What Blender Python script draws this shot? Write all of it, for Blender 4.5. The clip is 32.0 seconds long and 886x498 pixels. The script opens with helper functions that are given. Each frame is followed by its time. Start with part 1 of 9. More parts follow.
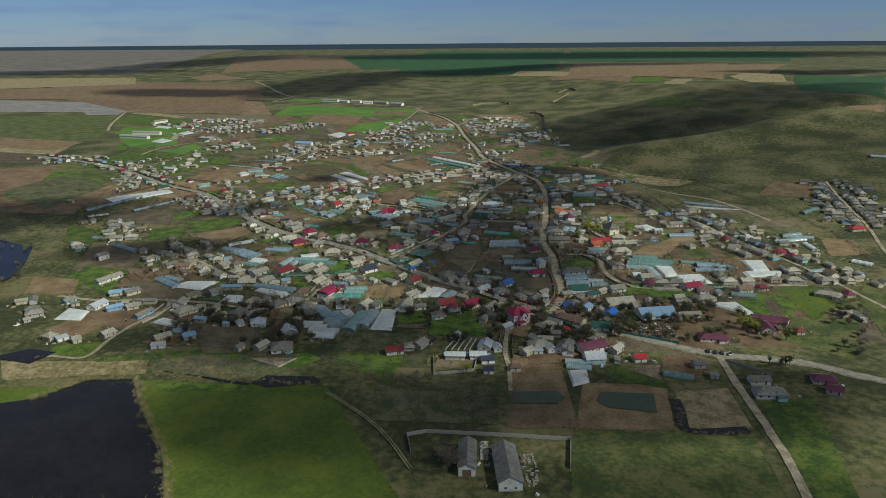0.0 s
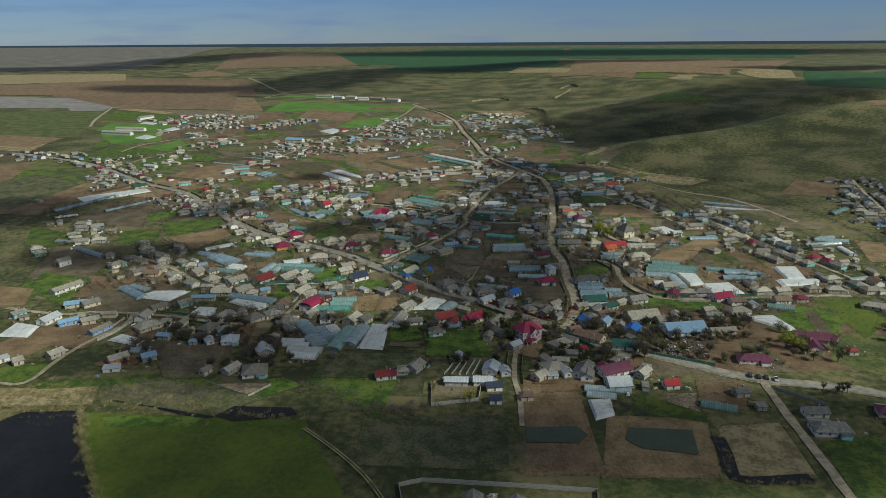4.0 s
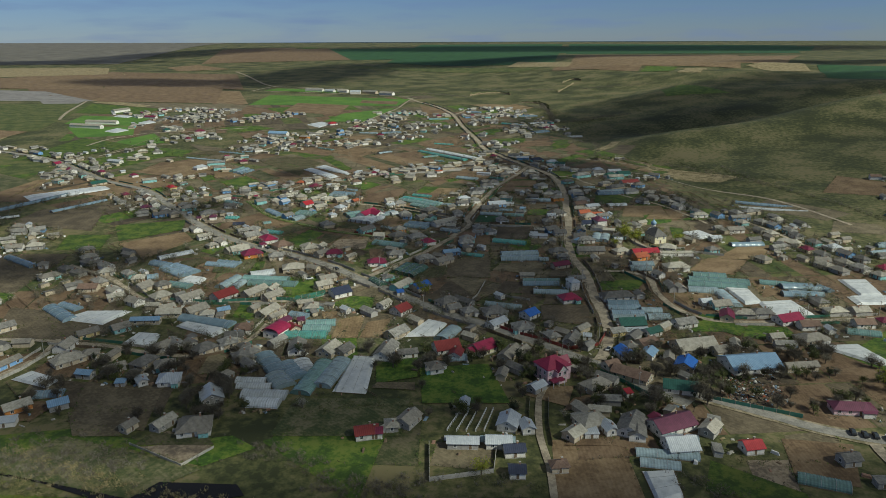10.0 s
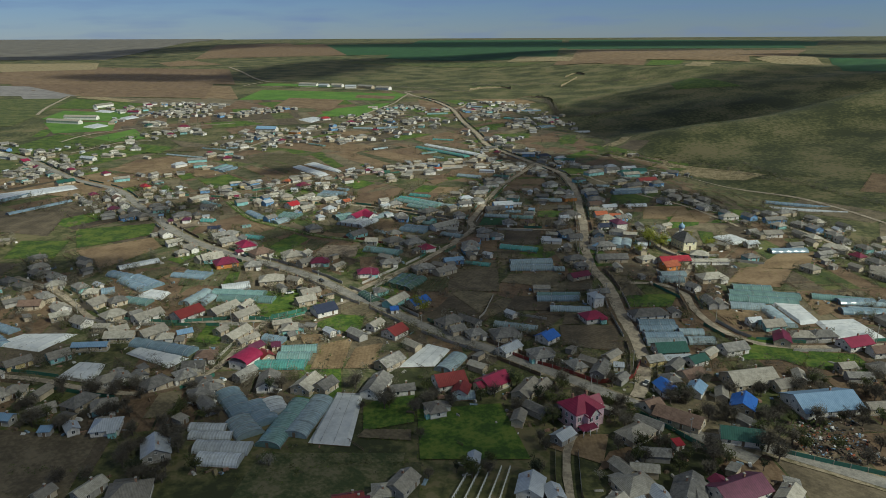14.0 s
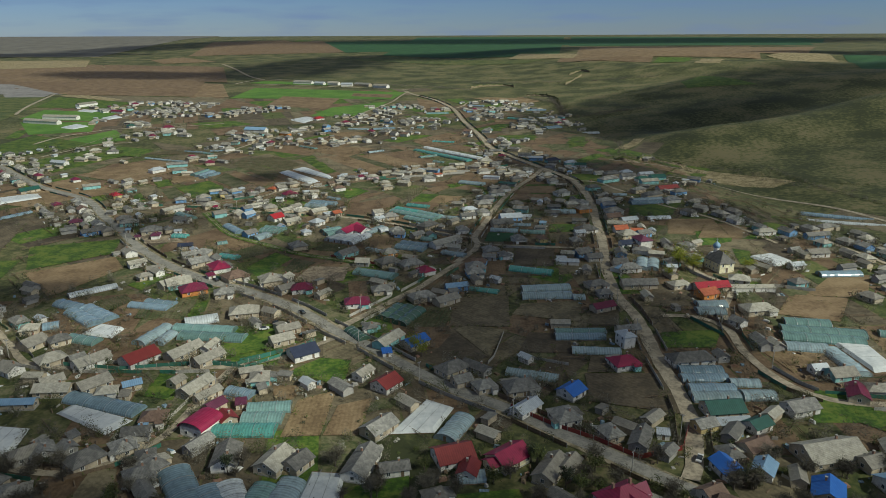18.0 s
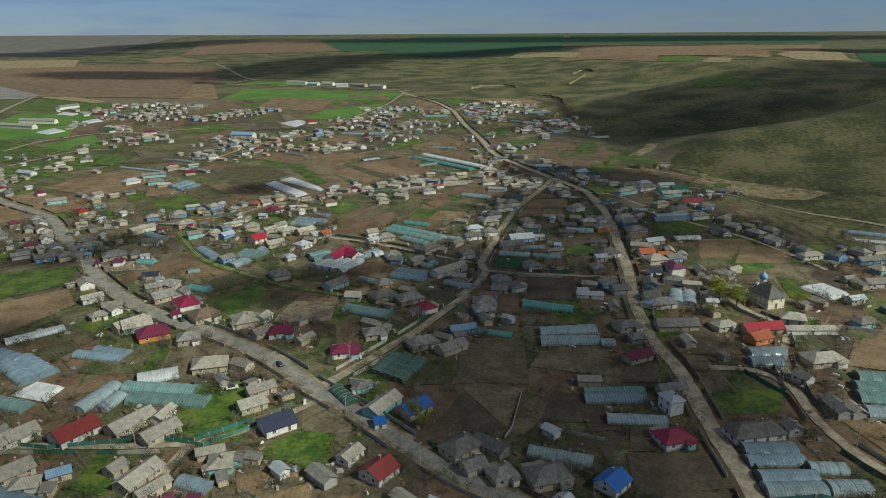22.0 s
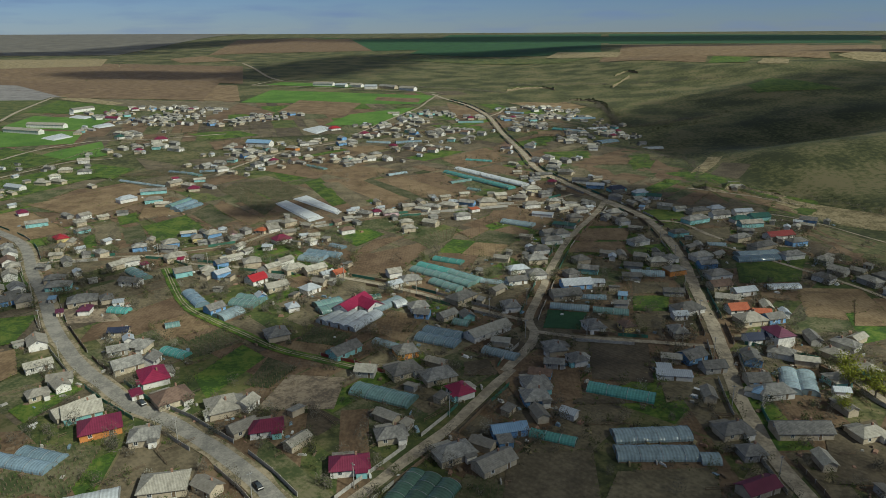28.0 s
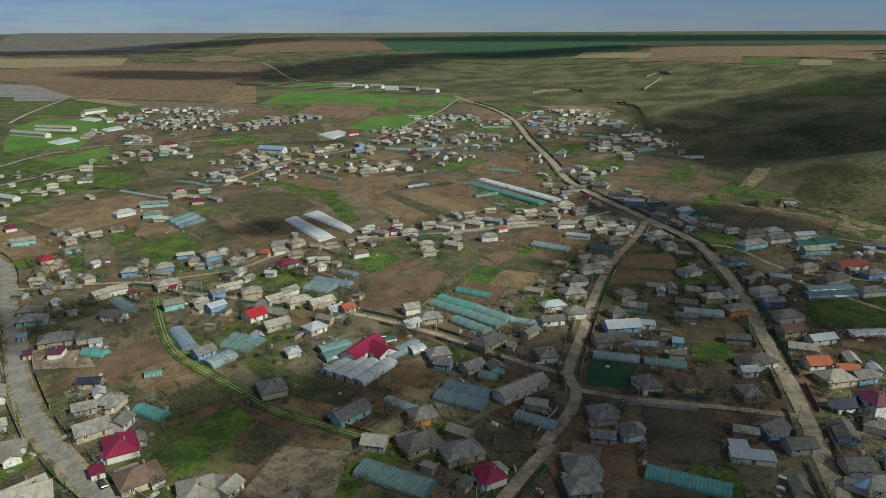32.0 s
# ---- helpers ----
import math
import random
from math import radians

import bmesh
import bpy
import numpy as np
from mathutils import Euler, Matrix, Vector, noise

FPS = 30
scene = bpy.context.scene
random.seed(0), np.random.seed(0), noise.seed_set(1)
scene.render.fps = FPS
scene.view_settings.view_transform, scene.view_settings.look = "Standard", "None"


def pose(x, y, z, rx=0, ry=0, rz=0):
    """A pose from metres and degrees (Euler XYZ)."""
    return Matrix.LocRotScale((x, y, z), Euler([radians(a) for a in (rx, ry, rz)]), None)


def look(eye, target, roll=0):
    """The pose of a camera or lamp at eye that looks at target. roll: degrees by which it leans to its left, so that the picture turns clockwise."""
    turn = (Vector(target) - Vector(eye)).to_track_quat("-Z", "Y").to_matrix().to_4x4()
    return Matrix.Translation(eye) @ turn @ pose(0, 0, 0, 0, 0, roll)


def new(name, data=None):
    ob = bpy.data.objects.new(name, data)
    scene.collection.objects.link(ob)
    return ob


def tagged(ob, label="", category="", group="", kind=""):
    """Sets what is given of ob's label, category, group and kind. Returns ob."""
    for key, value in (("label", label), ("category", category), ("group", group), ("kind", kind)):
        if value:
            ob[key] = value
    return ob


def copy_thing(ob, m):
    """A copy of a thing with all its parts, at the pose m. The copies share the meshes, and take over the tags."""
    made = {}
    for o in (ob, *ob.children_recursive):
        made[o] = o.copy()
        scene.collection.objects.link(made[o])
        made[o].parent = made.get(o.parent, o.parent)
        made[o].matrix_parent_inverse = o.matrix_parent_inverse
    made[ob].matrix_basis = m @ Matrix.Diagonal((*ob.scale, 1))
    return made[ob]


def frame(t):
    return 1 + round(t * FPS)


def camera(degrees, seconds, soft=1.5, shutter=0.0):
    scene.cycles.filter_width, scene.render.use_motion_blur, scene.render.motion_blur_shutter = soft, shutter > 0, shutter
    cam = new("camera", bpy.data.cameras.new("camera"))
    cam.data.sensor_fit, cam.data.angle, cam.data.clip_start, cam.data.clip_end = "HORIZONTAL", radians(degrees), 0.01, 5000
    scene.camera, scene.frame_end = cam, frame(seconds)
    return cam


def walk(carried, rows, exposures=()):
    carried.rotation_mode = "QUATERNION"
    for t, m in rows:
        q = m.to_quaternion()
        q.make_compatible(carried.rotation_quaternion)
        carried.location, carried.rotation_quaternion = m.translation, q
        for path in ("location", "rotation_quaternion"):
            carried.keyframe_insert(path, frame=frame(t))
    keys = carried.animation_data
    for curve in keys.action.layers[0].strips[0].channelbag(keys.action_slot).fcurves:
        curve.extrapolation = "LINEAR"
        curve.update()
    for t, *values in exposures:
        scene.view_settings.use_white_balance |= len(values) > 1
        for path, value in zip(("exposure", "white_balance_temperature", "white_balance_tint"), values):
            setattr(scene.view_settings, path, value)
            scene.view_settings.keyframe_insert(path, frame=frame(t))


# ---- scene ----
cam = camera(64.9, 32.0, soft=0.75)
PATH = [
    (0, 0.00, -0.00, 168.00, 73.34, 0.14, -0.42),
    (2, 0.03, 26.58, 162.28, 73.33, 0.10, -0.40),
    (6, -1.88, 81.21, 150.00, 73.24, -0.24, -0.31),
    (9, -2.70, 122.42, 140.83, 73.23, -0.41, -0.22),
    (13, -3.91, 178.32, 128.90, 73.10, -0.58, -0.29),
    (16, -4.09, 219.95, 124.56, 72.92, -0.64, -0.26),
    (19, -4.43, 261.24, 123.86, 72.83, -0.66, -0.29),
    (23, -6.34, 315.52, 123.45, 72.71, -0.84, -0.37),
    (25, -6.58, 342.43, 123.14, 72.69, -0.13, -0.33),
    (28, -8.43, 381.14, 123.34, 72.68, 1.76, -0.33),
    (32, -11.67, 428.57, 124.33, 72.61, 3.54, -0.26),
]
walk(cam, [(t, pose(x, y, z, tilt, 0, turn) @ pose(0, 0, 0, 0, 0, roll)) for t, x, y, z, tilt, turn, roll in PATH])

# ---- light: a broken spring sky, sun from the south-east over the camera's shoulder ----
SUN = Vector((0.66, -0.42, 0.70)).normalized()
scene.view_settings.exposure = 0.0
sun_data = bpy.data.lights.new("sun", "SUN")
sun_data.energy, sun_data.angle, sun_data.color = 3.95, radians(0.8), (0.96, 0.985, 0.83)
sun = new("sun", sun_data)
sun.matrix_world = look(SUN * 500, (0, 0, 0))

world = bpy.data.worlds.new("sky")
scene.world = world
world.use_nodes = True
wn, wl = world.node_tree.nodes, world.node_tree.links
wn.clear()
sky = wn.new("ShaderNodeTexSky")
sky.sky_type, sky.sun_disc = "NISHITA", False
sky.sun_elevation, sky.sun_rotation = math.asin(SUN.z), math.atan2(SUN.x, SUN.y)
sky.altitude, sky.air_density, sky.dust_density, sky.ozone_density = 100, 1.0, 0.0, 3.0
bg, wout = wn.new("ShaderNodeBackground"), wn.new("ShaderNodeOutputWorld")
bg.inputs["Strength"].default_value = 0.034
wtc, wmap = wn.new("ShaderNodeTexCoord"), wn.new("ShaderNodeMapping")
wmap.inputs["Scale"].default_value = (5, 5, 38)
wnoise, wramp, wmix = wn.new("ShaderNodeTexNoise"), wn.new("ShaderNodeValToRGB"), wn.new("ShaderNodeMixRGB")
wnoise.inputs["Scale"].default_value, wnoise.inputs["Detail"].default_value = 1.6, 7
wramp.color_ramp.elements[0].position, wramp.color_ramp.elements[1].position = 0.48, 0.74
wramp.color_ramp.elements[1].color = (0.55, 0.55, 0.55, 1)
wmix.inputs["Color2"].default_value = (5.6, 6.1, 6.8, 1)
wl.new(wtc.outputs["Generated"], wmap.inputs["Vector"])
wl.new(wmap.outputs["Vector"], wnoise.inputs["Vector"])
wl.new(wnoise.outputs["Fac"], wramp.inputs["Fac"])
wl.new(wramp.outputs["Color"], wmix.inputs["Fac"])
wl.new(sky.outputs["Color"], wmix.inputs["Color1"])
# low in the sky the blue between the clouds; overhead the broken cloud layer whitens the light
wsep, wrise, wtint, wwhite = wn.new("ShaderNodeSeparateXYZ"), wn.new("ShaderNodeMapRange"), wn.new("ShaderNodeMixRGB"), wn.new("ShaderNodeMixRGB")
wl.new(wtc.outputs["Generated"], wsep.inputs[0])
wl.new(wsep.outputs["Z"], wrise.inputs["Value"])
wrise.inputs["From Min"].default_value, wrise.inputs["From Max"].default_value = 0.10, 0.45
wrise.inputs["To Max"].default_value = 0.72
wtint.blend_type = "MULTIPLY"
wtint.inputs["Fac"].default_value, wtint.inputs["Color2"].default_value = 1.0, (0.74, 1.05, 1.72, 1)
wwhite.inputs["Color2"].default_value = (4.7, 5.25, 5.2, 1)
wl.new(wmix.outputs["Color"], wtint.inputs["Color1"])
wl.new(wtint.outputs["Color"], wwhite.inputs["Color1"])
wl.new(wrise.outputs["Result"], wwhite.inputs["Fac"])
# below the horizon the sky colour is painted as far plain, its blue haze included
wfar, wland_haze = wn.new("ShaderNodeMath"), wn.new("ShaderNodeMixRGB")
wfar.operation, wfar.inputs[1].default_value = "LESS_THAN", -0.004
wland_haze.inputs["Color2"].default_value = (1.0, 1.6, 2.1, 1)
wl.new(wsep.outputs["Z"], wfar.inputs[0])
wl.new(wfar.outputs[0], wland_haze.inputs["Fac"])
wl.new(wwhite.outputs["Color"], wland_haze.inputs["Color1"])
wl.new(wland_haze.outputs["Color"], bg.inputs["Color"])
wl.new(bg.outputs["Background"], wout.inputs["Surface"])

# ---- materials ----
MATS = {}


def surface(name, colors, scale=1.0, rough=0.85, metal=0.0, bump=0.3, fine=8.0, per_object=0.0, wave=0.0, wave_scale=1.0, per_island=0.0, stripe=0.14, diagonal=False, span=0.4):
    """A two-scale noise material: colors are blended by a broad and a fine noise; wave adds ribs along local x."""
    m = bpy.data.materials.new(name)
    m.use_nodes = True
    n, l = m.node_tree.nodes, m.node_tree.links
    b = n["Principled BSDF"]
    b.inputs["Roughness"].default_value, b.inputs["Metallic"].default_value = rough, metal
    tc = n.new("ShaderNodeTexCoord")
    broad, grain = n.new("ShaderNodeTexNoise"), n.new("ShaderNodeTexNoise")
    broad.inputs["Scale"].default_value, broad.inputs["Detail"].default_value = scale, 6
    grain.inputs["Scale"].default_value, grain.inputs["Detail"].default_value = scale * fine, 4
    for t in (broad, grain):
        l.new(tc.outputs["Object"], t.inputs["Vector"])
    add = n.new("ShaderNodeMath")
    add.operation = "MULTIPLY_ADD"
    add.inputs[1].default_value, add.inputs[2].default_value = 0.3, -0.15
    l.new(grain.outputs["Fac"], add.inputs[0])
    total = n.new("ShaderNodeMath")
    total.operation = "ADD"
    l.new(add.outputs[0], total.inputs[0])
    l.new(broad.outputs["Fac"], total.inputs[1])
    mid = n.new("ShaderNodeTexNoise")
    mid.inputs["Scale"].default_value, mid.inputs["Detail"].default_value = scale * max(3.0, fine * 0.28), 5
    l.new(tc.outputs["Object"], mid.inputs["Vector"])
    patch = n.new("ShaderNodeMath")
    patch.operation = "MULTIPLY_ADD"
    patch.inputs[1].default_value, patch.inputs[2].default_value = 0.75, -0.375
    l.new(mid.outputs["Fac"], patch.inputs[0])
    total2 = n.new("ShaderNodeMath")
    total2.operation = "ADD"
    l.new(total.outputs[0], total2.inputs[0])
    l.new(patch.outputs[0], total2.inputs[1])
    total = total2
    ramp = n.new("ShaderNodeValToRGB")
    e = ramp.color_ramp.elements
    while len(e) < len(colors):
        e.new(0.5)
    for i, c in enumerate(colors):
        e[i].position = 0.5 - span / 2 + span * i / max(1, len(colors) - 1)
        e[i].color = (*c, 1)
    l.new(total.outputs[0], ramp.inputs["Fac"])
    color = ramp.outputs["Color"]
    if per_object or per_island:
        hsv = n.new("ShaderNodeHueSaturation")
        src = n.new("ShaderNodeObjectInfo").outputs["Random"] if per_object else n.new("ShaderNodeNewGeometry").outputs["Random Per Island"]
        k = per_object or per_island
        rng = n.new("ShaderNodeMapRange")
        rng.inputs["To Min"].default_value, rng.inputs["To Max"].default_value = 1 - k, 1 + k
        l.new(src, rng.inputs["Value"])
        l.new(rng.outputs["Result"], hsv.inputs["Value"])
        hue = n.new("ShaderNodeMapRange")
        hue.inputs["To Min"].default_value, hue.inputs["To Max"].default_value = 0.5 - k * 0.03, 0.5 + k * 0.03
        l.new(src, hue.inputs["Value"])
        l.new(hue.outputs["Result"], hsv.inputs["Hue"])
        l.new(color, hsv.inputs["Color"])
        color = hsv.outputs["Color"]
    l.new(color, b.inputs["Base Color"])
    height = grain.outputs["Fac"]
    if wave:
        w = n.new("ShaderNodeTexWave")
        w.inputs["Scale"].default_value, w.inputs["Distortion"].default_value = wave_scale, 0.4
        w.bands_direction = "DIAGONAL" if diagonal else "X"
        l.new(tc.outputs["Object"], w.inputs["Vector"])
        shade, stripes = n.new("ShaderNodeMapRange"), n.new("ShaderNodeMixRGB")
        shade.inputs["To Min"].default_value, shade.inputs["To Max"].default_value = 1 - stripe, 1 + stripe * 0.5
        stripes.blend_type, stripes.inputs["Fac"].default_value = "MULTIPLY", 1.0
        l.new(w.outputs["Fac"], shade.inputs["Value"])
        l.new(color, stripes.inputs["Color1"])
        l.new(shade.outputs["Result"], stripes.inputs["Color2"])
        l.new(stripes.outputs["Color"], b.inputs["Base Color"])
        mix = n.new("ShaderNodeMixRGB")
        mix.inputs["Fac"].default_value = wave
        l.new(grain.outputs["Fac"], mix.inputs["Color1"])
        l.new(w.outputs["Color"], mix.inputs["Color2"])
        height = mix.outputs["Color"]
    if bump:
        bp = n.new("ShaderNodeBump")
        bp.inputs["Strength"].default_value, bp.inputs["Distance"].default_value = bump, 0.1
        l.new(height, bp.inputs["Height"])
        l.new(bp.outputs["Normal"], b.inputs["Normal"])
    MATS[name] = m
    return m


SOIL = ((0.072, 0.058, 0.035), (0.114, 0.092, 0.056), (0.162, 0.132, 0.083))
GREEN = ((0.04, 0.066, 0.005), (0.07, 0.106, 0.008), (0.112, 0.138, 0.014))
OLIVE = ((0.034, 0.054, 0.011), (0.068, 0.088, 0.02), (0.12, 0.118, 0.04))
surface("ground", ((0.030, 0.037, 0.010), (0.058, 0.066, 0.020), (0.094, 0.096, 0.034), (0.145, 0.126, 0.060)), 0.02, fine=45, bump=0.5, span=0.27)
surface("soil", SOIL, 0.10, fine=25, bump=0.5, per_object=0.36, wave=0.5, wave_scale=0.26, stripe=0.06, diagonal=True, span=0.36)
surface("soil_strip", SOIL, 0.10, fine=25, bump=0.5, per_island=0.42, wave=0.5, wave_scale=0.26, stripe=0.06, diagonal=True, span=0.36)
surface("soil_brown", ((0.112, 0.072, 0.038), (0.17, 0.114, 0.062), (0.224, 0.158, 0.092)), 0.08, fine=30, bump=0.5, per_object=0.22, wave=0.5, wave_scale=0.22, stripe=0.07, span=0.36)
surface("soil_weedy", ((0.036, 0.05, 0.014), (0.075, 0.08, 0.032), (0.125, 0.112, 0.062)), 0.12, fine=22, bump=0.5, per_object=0.18, wave=0.5, wave_scale=0.3, stripe=0.07, diagonal=True, span=0.30)
surface("meadow", GREEN, 0.045, fine=40, bump=0.4, span=0.55)
surface("lawn", ((0.026, 0.06, 0.005), (0.054, 0.104, 0.008), (0.105, 0.14, 0.02)), 0.12, fine=18, bump=0.5, per_object=0.22, span=0.28)
surface("grass", OLIVE, 0.06, fine=30, bump=0.5, per_island=0.15, span=0.28)
surface("young_crop", ((0.05, 0.125, 0.014), (0.075, 0.17, 0.02), (0.105, 0.20, 0.03)), 0.03, fine=30, bump=0.3)
surface("scrub_grey", ((0.085, 0.08, 0.068), (0.125, 0.118, 0.10), (0.165, 0.155, 0.13)), 0.02, fine=40, bump=0.4, span=0.4)
surface("crop", ((0.010, 0.05, 0.016), (0.016, 0.072, 0.022), (0.026, 0.09, 0.028)), 0.03, fine=30, bump=0.3)
surface("grey_field", ((0.15, 0.145, 0.14), (0.2, 0.19, 0.185), (0.25, 0.24, 0.23)), 0.05, fine=20, bump=0.4)
surface("straw", ((0.14, 0.115, 0.055), (0.24, 0.195, 0.105), (0.32, 0.26, 0.15)), 0.15, fine=16, bump=0.6, span=0.28)
surface("turf", ((0.012, 0.06, 0.022), (0.02, 0.08, 0.03)), 0.3, fine=10, bump=0.2)
surface("yard", ((0.12, 0.095, 0.07), (0.21, 0.165, 0.115), (0.29, 0.235, 0.165)), 0.2, fine=14, bump=0.5, span=0.28)
surface("asphalt", ((0.165, 0.16, 0.145), (0.225, 0.215, 0.19), (0.28, 0.265, 0.235)), 0.25, fine=20, bump=0.2, span=0.30)
surface("dirt", ((0.21, 0.178, 0.132), (0.30, 0.255, 0.19), (0.39, 0.335, 0.25)), 0.2, fine=14, bump=0.5, span=0.28)
surface("verge", ((0.12, 0.105, 0.055), (0.21, 0.175, 0.11), (0.30, 0.25, 0.17)), 0.25, fine=10, bump=0.5, span=0.26)
surface("slate", ((0.10, 0.10, 0.094), (0.175, 0.17, 0.158), (0.27, 0.262, 0.24)), 0.5, rough=0.8, bump=0.5, per_object=0.38, wave=0.7, wave_scale=0.8, stripe=0.14, span=0.6)
surface("light", ((0.19, 0.177, 0.148), (0.28, 0.262, 0.222), (0.37, 0.348, 0.298)), 0.5, rough=0.8, bump=0.5, per_object=0.34, wave=0.7, wave_scale=0.8, stripe=0.14, span=0.6)
surface("far_slate", ((0.10, 0.10, 0.094), (0.175, 0.17, 0.158), (0.27, 0.262, 0.24)), 0.3, rough=0.8, bump=0.3, per_island=0.38)
surface("far_light", ((0.19, 0.177, 0.148), (0.28, 0.262, 0.222), (0.37, 0.348, 0.298)), 0.3, rough=0.8, bump=0.3, per_island=0.36)
surface("zinc", ((0.42, 0.46, 0.50), (0.55, 0.59, 0.62)), 0.5, rough=0.45, metal=0.3, bump=0.3, wave=0.8, wave_scale=0.45)
surface("red", ((0.28, 0.014, 0.026), (0.37, 0.022, 0.036)), 0.4, rough=0.5, bump=0.3, per_object=0.12, wave=0.8, wave_scale=0.45)
surface("crimson", ((0.21, 0.01, 0.045), (0.28, 0.016, 0.062)), 0.4, rough=0.5, bump=0.3, wave=0.8, wave_scale=0.45)
surface("darkred", ((0.16, 0.02, 0.02), (0.21, 0.028, 0.026)), 0.4, rough=0.55, bump=0.3, wave=0.8, wave_scale=0.45)
surface("maroon", ((0.13, 0.012, 0.038), (0.18, 0.02, 0.055)), 0.4, rough=0.5, bump=0.3, wave=0.8, wave_scale=0.45)
surface("plum", ((0.09, 0.02, 0.045), (0.135, 0.032, 0.07)), 0.4, rough=0.5, bump=0.3, wave=0.8, wave_scale=0.45)
surface("rust", ((0.30, 0.07, 0.03), (0.40, 0.11, 0.05)), 0.5, rough=0.7, bump=0.3, wave=0.8, wave_scale=0.45)
surface("brown", ((0.12, 0.075, 0.055), (0.19, 0.125, 0.095)), 0.5, rough=0.8, bump=0.4, wave=0.7, wave_scale=0.8, stripe=0.12)
surface("blue", ((0.02, 0.11, 0.42), (0.03, 0.15, 0.50)), 0.4, rough=0.45, bump=0.3, wave=0.8, wave_scale=0.45)
surface("skyblue", ((0.16, 0.28, 0.42), (0.22, 0.35, 0.50)), 0.4, rough=0.45, bump=0.3, wave=0.8, wave_scale=0.45)
surface("navy", ((0.018, 0.026, 0.055), (0.03, 0.04, 0.075)), 0.4, rough=0.5, bump=0.3, wave=0.8, wave_scale=0.45)
surface("green", ((0.012, 0.07, 0.055), (0.02, 0.10, 0.08)), 0.4, rough=0.5, bump=0.3, wave=0.8, wave_scale=0.45)
WALLS = {"white": (0.66, 0.64, 0.6), "tan": (0.46, 0.39, 0.29), "grey": (0.33, 0.32, 0.30), "cyan": (0.24, 0.50, 0.50), "blue": (0.16, 0.32, 0.55),
         "pink": (0.66, 0.46, 0.50), "yellow": (0.62, 0.5, 0.24), "cream": (0.72, 0.66, 0.46), "orange": (0.60, 0.24, 0.07)}
for key, c in WALLS.items():
    surface("wall_" + key, (tuple(v * 0.72 for v in c), c, tuple(min(0.85, v * 1.1) for v in c)), 0.5, rough=0.9, bump=0.15, fine=10, per_object=0.12)
surface("brick", ((0.24, 0.14, 0.10), (0.33, 0.2, 0.14)), 2.0, rough=0.9)
surface("concrete", ((0.26, 0.25, 0.23), (0.36, 0.345, 0.315), (0.45, 0.43, 0.39)), 0.6, rough=0.9)
surface("timber", ((0.12, 0.085, 0.055), (0.2, 0.145, 0.095)), 1.2, rough=0.85)
surface("frame_paint", ((0.62, 0.62, 0.6), (0.74, 0.74, 0.72)), 1.0, rough=0.5, bump=0.05)
surface("fence_green", ((0.03, 0.14, 0.11), (0.05, 0.2, 0.15)), 0.8, rough=0.6, bump=0.1, per_object=0.2)
surface("fence_red", ((0.2, 0.03, 0.025), (0.27, 0.045, 0.035)), 0.8, rough=0.6, bump=0.1, per_object=0.2)
surface("bark", ((0.075, 0.06, 0.05), (0.13, 0.11, 0.09)), 2.0, rough=0.95)
surface("twig", ((0.075, 0.066, 0.05), (0.115, 0.103, 0.08), (0.165, 0.15, 0.118)), 0.6, rough=0.95, bump=0, per_object=0.25, span=0.30)
surface("twig_crown", ((0.06, 0.052, 0.038), (0.10, 0.088, 0.066), (0.15, 0.133, 0.104)), 0.6, rough=0.95, bump=0, per_object=0.25)
surface("leaf_olive", ((0.03, 0.045, 0.010), (0.065, 0.08, 0.02), (0.11, 0.118, 0.036)), 0.7, rough=0.8, bump=0, per_object=0.25, span=0.26)
surface("leaf_gold", ((0.10, 0.12, 0.008), (0.19, 0.21, 0.014), (0.30, 0.31, 0.03)), 0.7, rough=0.8, bump=0)
surface("leaf_dark", ((0.022, 0.032, 0.013), (0.04, 0.052, 0.022)), 0.9, rough=0.8, bump=0, per_object=0.2)
surface("blossom", ((0.15, 0.145, 0.11), (0.22, 0.212, 0.17), (0.32, 0.305, 0.26)), 0.8, rough=0.9, bump=0)
surface("reed", ((0.13, 0.115, 0.05), (0.22, 0.185, 0.09), (0.3, 0.25, 0.14)), 0.3, rough=0.95, bump=0, per_island=0.25)
WATER = surface("water", ((0.008, 0.008, 0.010), (0.014, 0.014, 0.017)), 0.05, rough=0.12, bump=0.03, fine=20)
WATER.node_tree.nodes["Principled BSDF"].inputs["IOR"].default_value = 1.33
surface("pond_water", ((0.032, 0.05, 0.028), (0.045, 0.066, 0.036)), 0.1, rough=0.2, bump=0.03, fine=20)
surface("cliff", ((0.12, 0.10, 0.06), (0.20, 0.16, 0.10), (0.30, 0.24, 0.155)), 0.3, rough=0.95, bump=0.8, span=0.24)
surface("car_dark", ((0.02, 0.02, 0.022), (0.03, 0.03, 0.032)), 1, rough=0.25, bump=0)
surface("car_white", ((0.6, 0.6, 0.6), (0.66, 0.66, 0.66)), 1, rough=0.25, bump=0)
surface("rubber", ((0.02, 0.02, 0.02), (0.03, 0.03, 0.03)), 4, rough=0.9, bump=0)
surface("steel", ((0.3, 0.31, 0.32), (0.42, 0.43, 0.44)), 2, rough=0.5, metal=0.6, bump=0)


def film(name, c, rough=0.24):
    """Stretched plastic film: pale, slightly see-through, wrinkled, with a soft sheen."""
    m = surface("film_" + name, (tuple(v * 0.72 for v in c), c, tuple(min(0.9, v * 1.18) for v in c)), 0.35, rough=rough, bump=0.4, fine=9, per_object=0.2, wave=0.4, wave_scale=0.3, stripe=0.16, span=0.5)
    m.node_tree.nodes["Principled BSDF"].inputs["Transmission Weight"].default_value = 0.12
    return m


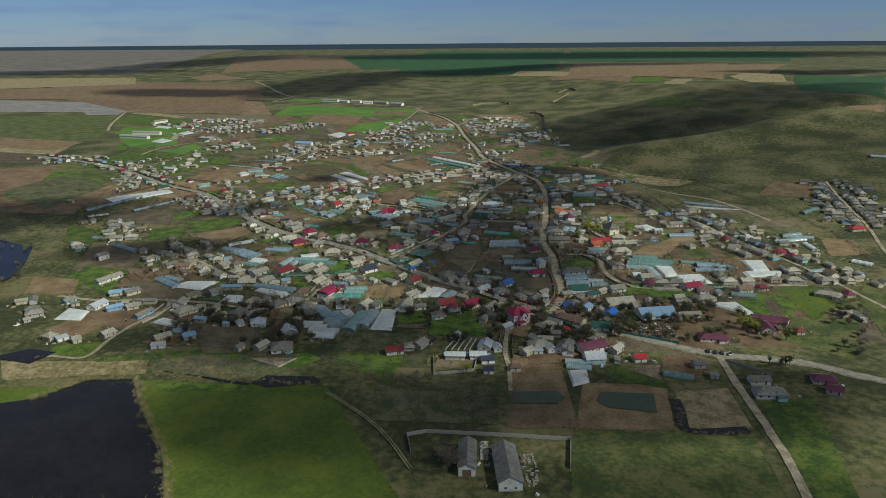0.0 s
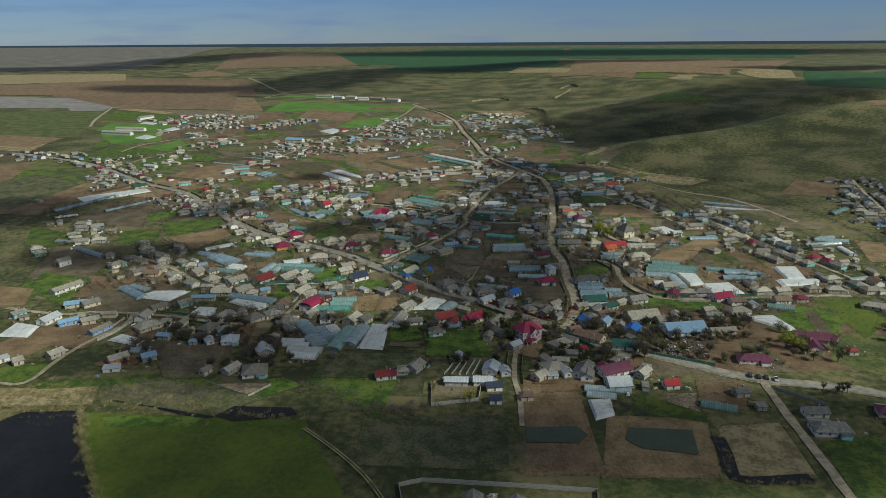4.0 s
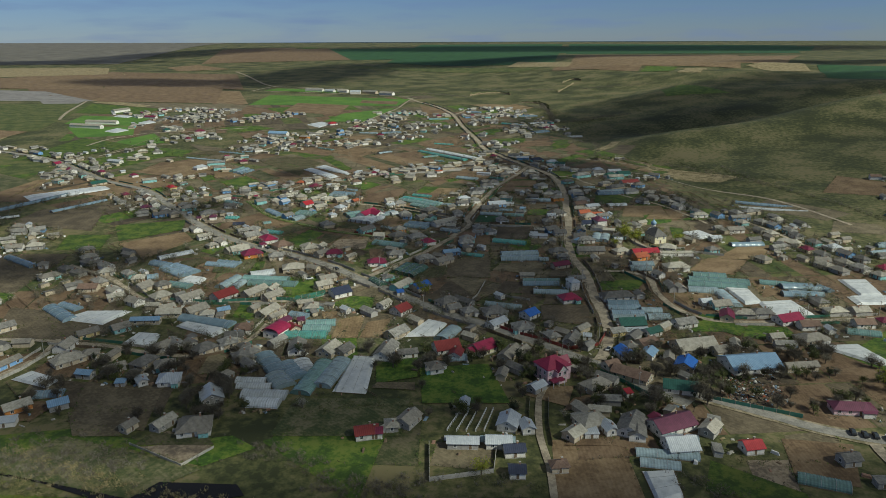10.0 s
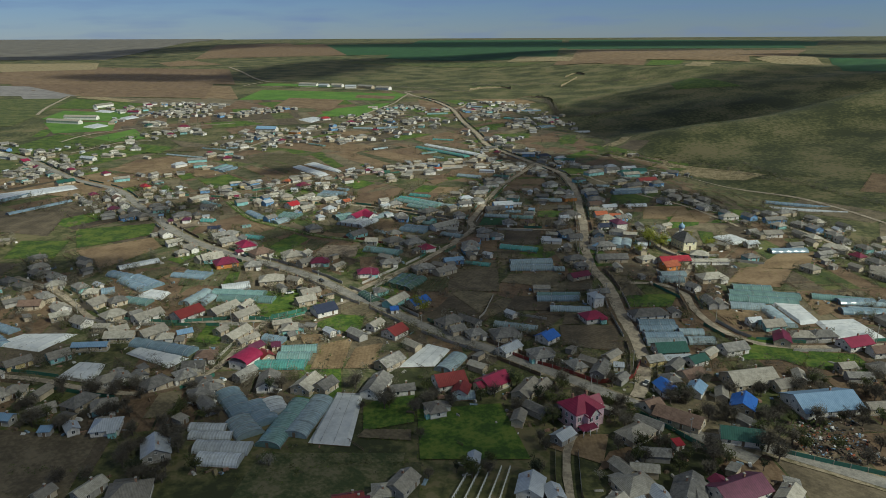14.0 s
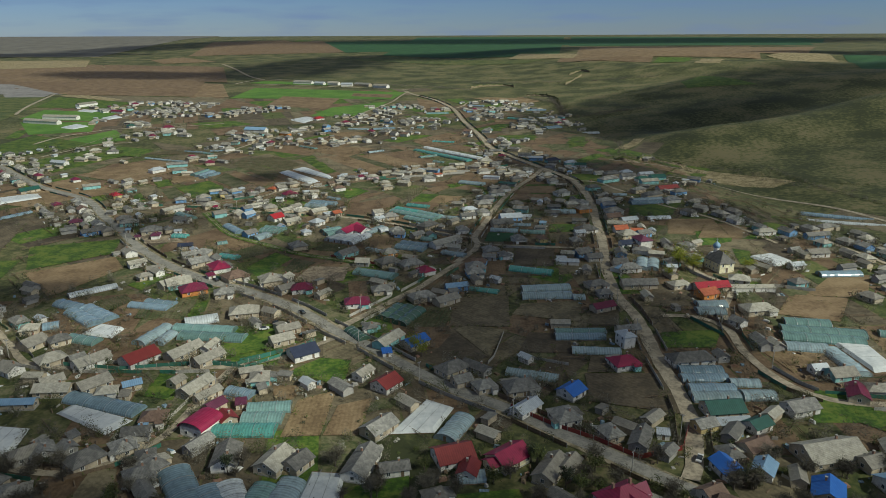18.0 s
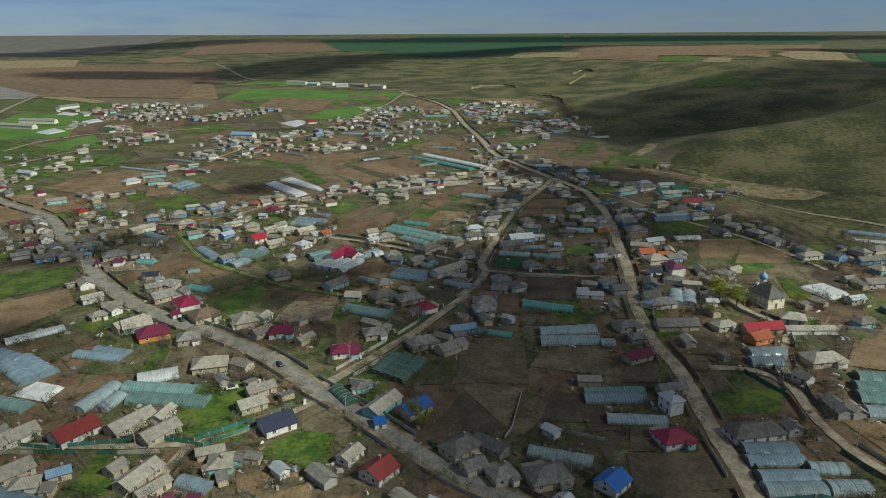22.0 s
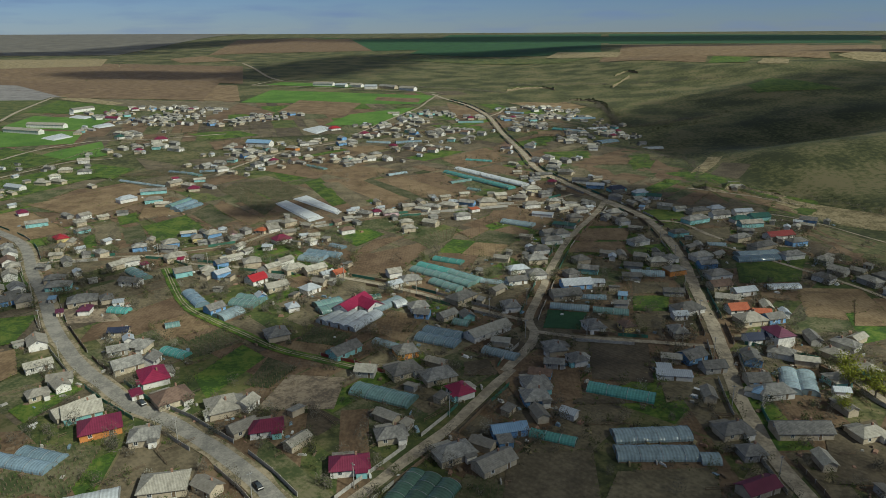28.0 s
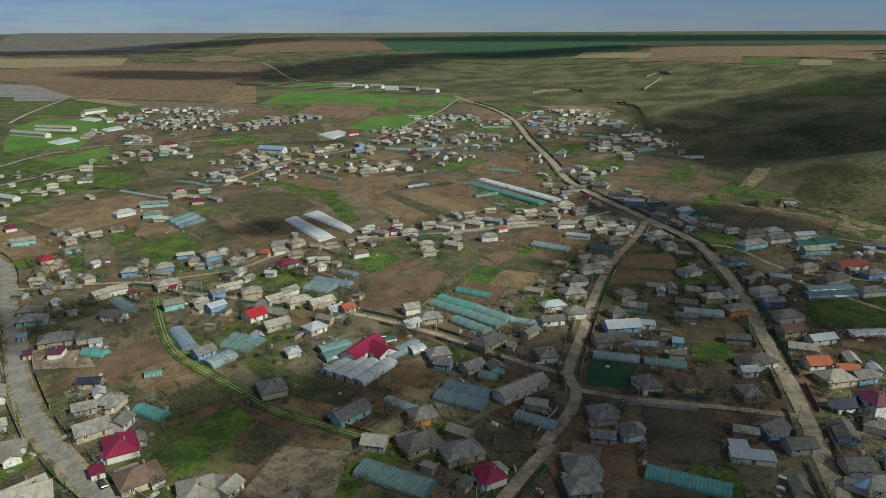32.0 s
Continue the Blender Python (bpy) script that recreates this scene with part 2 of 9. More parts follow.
film("white", (0.54, 0.58, 0.60), 0.4)
film("blue", (0.20, 0.29, 0.35), 0.18)
film("clear", (0.29, 0.38, 0.41), 0.14)
film("mint", (0.17, 0.29, 0.275), 0.18)
film("teal", (0.1, 0.32, 0.29))
film("green", (0.06, 0.12, 0.09))
sheet = surface("film_sheet", ((0.46, 0.49, 0.50), (0.58, 0.61, 0.62), (0.68, 0.70, 0.70)), 0.2, rough=0.35, bump=0.3, fine=12, span=0.5)
sheet.node_tree.nodes["Principled BSDF"].inputs["Transmission Weight"].default_value = 0.08
glass = surface("glass", ((0.03, 0.04, 0.05), (0.05, 0.06, 0.07)), 1, rough=0.08, bump=0)

# ---- mesh helpers ----


def soft_step(a, b, v):
    u = min(max((v - a) / (b - a), 0.0), 1.0)
    return u * u * (3 - 2 * u)


def gz(x, y):
    """Height of the land: a flat village floor that climbs gently to the far plateau, and the hill beyond the ravine."""
    s = y - 476
    base = 0.0195 * 0.5 * (s + math.sqrt(s * s + 28200)) - 1.7 + 44 * soft_step(1700, 4900, y) - 16 * soft_step(3800, 5000, y)
    d = x - (287 - 0.17 * (y - 700))
    hill = 48 * soft_step(0, 590, d) * soft_step(530, 870, y) * (1 - soft_step(1900, 3600, y))
    ravine = 7 * math.exp(-(((d + 14) / 30) ** 2)) * soft_step(630, 780, y) * (1 - soft_step(1300, 1700, y))
    rolls = soft_step(330, 600, x + 0.17 * (y - 700)) * soft_step(630, 950, y) * (1 - soft_step(1700, 2400, y)) * (3.5 * math.sin(x / 62 + 1.7 * math.sin(y / 95)) + 2.5 * math.sin(y / 48 + x / 130))
    reach = soft_step(150, 330, x) * (1 - soft_step(700, 1000, x))
    spur = reach * (15 * math.exp(-(((y - (985 + 0.25 * (x - 200))) / 60) ** 2)) - 10 * math.exp(-(((y - (1115 + 0.2 * (x - 200))) / 50) ** 2)))
    return base + hill - ravine + rolls + spur


class Shape:
    """Vertices and faces for one part; each face keeps a material slot."""

    def __init__(self):
        self.v, self.f, self.s = [], [], []

    def face(self, pts, slot=0):
        i = len(self.v)
        self.v += [tuple(p) for p in pts]
        self.f.append(tuple(range(i, i + len(pts))))
        self.s.append(slot)

    def box(self, x0, y0, z0, x1, y1, z1, slot=0):
        i = len(self.v)
        self.v += [(x, y, z) for z in (z0, z1) for x, y in ((x0, y0), (x1, y0), (x1, y1), (x0, y1))]
        for q in ((3, 2, 1, 0), (4, 5, 6, 7), (0, 1, 5, 4), (1, 2, 6, 5), (2, 3, 7, 6), (3, 0, 4, 7)):
            self.f.append(tuple(i + k for k in q))
            self.s.append(slot)
        return self

    def solid(self, bottom, top, slot=0):
        i, n = len(self.v), len(bottom)
        self.v += [tuple(p) for p in bottom] + [tuple(p) for p in top]
        self.f += [tuple(range(i + n - 1, i - 1, -1)), tuple(range(i + n, i + 2 * n))]
        self.f += [(i + k, i + (k + 1) % n, i + n + (k + 1) % n, i + n + k) for k in range(n)]
        self.s += [slot] * (n + 2)
        return self

    def tube(self, a, b, r0, r1, n=6, slot=0):
        a, b = Vector(a), Vector(b)
        q = (b - a).to_track_quat("Z", "Y")
        ring = [q @ Vector((math.cos(2 * math.pi * k / n), math.sin(2 * math.pi * k / n), 0)) for k in range(n)]
        return self.solid([a + p * r0 for p in ring], [b + p * r1 for p in ring], slot)

    def mesh(self, name, *mats, smooth=False):
        me = bpy.data.meshes.new(name)
        me.from_pydata(self.v, [], self.f)
        for m in mats:
            me.materials.append(MATS[m])
        me.polygons.foreach_set("material_index", self.s)
        if smooth:
            me.polygons.foreach_set("use_smooth", [True] * len(self.f))
        me.update()
        return me


def part(name, shape, mats, parent, label="", at=None, smooth=False):
    me = shape if isinstance(shape, bpy.types.Mesh) else shape.mesh(name, *(mats if isinstance(mats, tuple) else (mats,)), smooth=smooth)
    ob = new(name, me)
    ob.parent = parent
    if at is not None:
        ob.matrix_local = at
    return tagged(ob, label)


def thing(name, x, y, rot, label, category, group="", z=None):
    ob = new(name)
    ob.matrix_world = pose(x, y, gz(x, y) if z is None else z, 0, 0, rot)
    return tagged(ob, label, category, group)


# ---- land ----


def spread(lo, hi, step, far_lo, far_hi):
    vals, v, s = list(np.arange(lo, hi, step)), hi, step
    while v < far_hi:
        vals.append(v)
        s *= 1.12
        v += s
    vals.append(far_hi)
    v, s = lo, step
    while v > far_lo:
        s *= 1.12
        v -= s
        vals.append(max(v, far_lo))
    return sorted(set(round(float(q), 2) for q in vals))


xs, ys = spread(-620, 950, 10, -4600, 4600), spread(150, 1650, 9, -1500, 5000)
land = Shape()
for y in ys:
    for x in xs:
        land.v.append((x, y, gz(x, y)))
nx = len(xs)
for j in range(len(ys) - 1):
    for i in range(nx - 1):
        k = j * nx + i
        land.f.append((k, k + 1, k + nx + 1, k + nx))
land.s = [0] * len(land.f)
ground = tagged(new("ground", land.mesh("ground", "ground", smooth=True)), "olive and brown spring ground of fields and trodden yards", "ground", kind="structure")


def lift(y):
    return 0 if y < 900 else 0.12 if y < 1700 else 0.5


def drape(shape, quad, over, cell=14.0, slot=0):
    """Lays a four-cornered patch over the land."""
    a, b, c, d = (Vector(q) for q in quad)
    n = max(1, min(40, int(max((b - a).length, (c - d).length) / cell)))
    m = max(1, min(40, int(max((d - a).length, (c - b).length) / cell)))
    i = len(shape.v)
    for q in range(m + 1):
        for p in range(n + 1):
            u, w = p / n, q / m
            e = a * (1 - u) * (1 - w) + b * u * (1 - w) + c * u * w + d * (1 - u) * w
            shape.v.append((e.x, e.y, gz(e.x, e.y) + over + lift(e.y)))
    flip = (b - a).cross(d - a) < 0
    for q in range(m):
        for p in range(n):
            k = i + q * (n + 1) + p
            f = (k, k + 1, k + n + 2, k + n + 1)
            shape.f.append(f[::-1] if flip else f)
            shape.s.append(slot)


# soild keeps the plain soil colour; its darkness comes from the cloud shade
PLOTS = {"meadow": ("meadow", "bright green spring meadow"), "young": ("young_crop", "vivid green young wheat field"), "soil": ("soil", "bare ploughed brown soil plot"), "pale": ("yard", "pale trodden bare earth plot"), "soild": ("soil", "garden soil plot, dark mostly from cloud shade"),
         "soilb": ("soil_brown", "reddish brown ploughed plot"), "soilg": ("soil_weedy", "weedy brown garden plot"), "lawn": ("lawn", "green grass plot between yards"),
         "grass": ("grass", "olive rough grass pasture"), "straw": ("straw", "pale straw stubble field"), "turf": ("turf", "dark green artificial turf pitch"),
         "yard": ("yard", "trodden sandy yard"), "vine": ("soil_weedy", "vineyard plot with rows of stakes"), "scrubgrey": ("scrub_grey", "distant leafless woodland on the plateau"), "crop": ("crop", "dark green winter wheat field"), "greyv": ("grey_field", "pale grey field under plastic mulch")}
HAND, TAKEN, GRID, HOMES = [], [], {}, {}


def take(x, y, r, home=True):
    """Marks a round spot as built on or kept open."""
    TAKEN.append((x, y, r))
    k = int(r // 16) + 1
    for i in range(-k, k + 1):
        for j in range(-k, k + 1):
            GRID.setdefault((int(x // 16) + i, int(y // 16) + j), []).append((x, y, r))
            if home:
                HOMES.setdefault((int(x // 16) + i, int(y // 16) + j), []).append((x, y, r))


def take_quad(quad, step=6.0):
    a, b, c, d = (Vector(q) for q in quad)
    n, m = max(1, int((b - a).length / step)), max(1, int((d - a).length / step))
    for i in range(n):
        for j in range(m):
            u, w = (i + 0.5) / n, (j + 0.5) / m
            e = a * (1 - u) * (1 - w) + b * u * (1 - w) + c * u * w + d * (1 - u) * w
            take(e.x, e.y, step * 0.62, False)



def plot(kind, quad):
    mat, label = PLOTS[kind]
    s = Shape()
    drape(s, quad, 0.08 + 0.001 * len(HAND))
    HAND.append(quad)
    if HAND[-1][0][1] < 900:
        take_quad(quad)
    ob = new("field", s.mesh("field", mat, smooth=True))
    tagged(ob, label, "field", kind="structure")
    if kind == "vine":
        stakes(quad)


def stakes(quad):
    a, b, c, d = (Vector(q) for q in quad)
    s = Shape()
    rows = max(3, int((d - a).length / 2.2))
    per = max(3, int((b - a).length / 1.8))
    for i in range(rows + 1):
        for j in range(per + 1):
            u, w = j / per, i / rows
            e = a * (1 - u) * (1 - w) + b * u * (1 - w) + c * u * w + d * (1 - u) * w
            x, y = e.x + random.uniform(-0.2, 0.2), e.y + random.uniform(-0.2, 0.2)
            z = gz(x, y)
            s.box(x - 0.07, y - 0.07, z, x + 0.07, y + 0.07, z + random.uniform(1.0, 1.6))
    tagged(new("vine_stakes", s.mesh("vine_stakes", "timber")), "rows of grey wooden vineyard stakes in bare soil", "vineyard", kind="stuff")


ROADS, ROAD_GRID = [], {}


def smooth_line(pts):
    p = [Vector(q) for q in pts]
    out = []
    for i in range(len(p) - 1):
        a, b, c, d = p[max(i - 1, 0)], p[i], p[i + 1], p[min(i + 2, len(p) - 1)]
        n = max(2, int((c - b).length / 6))
        for k in range(n):
            t = k / n
            out.append(0.5 * ((2 * b) + (c - a) * t + (2 * a - 5 * b + 4 * c - d) * t * t + (3 * b - a - 3 * c + d) * t**3))
    out.append(p[-1])
    return out


def ribbon(shape, line, half, over, wobble=0.0, shift=0.0):
    i = len(shape.v)
    for k, p in enumerate(line):
        t = (line[min(k + 1, len(line) - 1)] - line[max(k - 1, 0)]).normalized()
        nrm = Vector((-t.y, t.x))
        for side in (-1, 0, 1):
            w = half * (1 + wobble * noise.noise((p.x / 9, p.y / 9, side * 5.0)))
            q = p + nrm * (side * w + shift)
            shape.v.append((q.x, q.y, gz(q.x, q.y) + over + lift(q.y)))
    for k in range(len(line) - 1):
        a = i + 3 * k
        shape.f += [(a + 1, a, a + 3, a + 4), (a + 2, a + 1, a + 4, a + 5)]
        shape.s += [0, 0]


def road(kind, width, pts):
    line = smooth_line(pts)
    n = len(ROADS)
    ROADS.append((kind, width, line))
    for p in line:
        for i in (-1, 0, 1):
            for j in (-1, 0, 1):
                ROAD_GRID.setdefault((int(p.x // 24) + i, int(p.y // 24) + j), []).append((p.x, p.y, width / 2))
    if kind == "asphalt":
        v = Shape()
        ribbon(v, line, width / 2 + 1.2, 0.27 + 0.004 * n, 0.35)
        tagged(new("verge", v.mesh("verge", "verge", smooth=True)), "dusty sand and dry grass verge of the main road", "verge", kind="structure")
    s = Shape()
    mat = {"asphalt": "asphalt", "dirt": "dirt", "track": "lawn"}[kind]
    ribbon(s, line, width / 2 - (0.3 if kind == "asphalt" else 0), (0.36 if kind == "asphalt" else 0.30) + 0.004 * n, 0.08 if kind == "asphalt" else 0.3)
    label = {"asphalt": "worn grey asphalt village main road", "dirt": "pale rutted dirt village street", "track": "grassy field track with wheel ruts"}[kind]
    tagged(new("road", s.mesh("road", mat, smooth=True)), label, "road", kind="structure")
    if kind == "track":
        for sh in (-0.6, 0.6):
            r = Shape()
            ribbon(r, line, 0.22, 0.42 + 0.004 * n, 0.3, sh)
            tagged(new("wheel_rut", r.mesh("wheel_rut", "dirt", smooth=True)), "bare pale wheel rut in a grassy track", "track", kind="structure")


# ---- buildings ----
MESHES = {}


def pane_grid(name, xs_, zs_, is_pane, mats, depth):
    """A framed opening as one closed sheet: a grid of frame strips and set-back panes, with its edges turned in."""
    s = Shape()
    for z in zs_:
        for x in xs_:
            s.v.append((x, -depth, z))
    n = len(xs_)
    for j in range(len(zs_) - 1):
        for i in range(n - 1):
            k = j * n + i
            s.f.append((k, k + 1, k + n + 1, k + n))
            s.s.append(1 if is_pane(i, j) else 0)
    m = len(zs_)
    rim = [i for i in range(n)] + [j * n + n - 1 for j in range(1, m)] + [(m - 1) * n + i for i in range(n - 2, -1, -1)] + [j * n for j in range(m - 2, 0, -1)]
    o = len(s.v)
    s.v += [(s.v[k][0], 0.03, s.v[k][2]) for k in rim]
    for q in range(len(rim)):
        w = (q + 1) % len(rim)
        s.f.append((rim[w], rim[q], o + q, o + w))
        s.s.append(0)
    return s.mesh(name, *mats)


def window_mesh(w, h):
    key = ("window", w, h)
    if key not in MESHES:
        MESHES[key] = pane_grid("window", [-w / 2 - 0.08, -w / 2 + 0.06, -0.04, 0.04, w / 2 - 0.06, w / 2 + 0.08], [-0.1, 0.06, h - 0.06, h + 0.1],
                                lambda i, j: j == 1 and i in (1, 3), ("frame_paint", "glass"), 0.06)
    return MESHES[key]


def door_mesh():
    if "door" not in MESHES:
        MESHES["door"] = pane_grid("door", [-0.6, -0.48, 0.48, 0.6], [0, 0.05, 2.0, 2.12], lambda i, j: i == 1 and j == 1, ("frame_paint", "timber"), 0.07)
    return MESHES["door"]


def roof_shape(L, W, h, rise, kind, over=0.5, t=0.14):
    s = Shape()
    l, w = L / 2 + over, W / 2 + over
    drop = rise * over / (W / 2)
    z = h - drop
    if kind == "hip":
        r = max(0.4, l - w * 0.95)
        lo = [(-l, -w, z), (l, -w, z), (l, w, z), (-l, w, z)]
        top = [(-r, 0, h + rise), (r, 0, h + rise)]
        for q in ((lo[0], lo[1], top[1], top[0]), (lo[2], lo[3], top[0], top[1]), (lo[1], lo[2], top[1]), (lo[3], lo[0], top[0])):
            s.face([(p[0], p[1], p[2] + t) for p in q])
        for k in range(4):
            a, b = lo[k], lo[(k + 1) % 4]
            s.face([a, b, (b[0], b[1], b[2] + t), (a[0], a[1], a[2] + t)])
        s.face(lo[::-1])
    elif kind == "flat":
        s.solid([(-l, -w, h), (l, -w, h), (l, w, h + rise), (-l, w, h + rise)], [(-l, -w, h + t), (l, -w, h + t), (l, w, h + rise + t), (-l, w, h + rise + t)])
    elif kind == "arch":
        n = 10
        prof = [(w * -math.cos(math.pi * k / n), h - 0.2 + rise * math.sin(math.pi * k / n)) for k in range(n + 1)]
        for k in range(n):
            (y0, z0), (y1, z1) = prof[k], prof[k + 1]
            s.solid([(-l, y0, z0), (l, y0, z0), (l, y1, z1), (-l, y1, z1)], [(-l, y0, z0 + t), (l, y0, z0 + t), (l, y1, z1 + t), (-l, y1, z1 + t)])
    else:
        for sg in (-1, 1):
            a = [(-l, sg * w, z), (l, sg * w, z), (l, 0, h + rise), (-l, 0, h + rise)]
            a = a if sg < 0 else a[::-1]
            s.solid(a, [(p[0], p[1], p[2] + t) for p in a])
    return weld(s)


def weld(s):
    """Shares the corners that faces have in common."""
    seen, idx, out = {}, [], []
    for p in s.v:
        k = (round(p[0], 3), round(p[1], 3), round(p[2], 3))
        if k not in seen:
            seen[k] = len(out)
            out.append(p)
        idx.append(seen[k])
    s.v, s.f = out, [tuple(idx[i] for i in f) for f in s.f]
    return s


def wall_shape(L, W, h, rise, kind):
    s = Shape()
    l, w = L / 2, W / 2
    if kind in ("hip", "arch"):
        return s.box(-l, -w, -0.3, l, w, h)
    if kind == "flat":
        return s.solid([(-l, -w, -0.3), (l, -w, -0.3), (l, w, -0.3), (-l, w, -0.3)], [(-l, -w, h), (l, -w, h), (l, w, h + rise), (-l, w, h + rise)])
    prof = [(-w, -0.3), (w, -0.3), (w, h), (0, h + rise), (-w, h)]
    return s.solid([(-l, y, z) for y, z in prof][::-1], [(l, y, z) for y, z in prof][::-1])


ROOF_WORDS = {"slate": "grey corrugated slate", "light": "pale weathered corrugated slate", "zinc": "bright zinc sheet", "red": "red metal-tile", "crimson": "crimson metal-tile",
              "darkred": "dark red metal-tile", "maroon": "maroon metal-tile", "plum": "plum metal-tile", "rust": "rusty orange", "brown": "brown tiled", "blue": "bright blue sheet",
              "skyblue": "pale blue sheet metal", "navy": "navy blue metal", "green": "dark green sheet metal"}


def build_house(name, L, W, roof, wall, style, detail=2, wing=False):
    """One building at the origin: plinth, walls, roof, chimneys, windows, door."""
    word = {"shed": "low outbuilding", "barn": "long farm barn", "villa2": "two-storey house", "arch": "curved hall"}.get(style, "single-storey village house")
    root = tagged(new(name), f"{wall} walled {word} with a {ROOF_WORDS[roof]} roof", "shed" if style == "shed" else "barn" if style == "barn" else "house")
    shape = {"shed": "flat", "barn": "gable", "villa2": "hip", "arch": "arch"}.get(style, style)
    h = {"shed": 1.95, "barn": 4.2, "villa2": 5.2, "arch": 3.4}.get(style, 2.6)
    rise = {"flat": 0.5, "arch": 2.2}.get(shape, min(W * 0.27, 3.2))
    part("wall", wall_shape(L, W, h, rise, shape), "wall_" + wall, root)
    part("roof", roof_shape(L, W, h, rise, shape, 0.3 if style == "shed" else 0.5), roof, root, ROOF_WORDS[roof] + " roof")
    if detail and style != "shed":
        if detail > 1:
            s = Shape()
            s.box(-L / 2 - 0.06, -W / 2 - 0.06, -0.4, L / 2 + 0.06, W / 2 + 0.06, 0.35)
            part("plinth", s, "concrete", root)
        if style != "barn" and shape != "arch":
            c = Shape()
            cx, cy = L * 0.18, W * 0.12
            c.box(cx - 0.28, cy - 0.28, h, cx + 0.28, cy + 0.28, h + rise + 0.7)
            stack = part("chimney", c, "brick", root, "brick chimney")
            if detail > 1:
                cap = Shape()
                cap.box(cx - 0.36, cy - 0.36, h + rise + 0.7, cx + 0.36, cy + 0.36, h + rise + 0.85)
                part("cap", cap, "concrete", stack, "grey concrete cap")
        if shape == "hip" and style != "villa2" and wing:
            # a lower wing with a lean-to roof along the back
            w = Shape()
            w.box(-L * 0.42, W / 2 - 0.1, -0.3, L * 0.1, W / 2 + 2.6, 1.9)
            part("wing_wall", w, "wall_" + wall, root)
            r = Shape()
            low = [(-L * 0.46, W / 2 + 3.0, 1.75), (-L * 0.46, W / 2 + 0.2, 2.5), (L * 0.14, W / 2 + 0.2, 2.5), (L * 0.14, W / 2 + 3.0, 1.75)]
            r.solid(low[::-1], [(p[0], p[1], p[2] + 0.12) for p in low[::-1]])
            part("wing_roof", r, "slate" if roof == "light" else "light", root, "weathered lean-to roof")
            v = Shape()
            v.box(L * 0.16, -W / 2 - 1.5, -0.3, L * 0.44, -W / 2 + 0.05, 2.2)
            part("porch", v, "wall_white" if wall != "white" else "wall_cyan", root, "glazed entrance porch")
            q = Shape()
            low = [(L * 0.13, -W / 2 - 1.8, 2.1), (L * 0.47, -W / 2 - 1.8, 2.1), (L * 0.47, -W / 2 - 0.2, 2.62), (L * 0.13, -W / 2 - 0.2, 2.62)]
            q.solid(low, [(p[0], p[1], p[2] + 0.1) for p in low])
            part("porch_roof", q, roof, root)
    if detail:
        if style == "shed":
            part("door", door_mesh(), None, root, at=pose(0, -W / 2, 0.0))
            return root
        storeys = 2 if style == "villa2" else 1
        n = max(1, int(L / 3.6)) if detail > 1 else 2
        wm = window_mesh(1.1, 1.2) if style != "shed" else window_mesh(0.7, 0.6)
        sides = (-1, 1) if detail > 1 else (-1,)
        for f in range(storeys):
            z = (0.95 if style != "shed" else 1.1) + 2.7 * f
            for sg in sides:
                for k in range(n):
                    if style == "shed" and (k % 2 or sg > 0):
                        continue
                    x = (k + 0.5) / n * L - L / 2
                    if sg < 0 and f == 0 and k == n // 2 and style != "barn":
                        part("door", door_mesh(), None, root, at=pose(x, -W / 2, 0.1))
                        continue
                    part("window", wm, None, root, at=pose(x, sg * W / 2, z, 0, 0, 0 if sg < 0 else 180))
            if detail > 1:
                for sg in (-1, 1):
                    for q in ((-0.22, 0.22) if W > 7.5 else (0,)):
                        part("window", wm, None, root, at=pose(sg * L / 2, q * W, z, 0, 0, 90 * sg))
        if shape == "gable" and style != "barn" and rise > 1.8:
            for sg in (-1, 1):
                part("attic_window", window_mesh(0.8, 0.8), None, root, at=pose(sg * L / 2, 0, h + 0.3, 0, 0, 90 * sg))
        if style == "barn":
            g = Shape()
            g.box(-L / 2 - 0.08, -1.8, 0, -L / 2 + 0.02, 1.8, 3.2)
            part("gate", g, "timber", root, "grey wooden barn gate")
    return root


def reserve(x, y, L, W, rot):
    c, s = math.cos(radians(rot)), math.sin(radians(rot))
    n = max(1, int(L / 6))
    for k in range(n + 1):
        u = (k / n - 0.5) * L if n > 1 else 0
        take(x + u * c, y + u * s, W / 2 + 1.5)


def is_free(x, y, r):
    return all((x - a) ** 2 + (y - b) ** 2 > max(r + c, 0.0) ** 2 for a, b, c in GRID.get((int(x // 16), int(y // 16)), ()))


def road_gap(x, y):
    return min((math.hypot(x - a, y - b) - w for a, b, w in ROAD_GRID.get((int(x // 24), int(y // 24)), ())), default=24.0)


FAR_MATS = ["wall_tan", "wall_white", "wall_grey", "wall_cyan", "wall_blue", "far_slate", "far_light", "brown", "maroon", "rust", "zinc", "wall_pink", "wall_yellow", "wall_cream", "wall_orange"]
far_houses, far_sheds = Shape(), Shape()


def append(shape, src, m, slot):
    i = len(shape.v)
    shape.v += [tuple(m @ Vector(p)) for p in src.v]
    shape.f += [tuple(i + k for k in f) for f in src.f]
    shape.s += [slot] * len(src.f)


def far_building(shape, m, L, W, roof, wall, kind):
    h, rise = (2.9, W * 0.27) if W > 5 else (2.2, W * 0.22)
    append(shape, wall_shape(L, W, h, rise, kind), m, FAR_MATS.index("wall_" + wall))
    append(shape, roof_shape(L, W, h, rise, kind, 0.45), m, FAR_MATS.index("far_" + roof if roof in ("slate", "light") else roof))


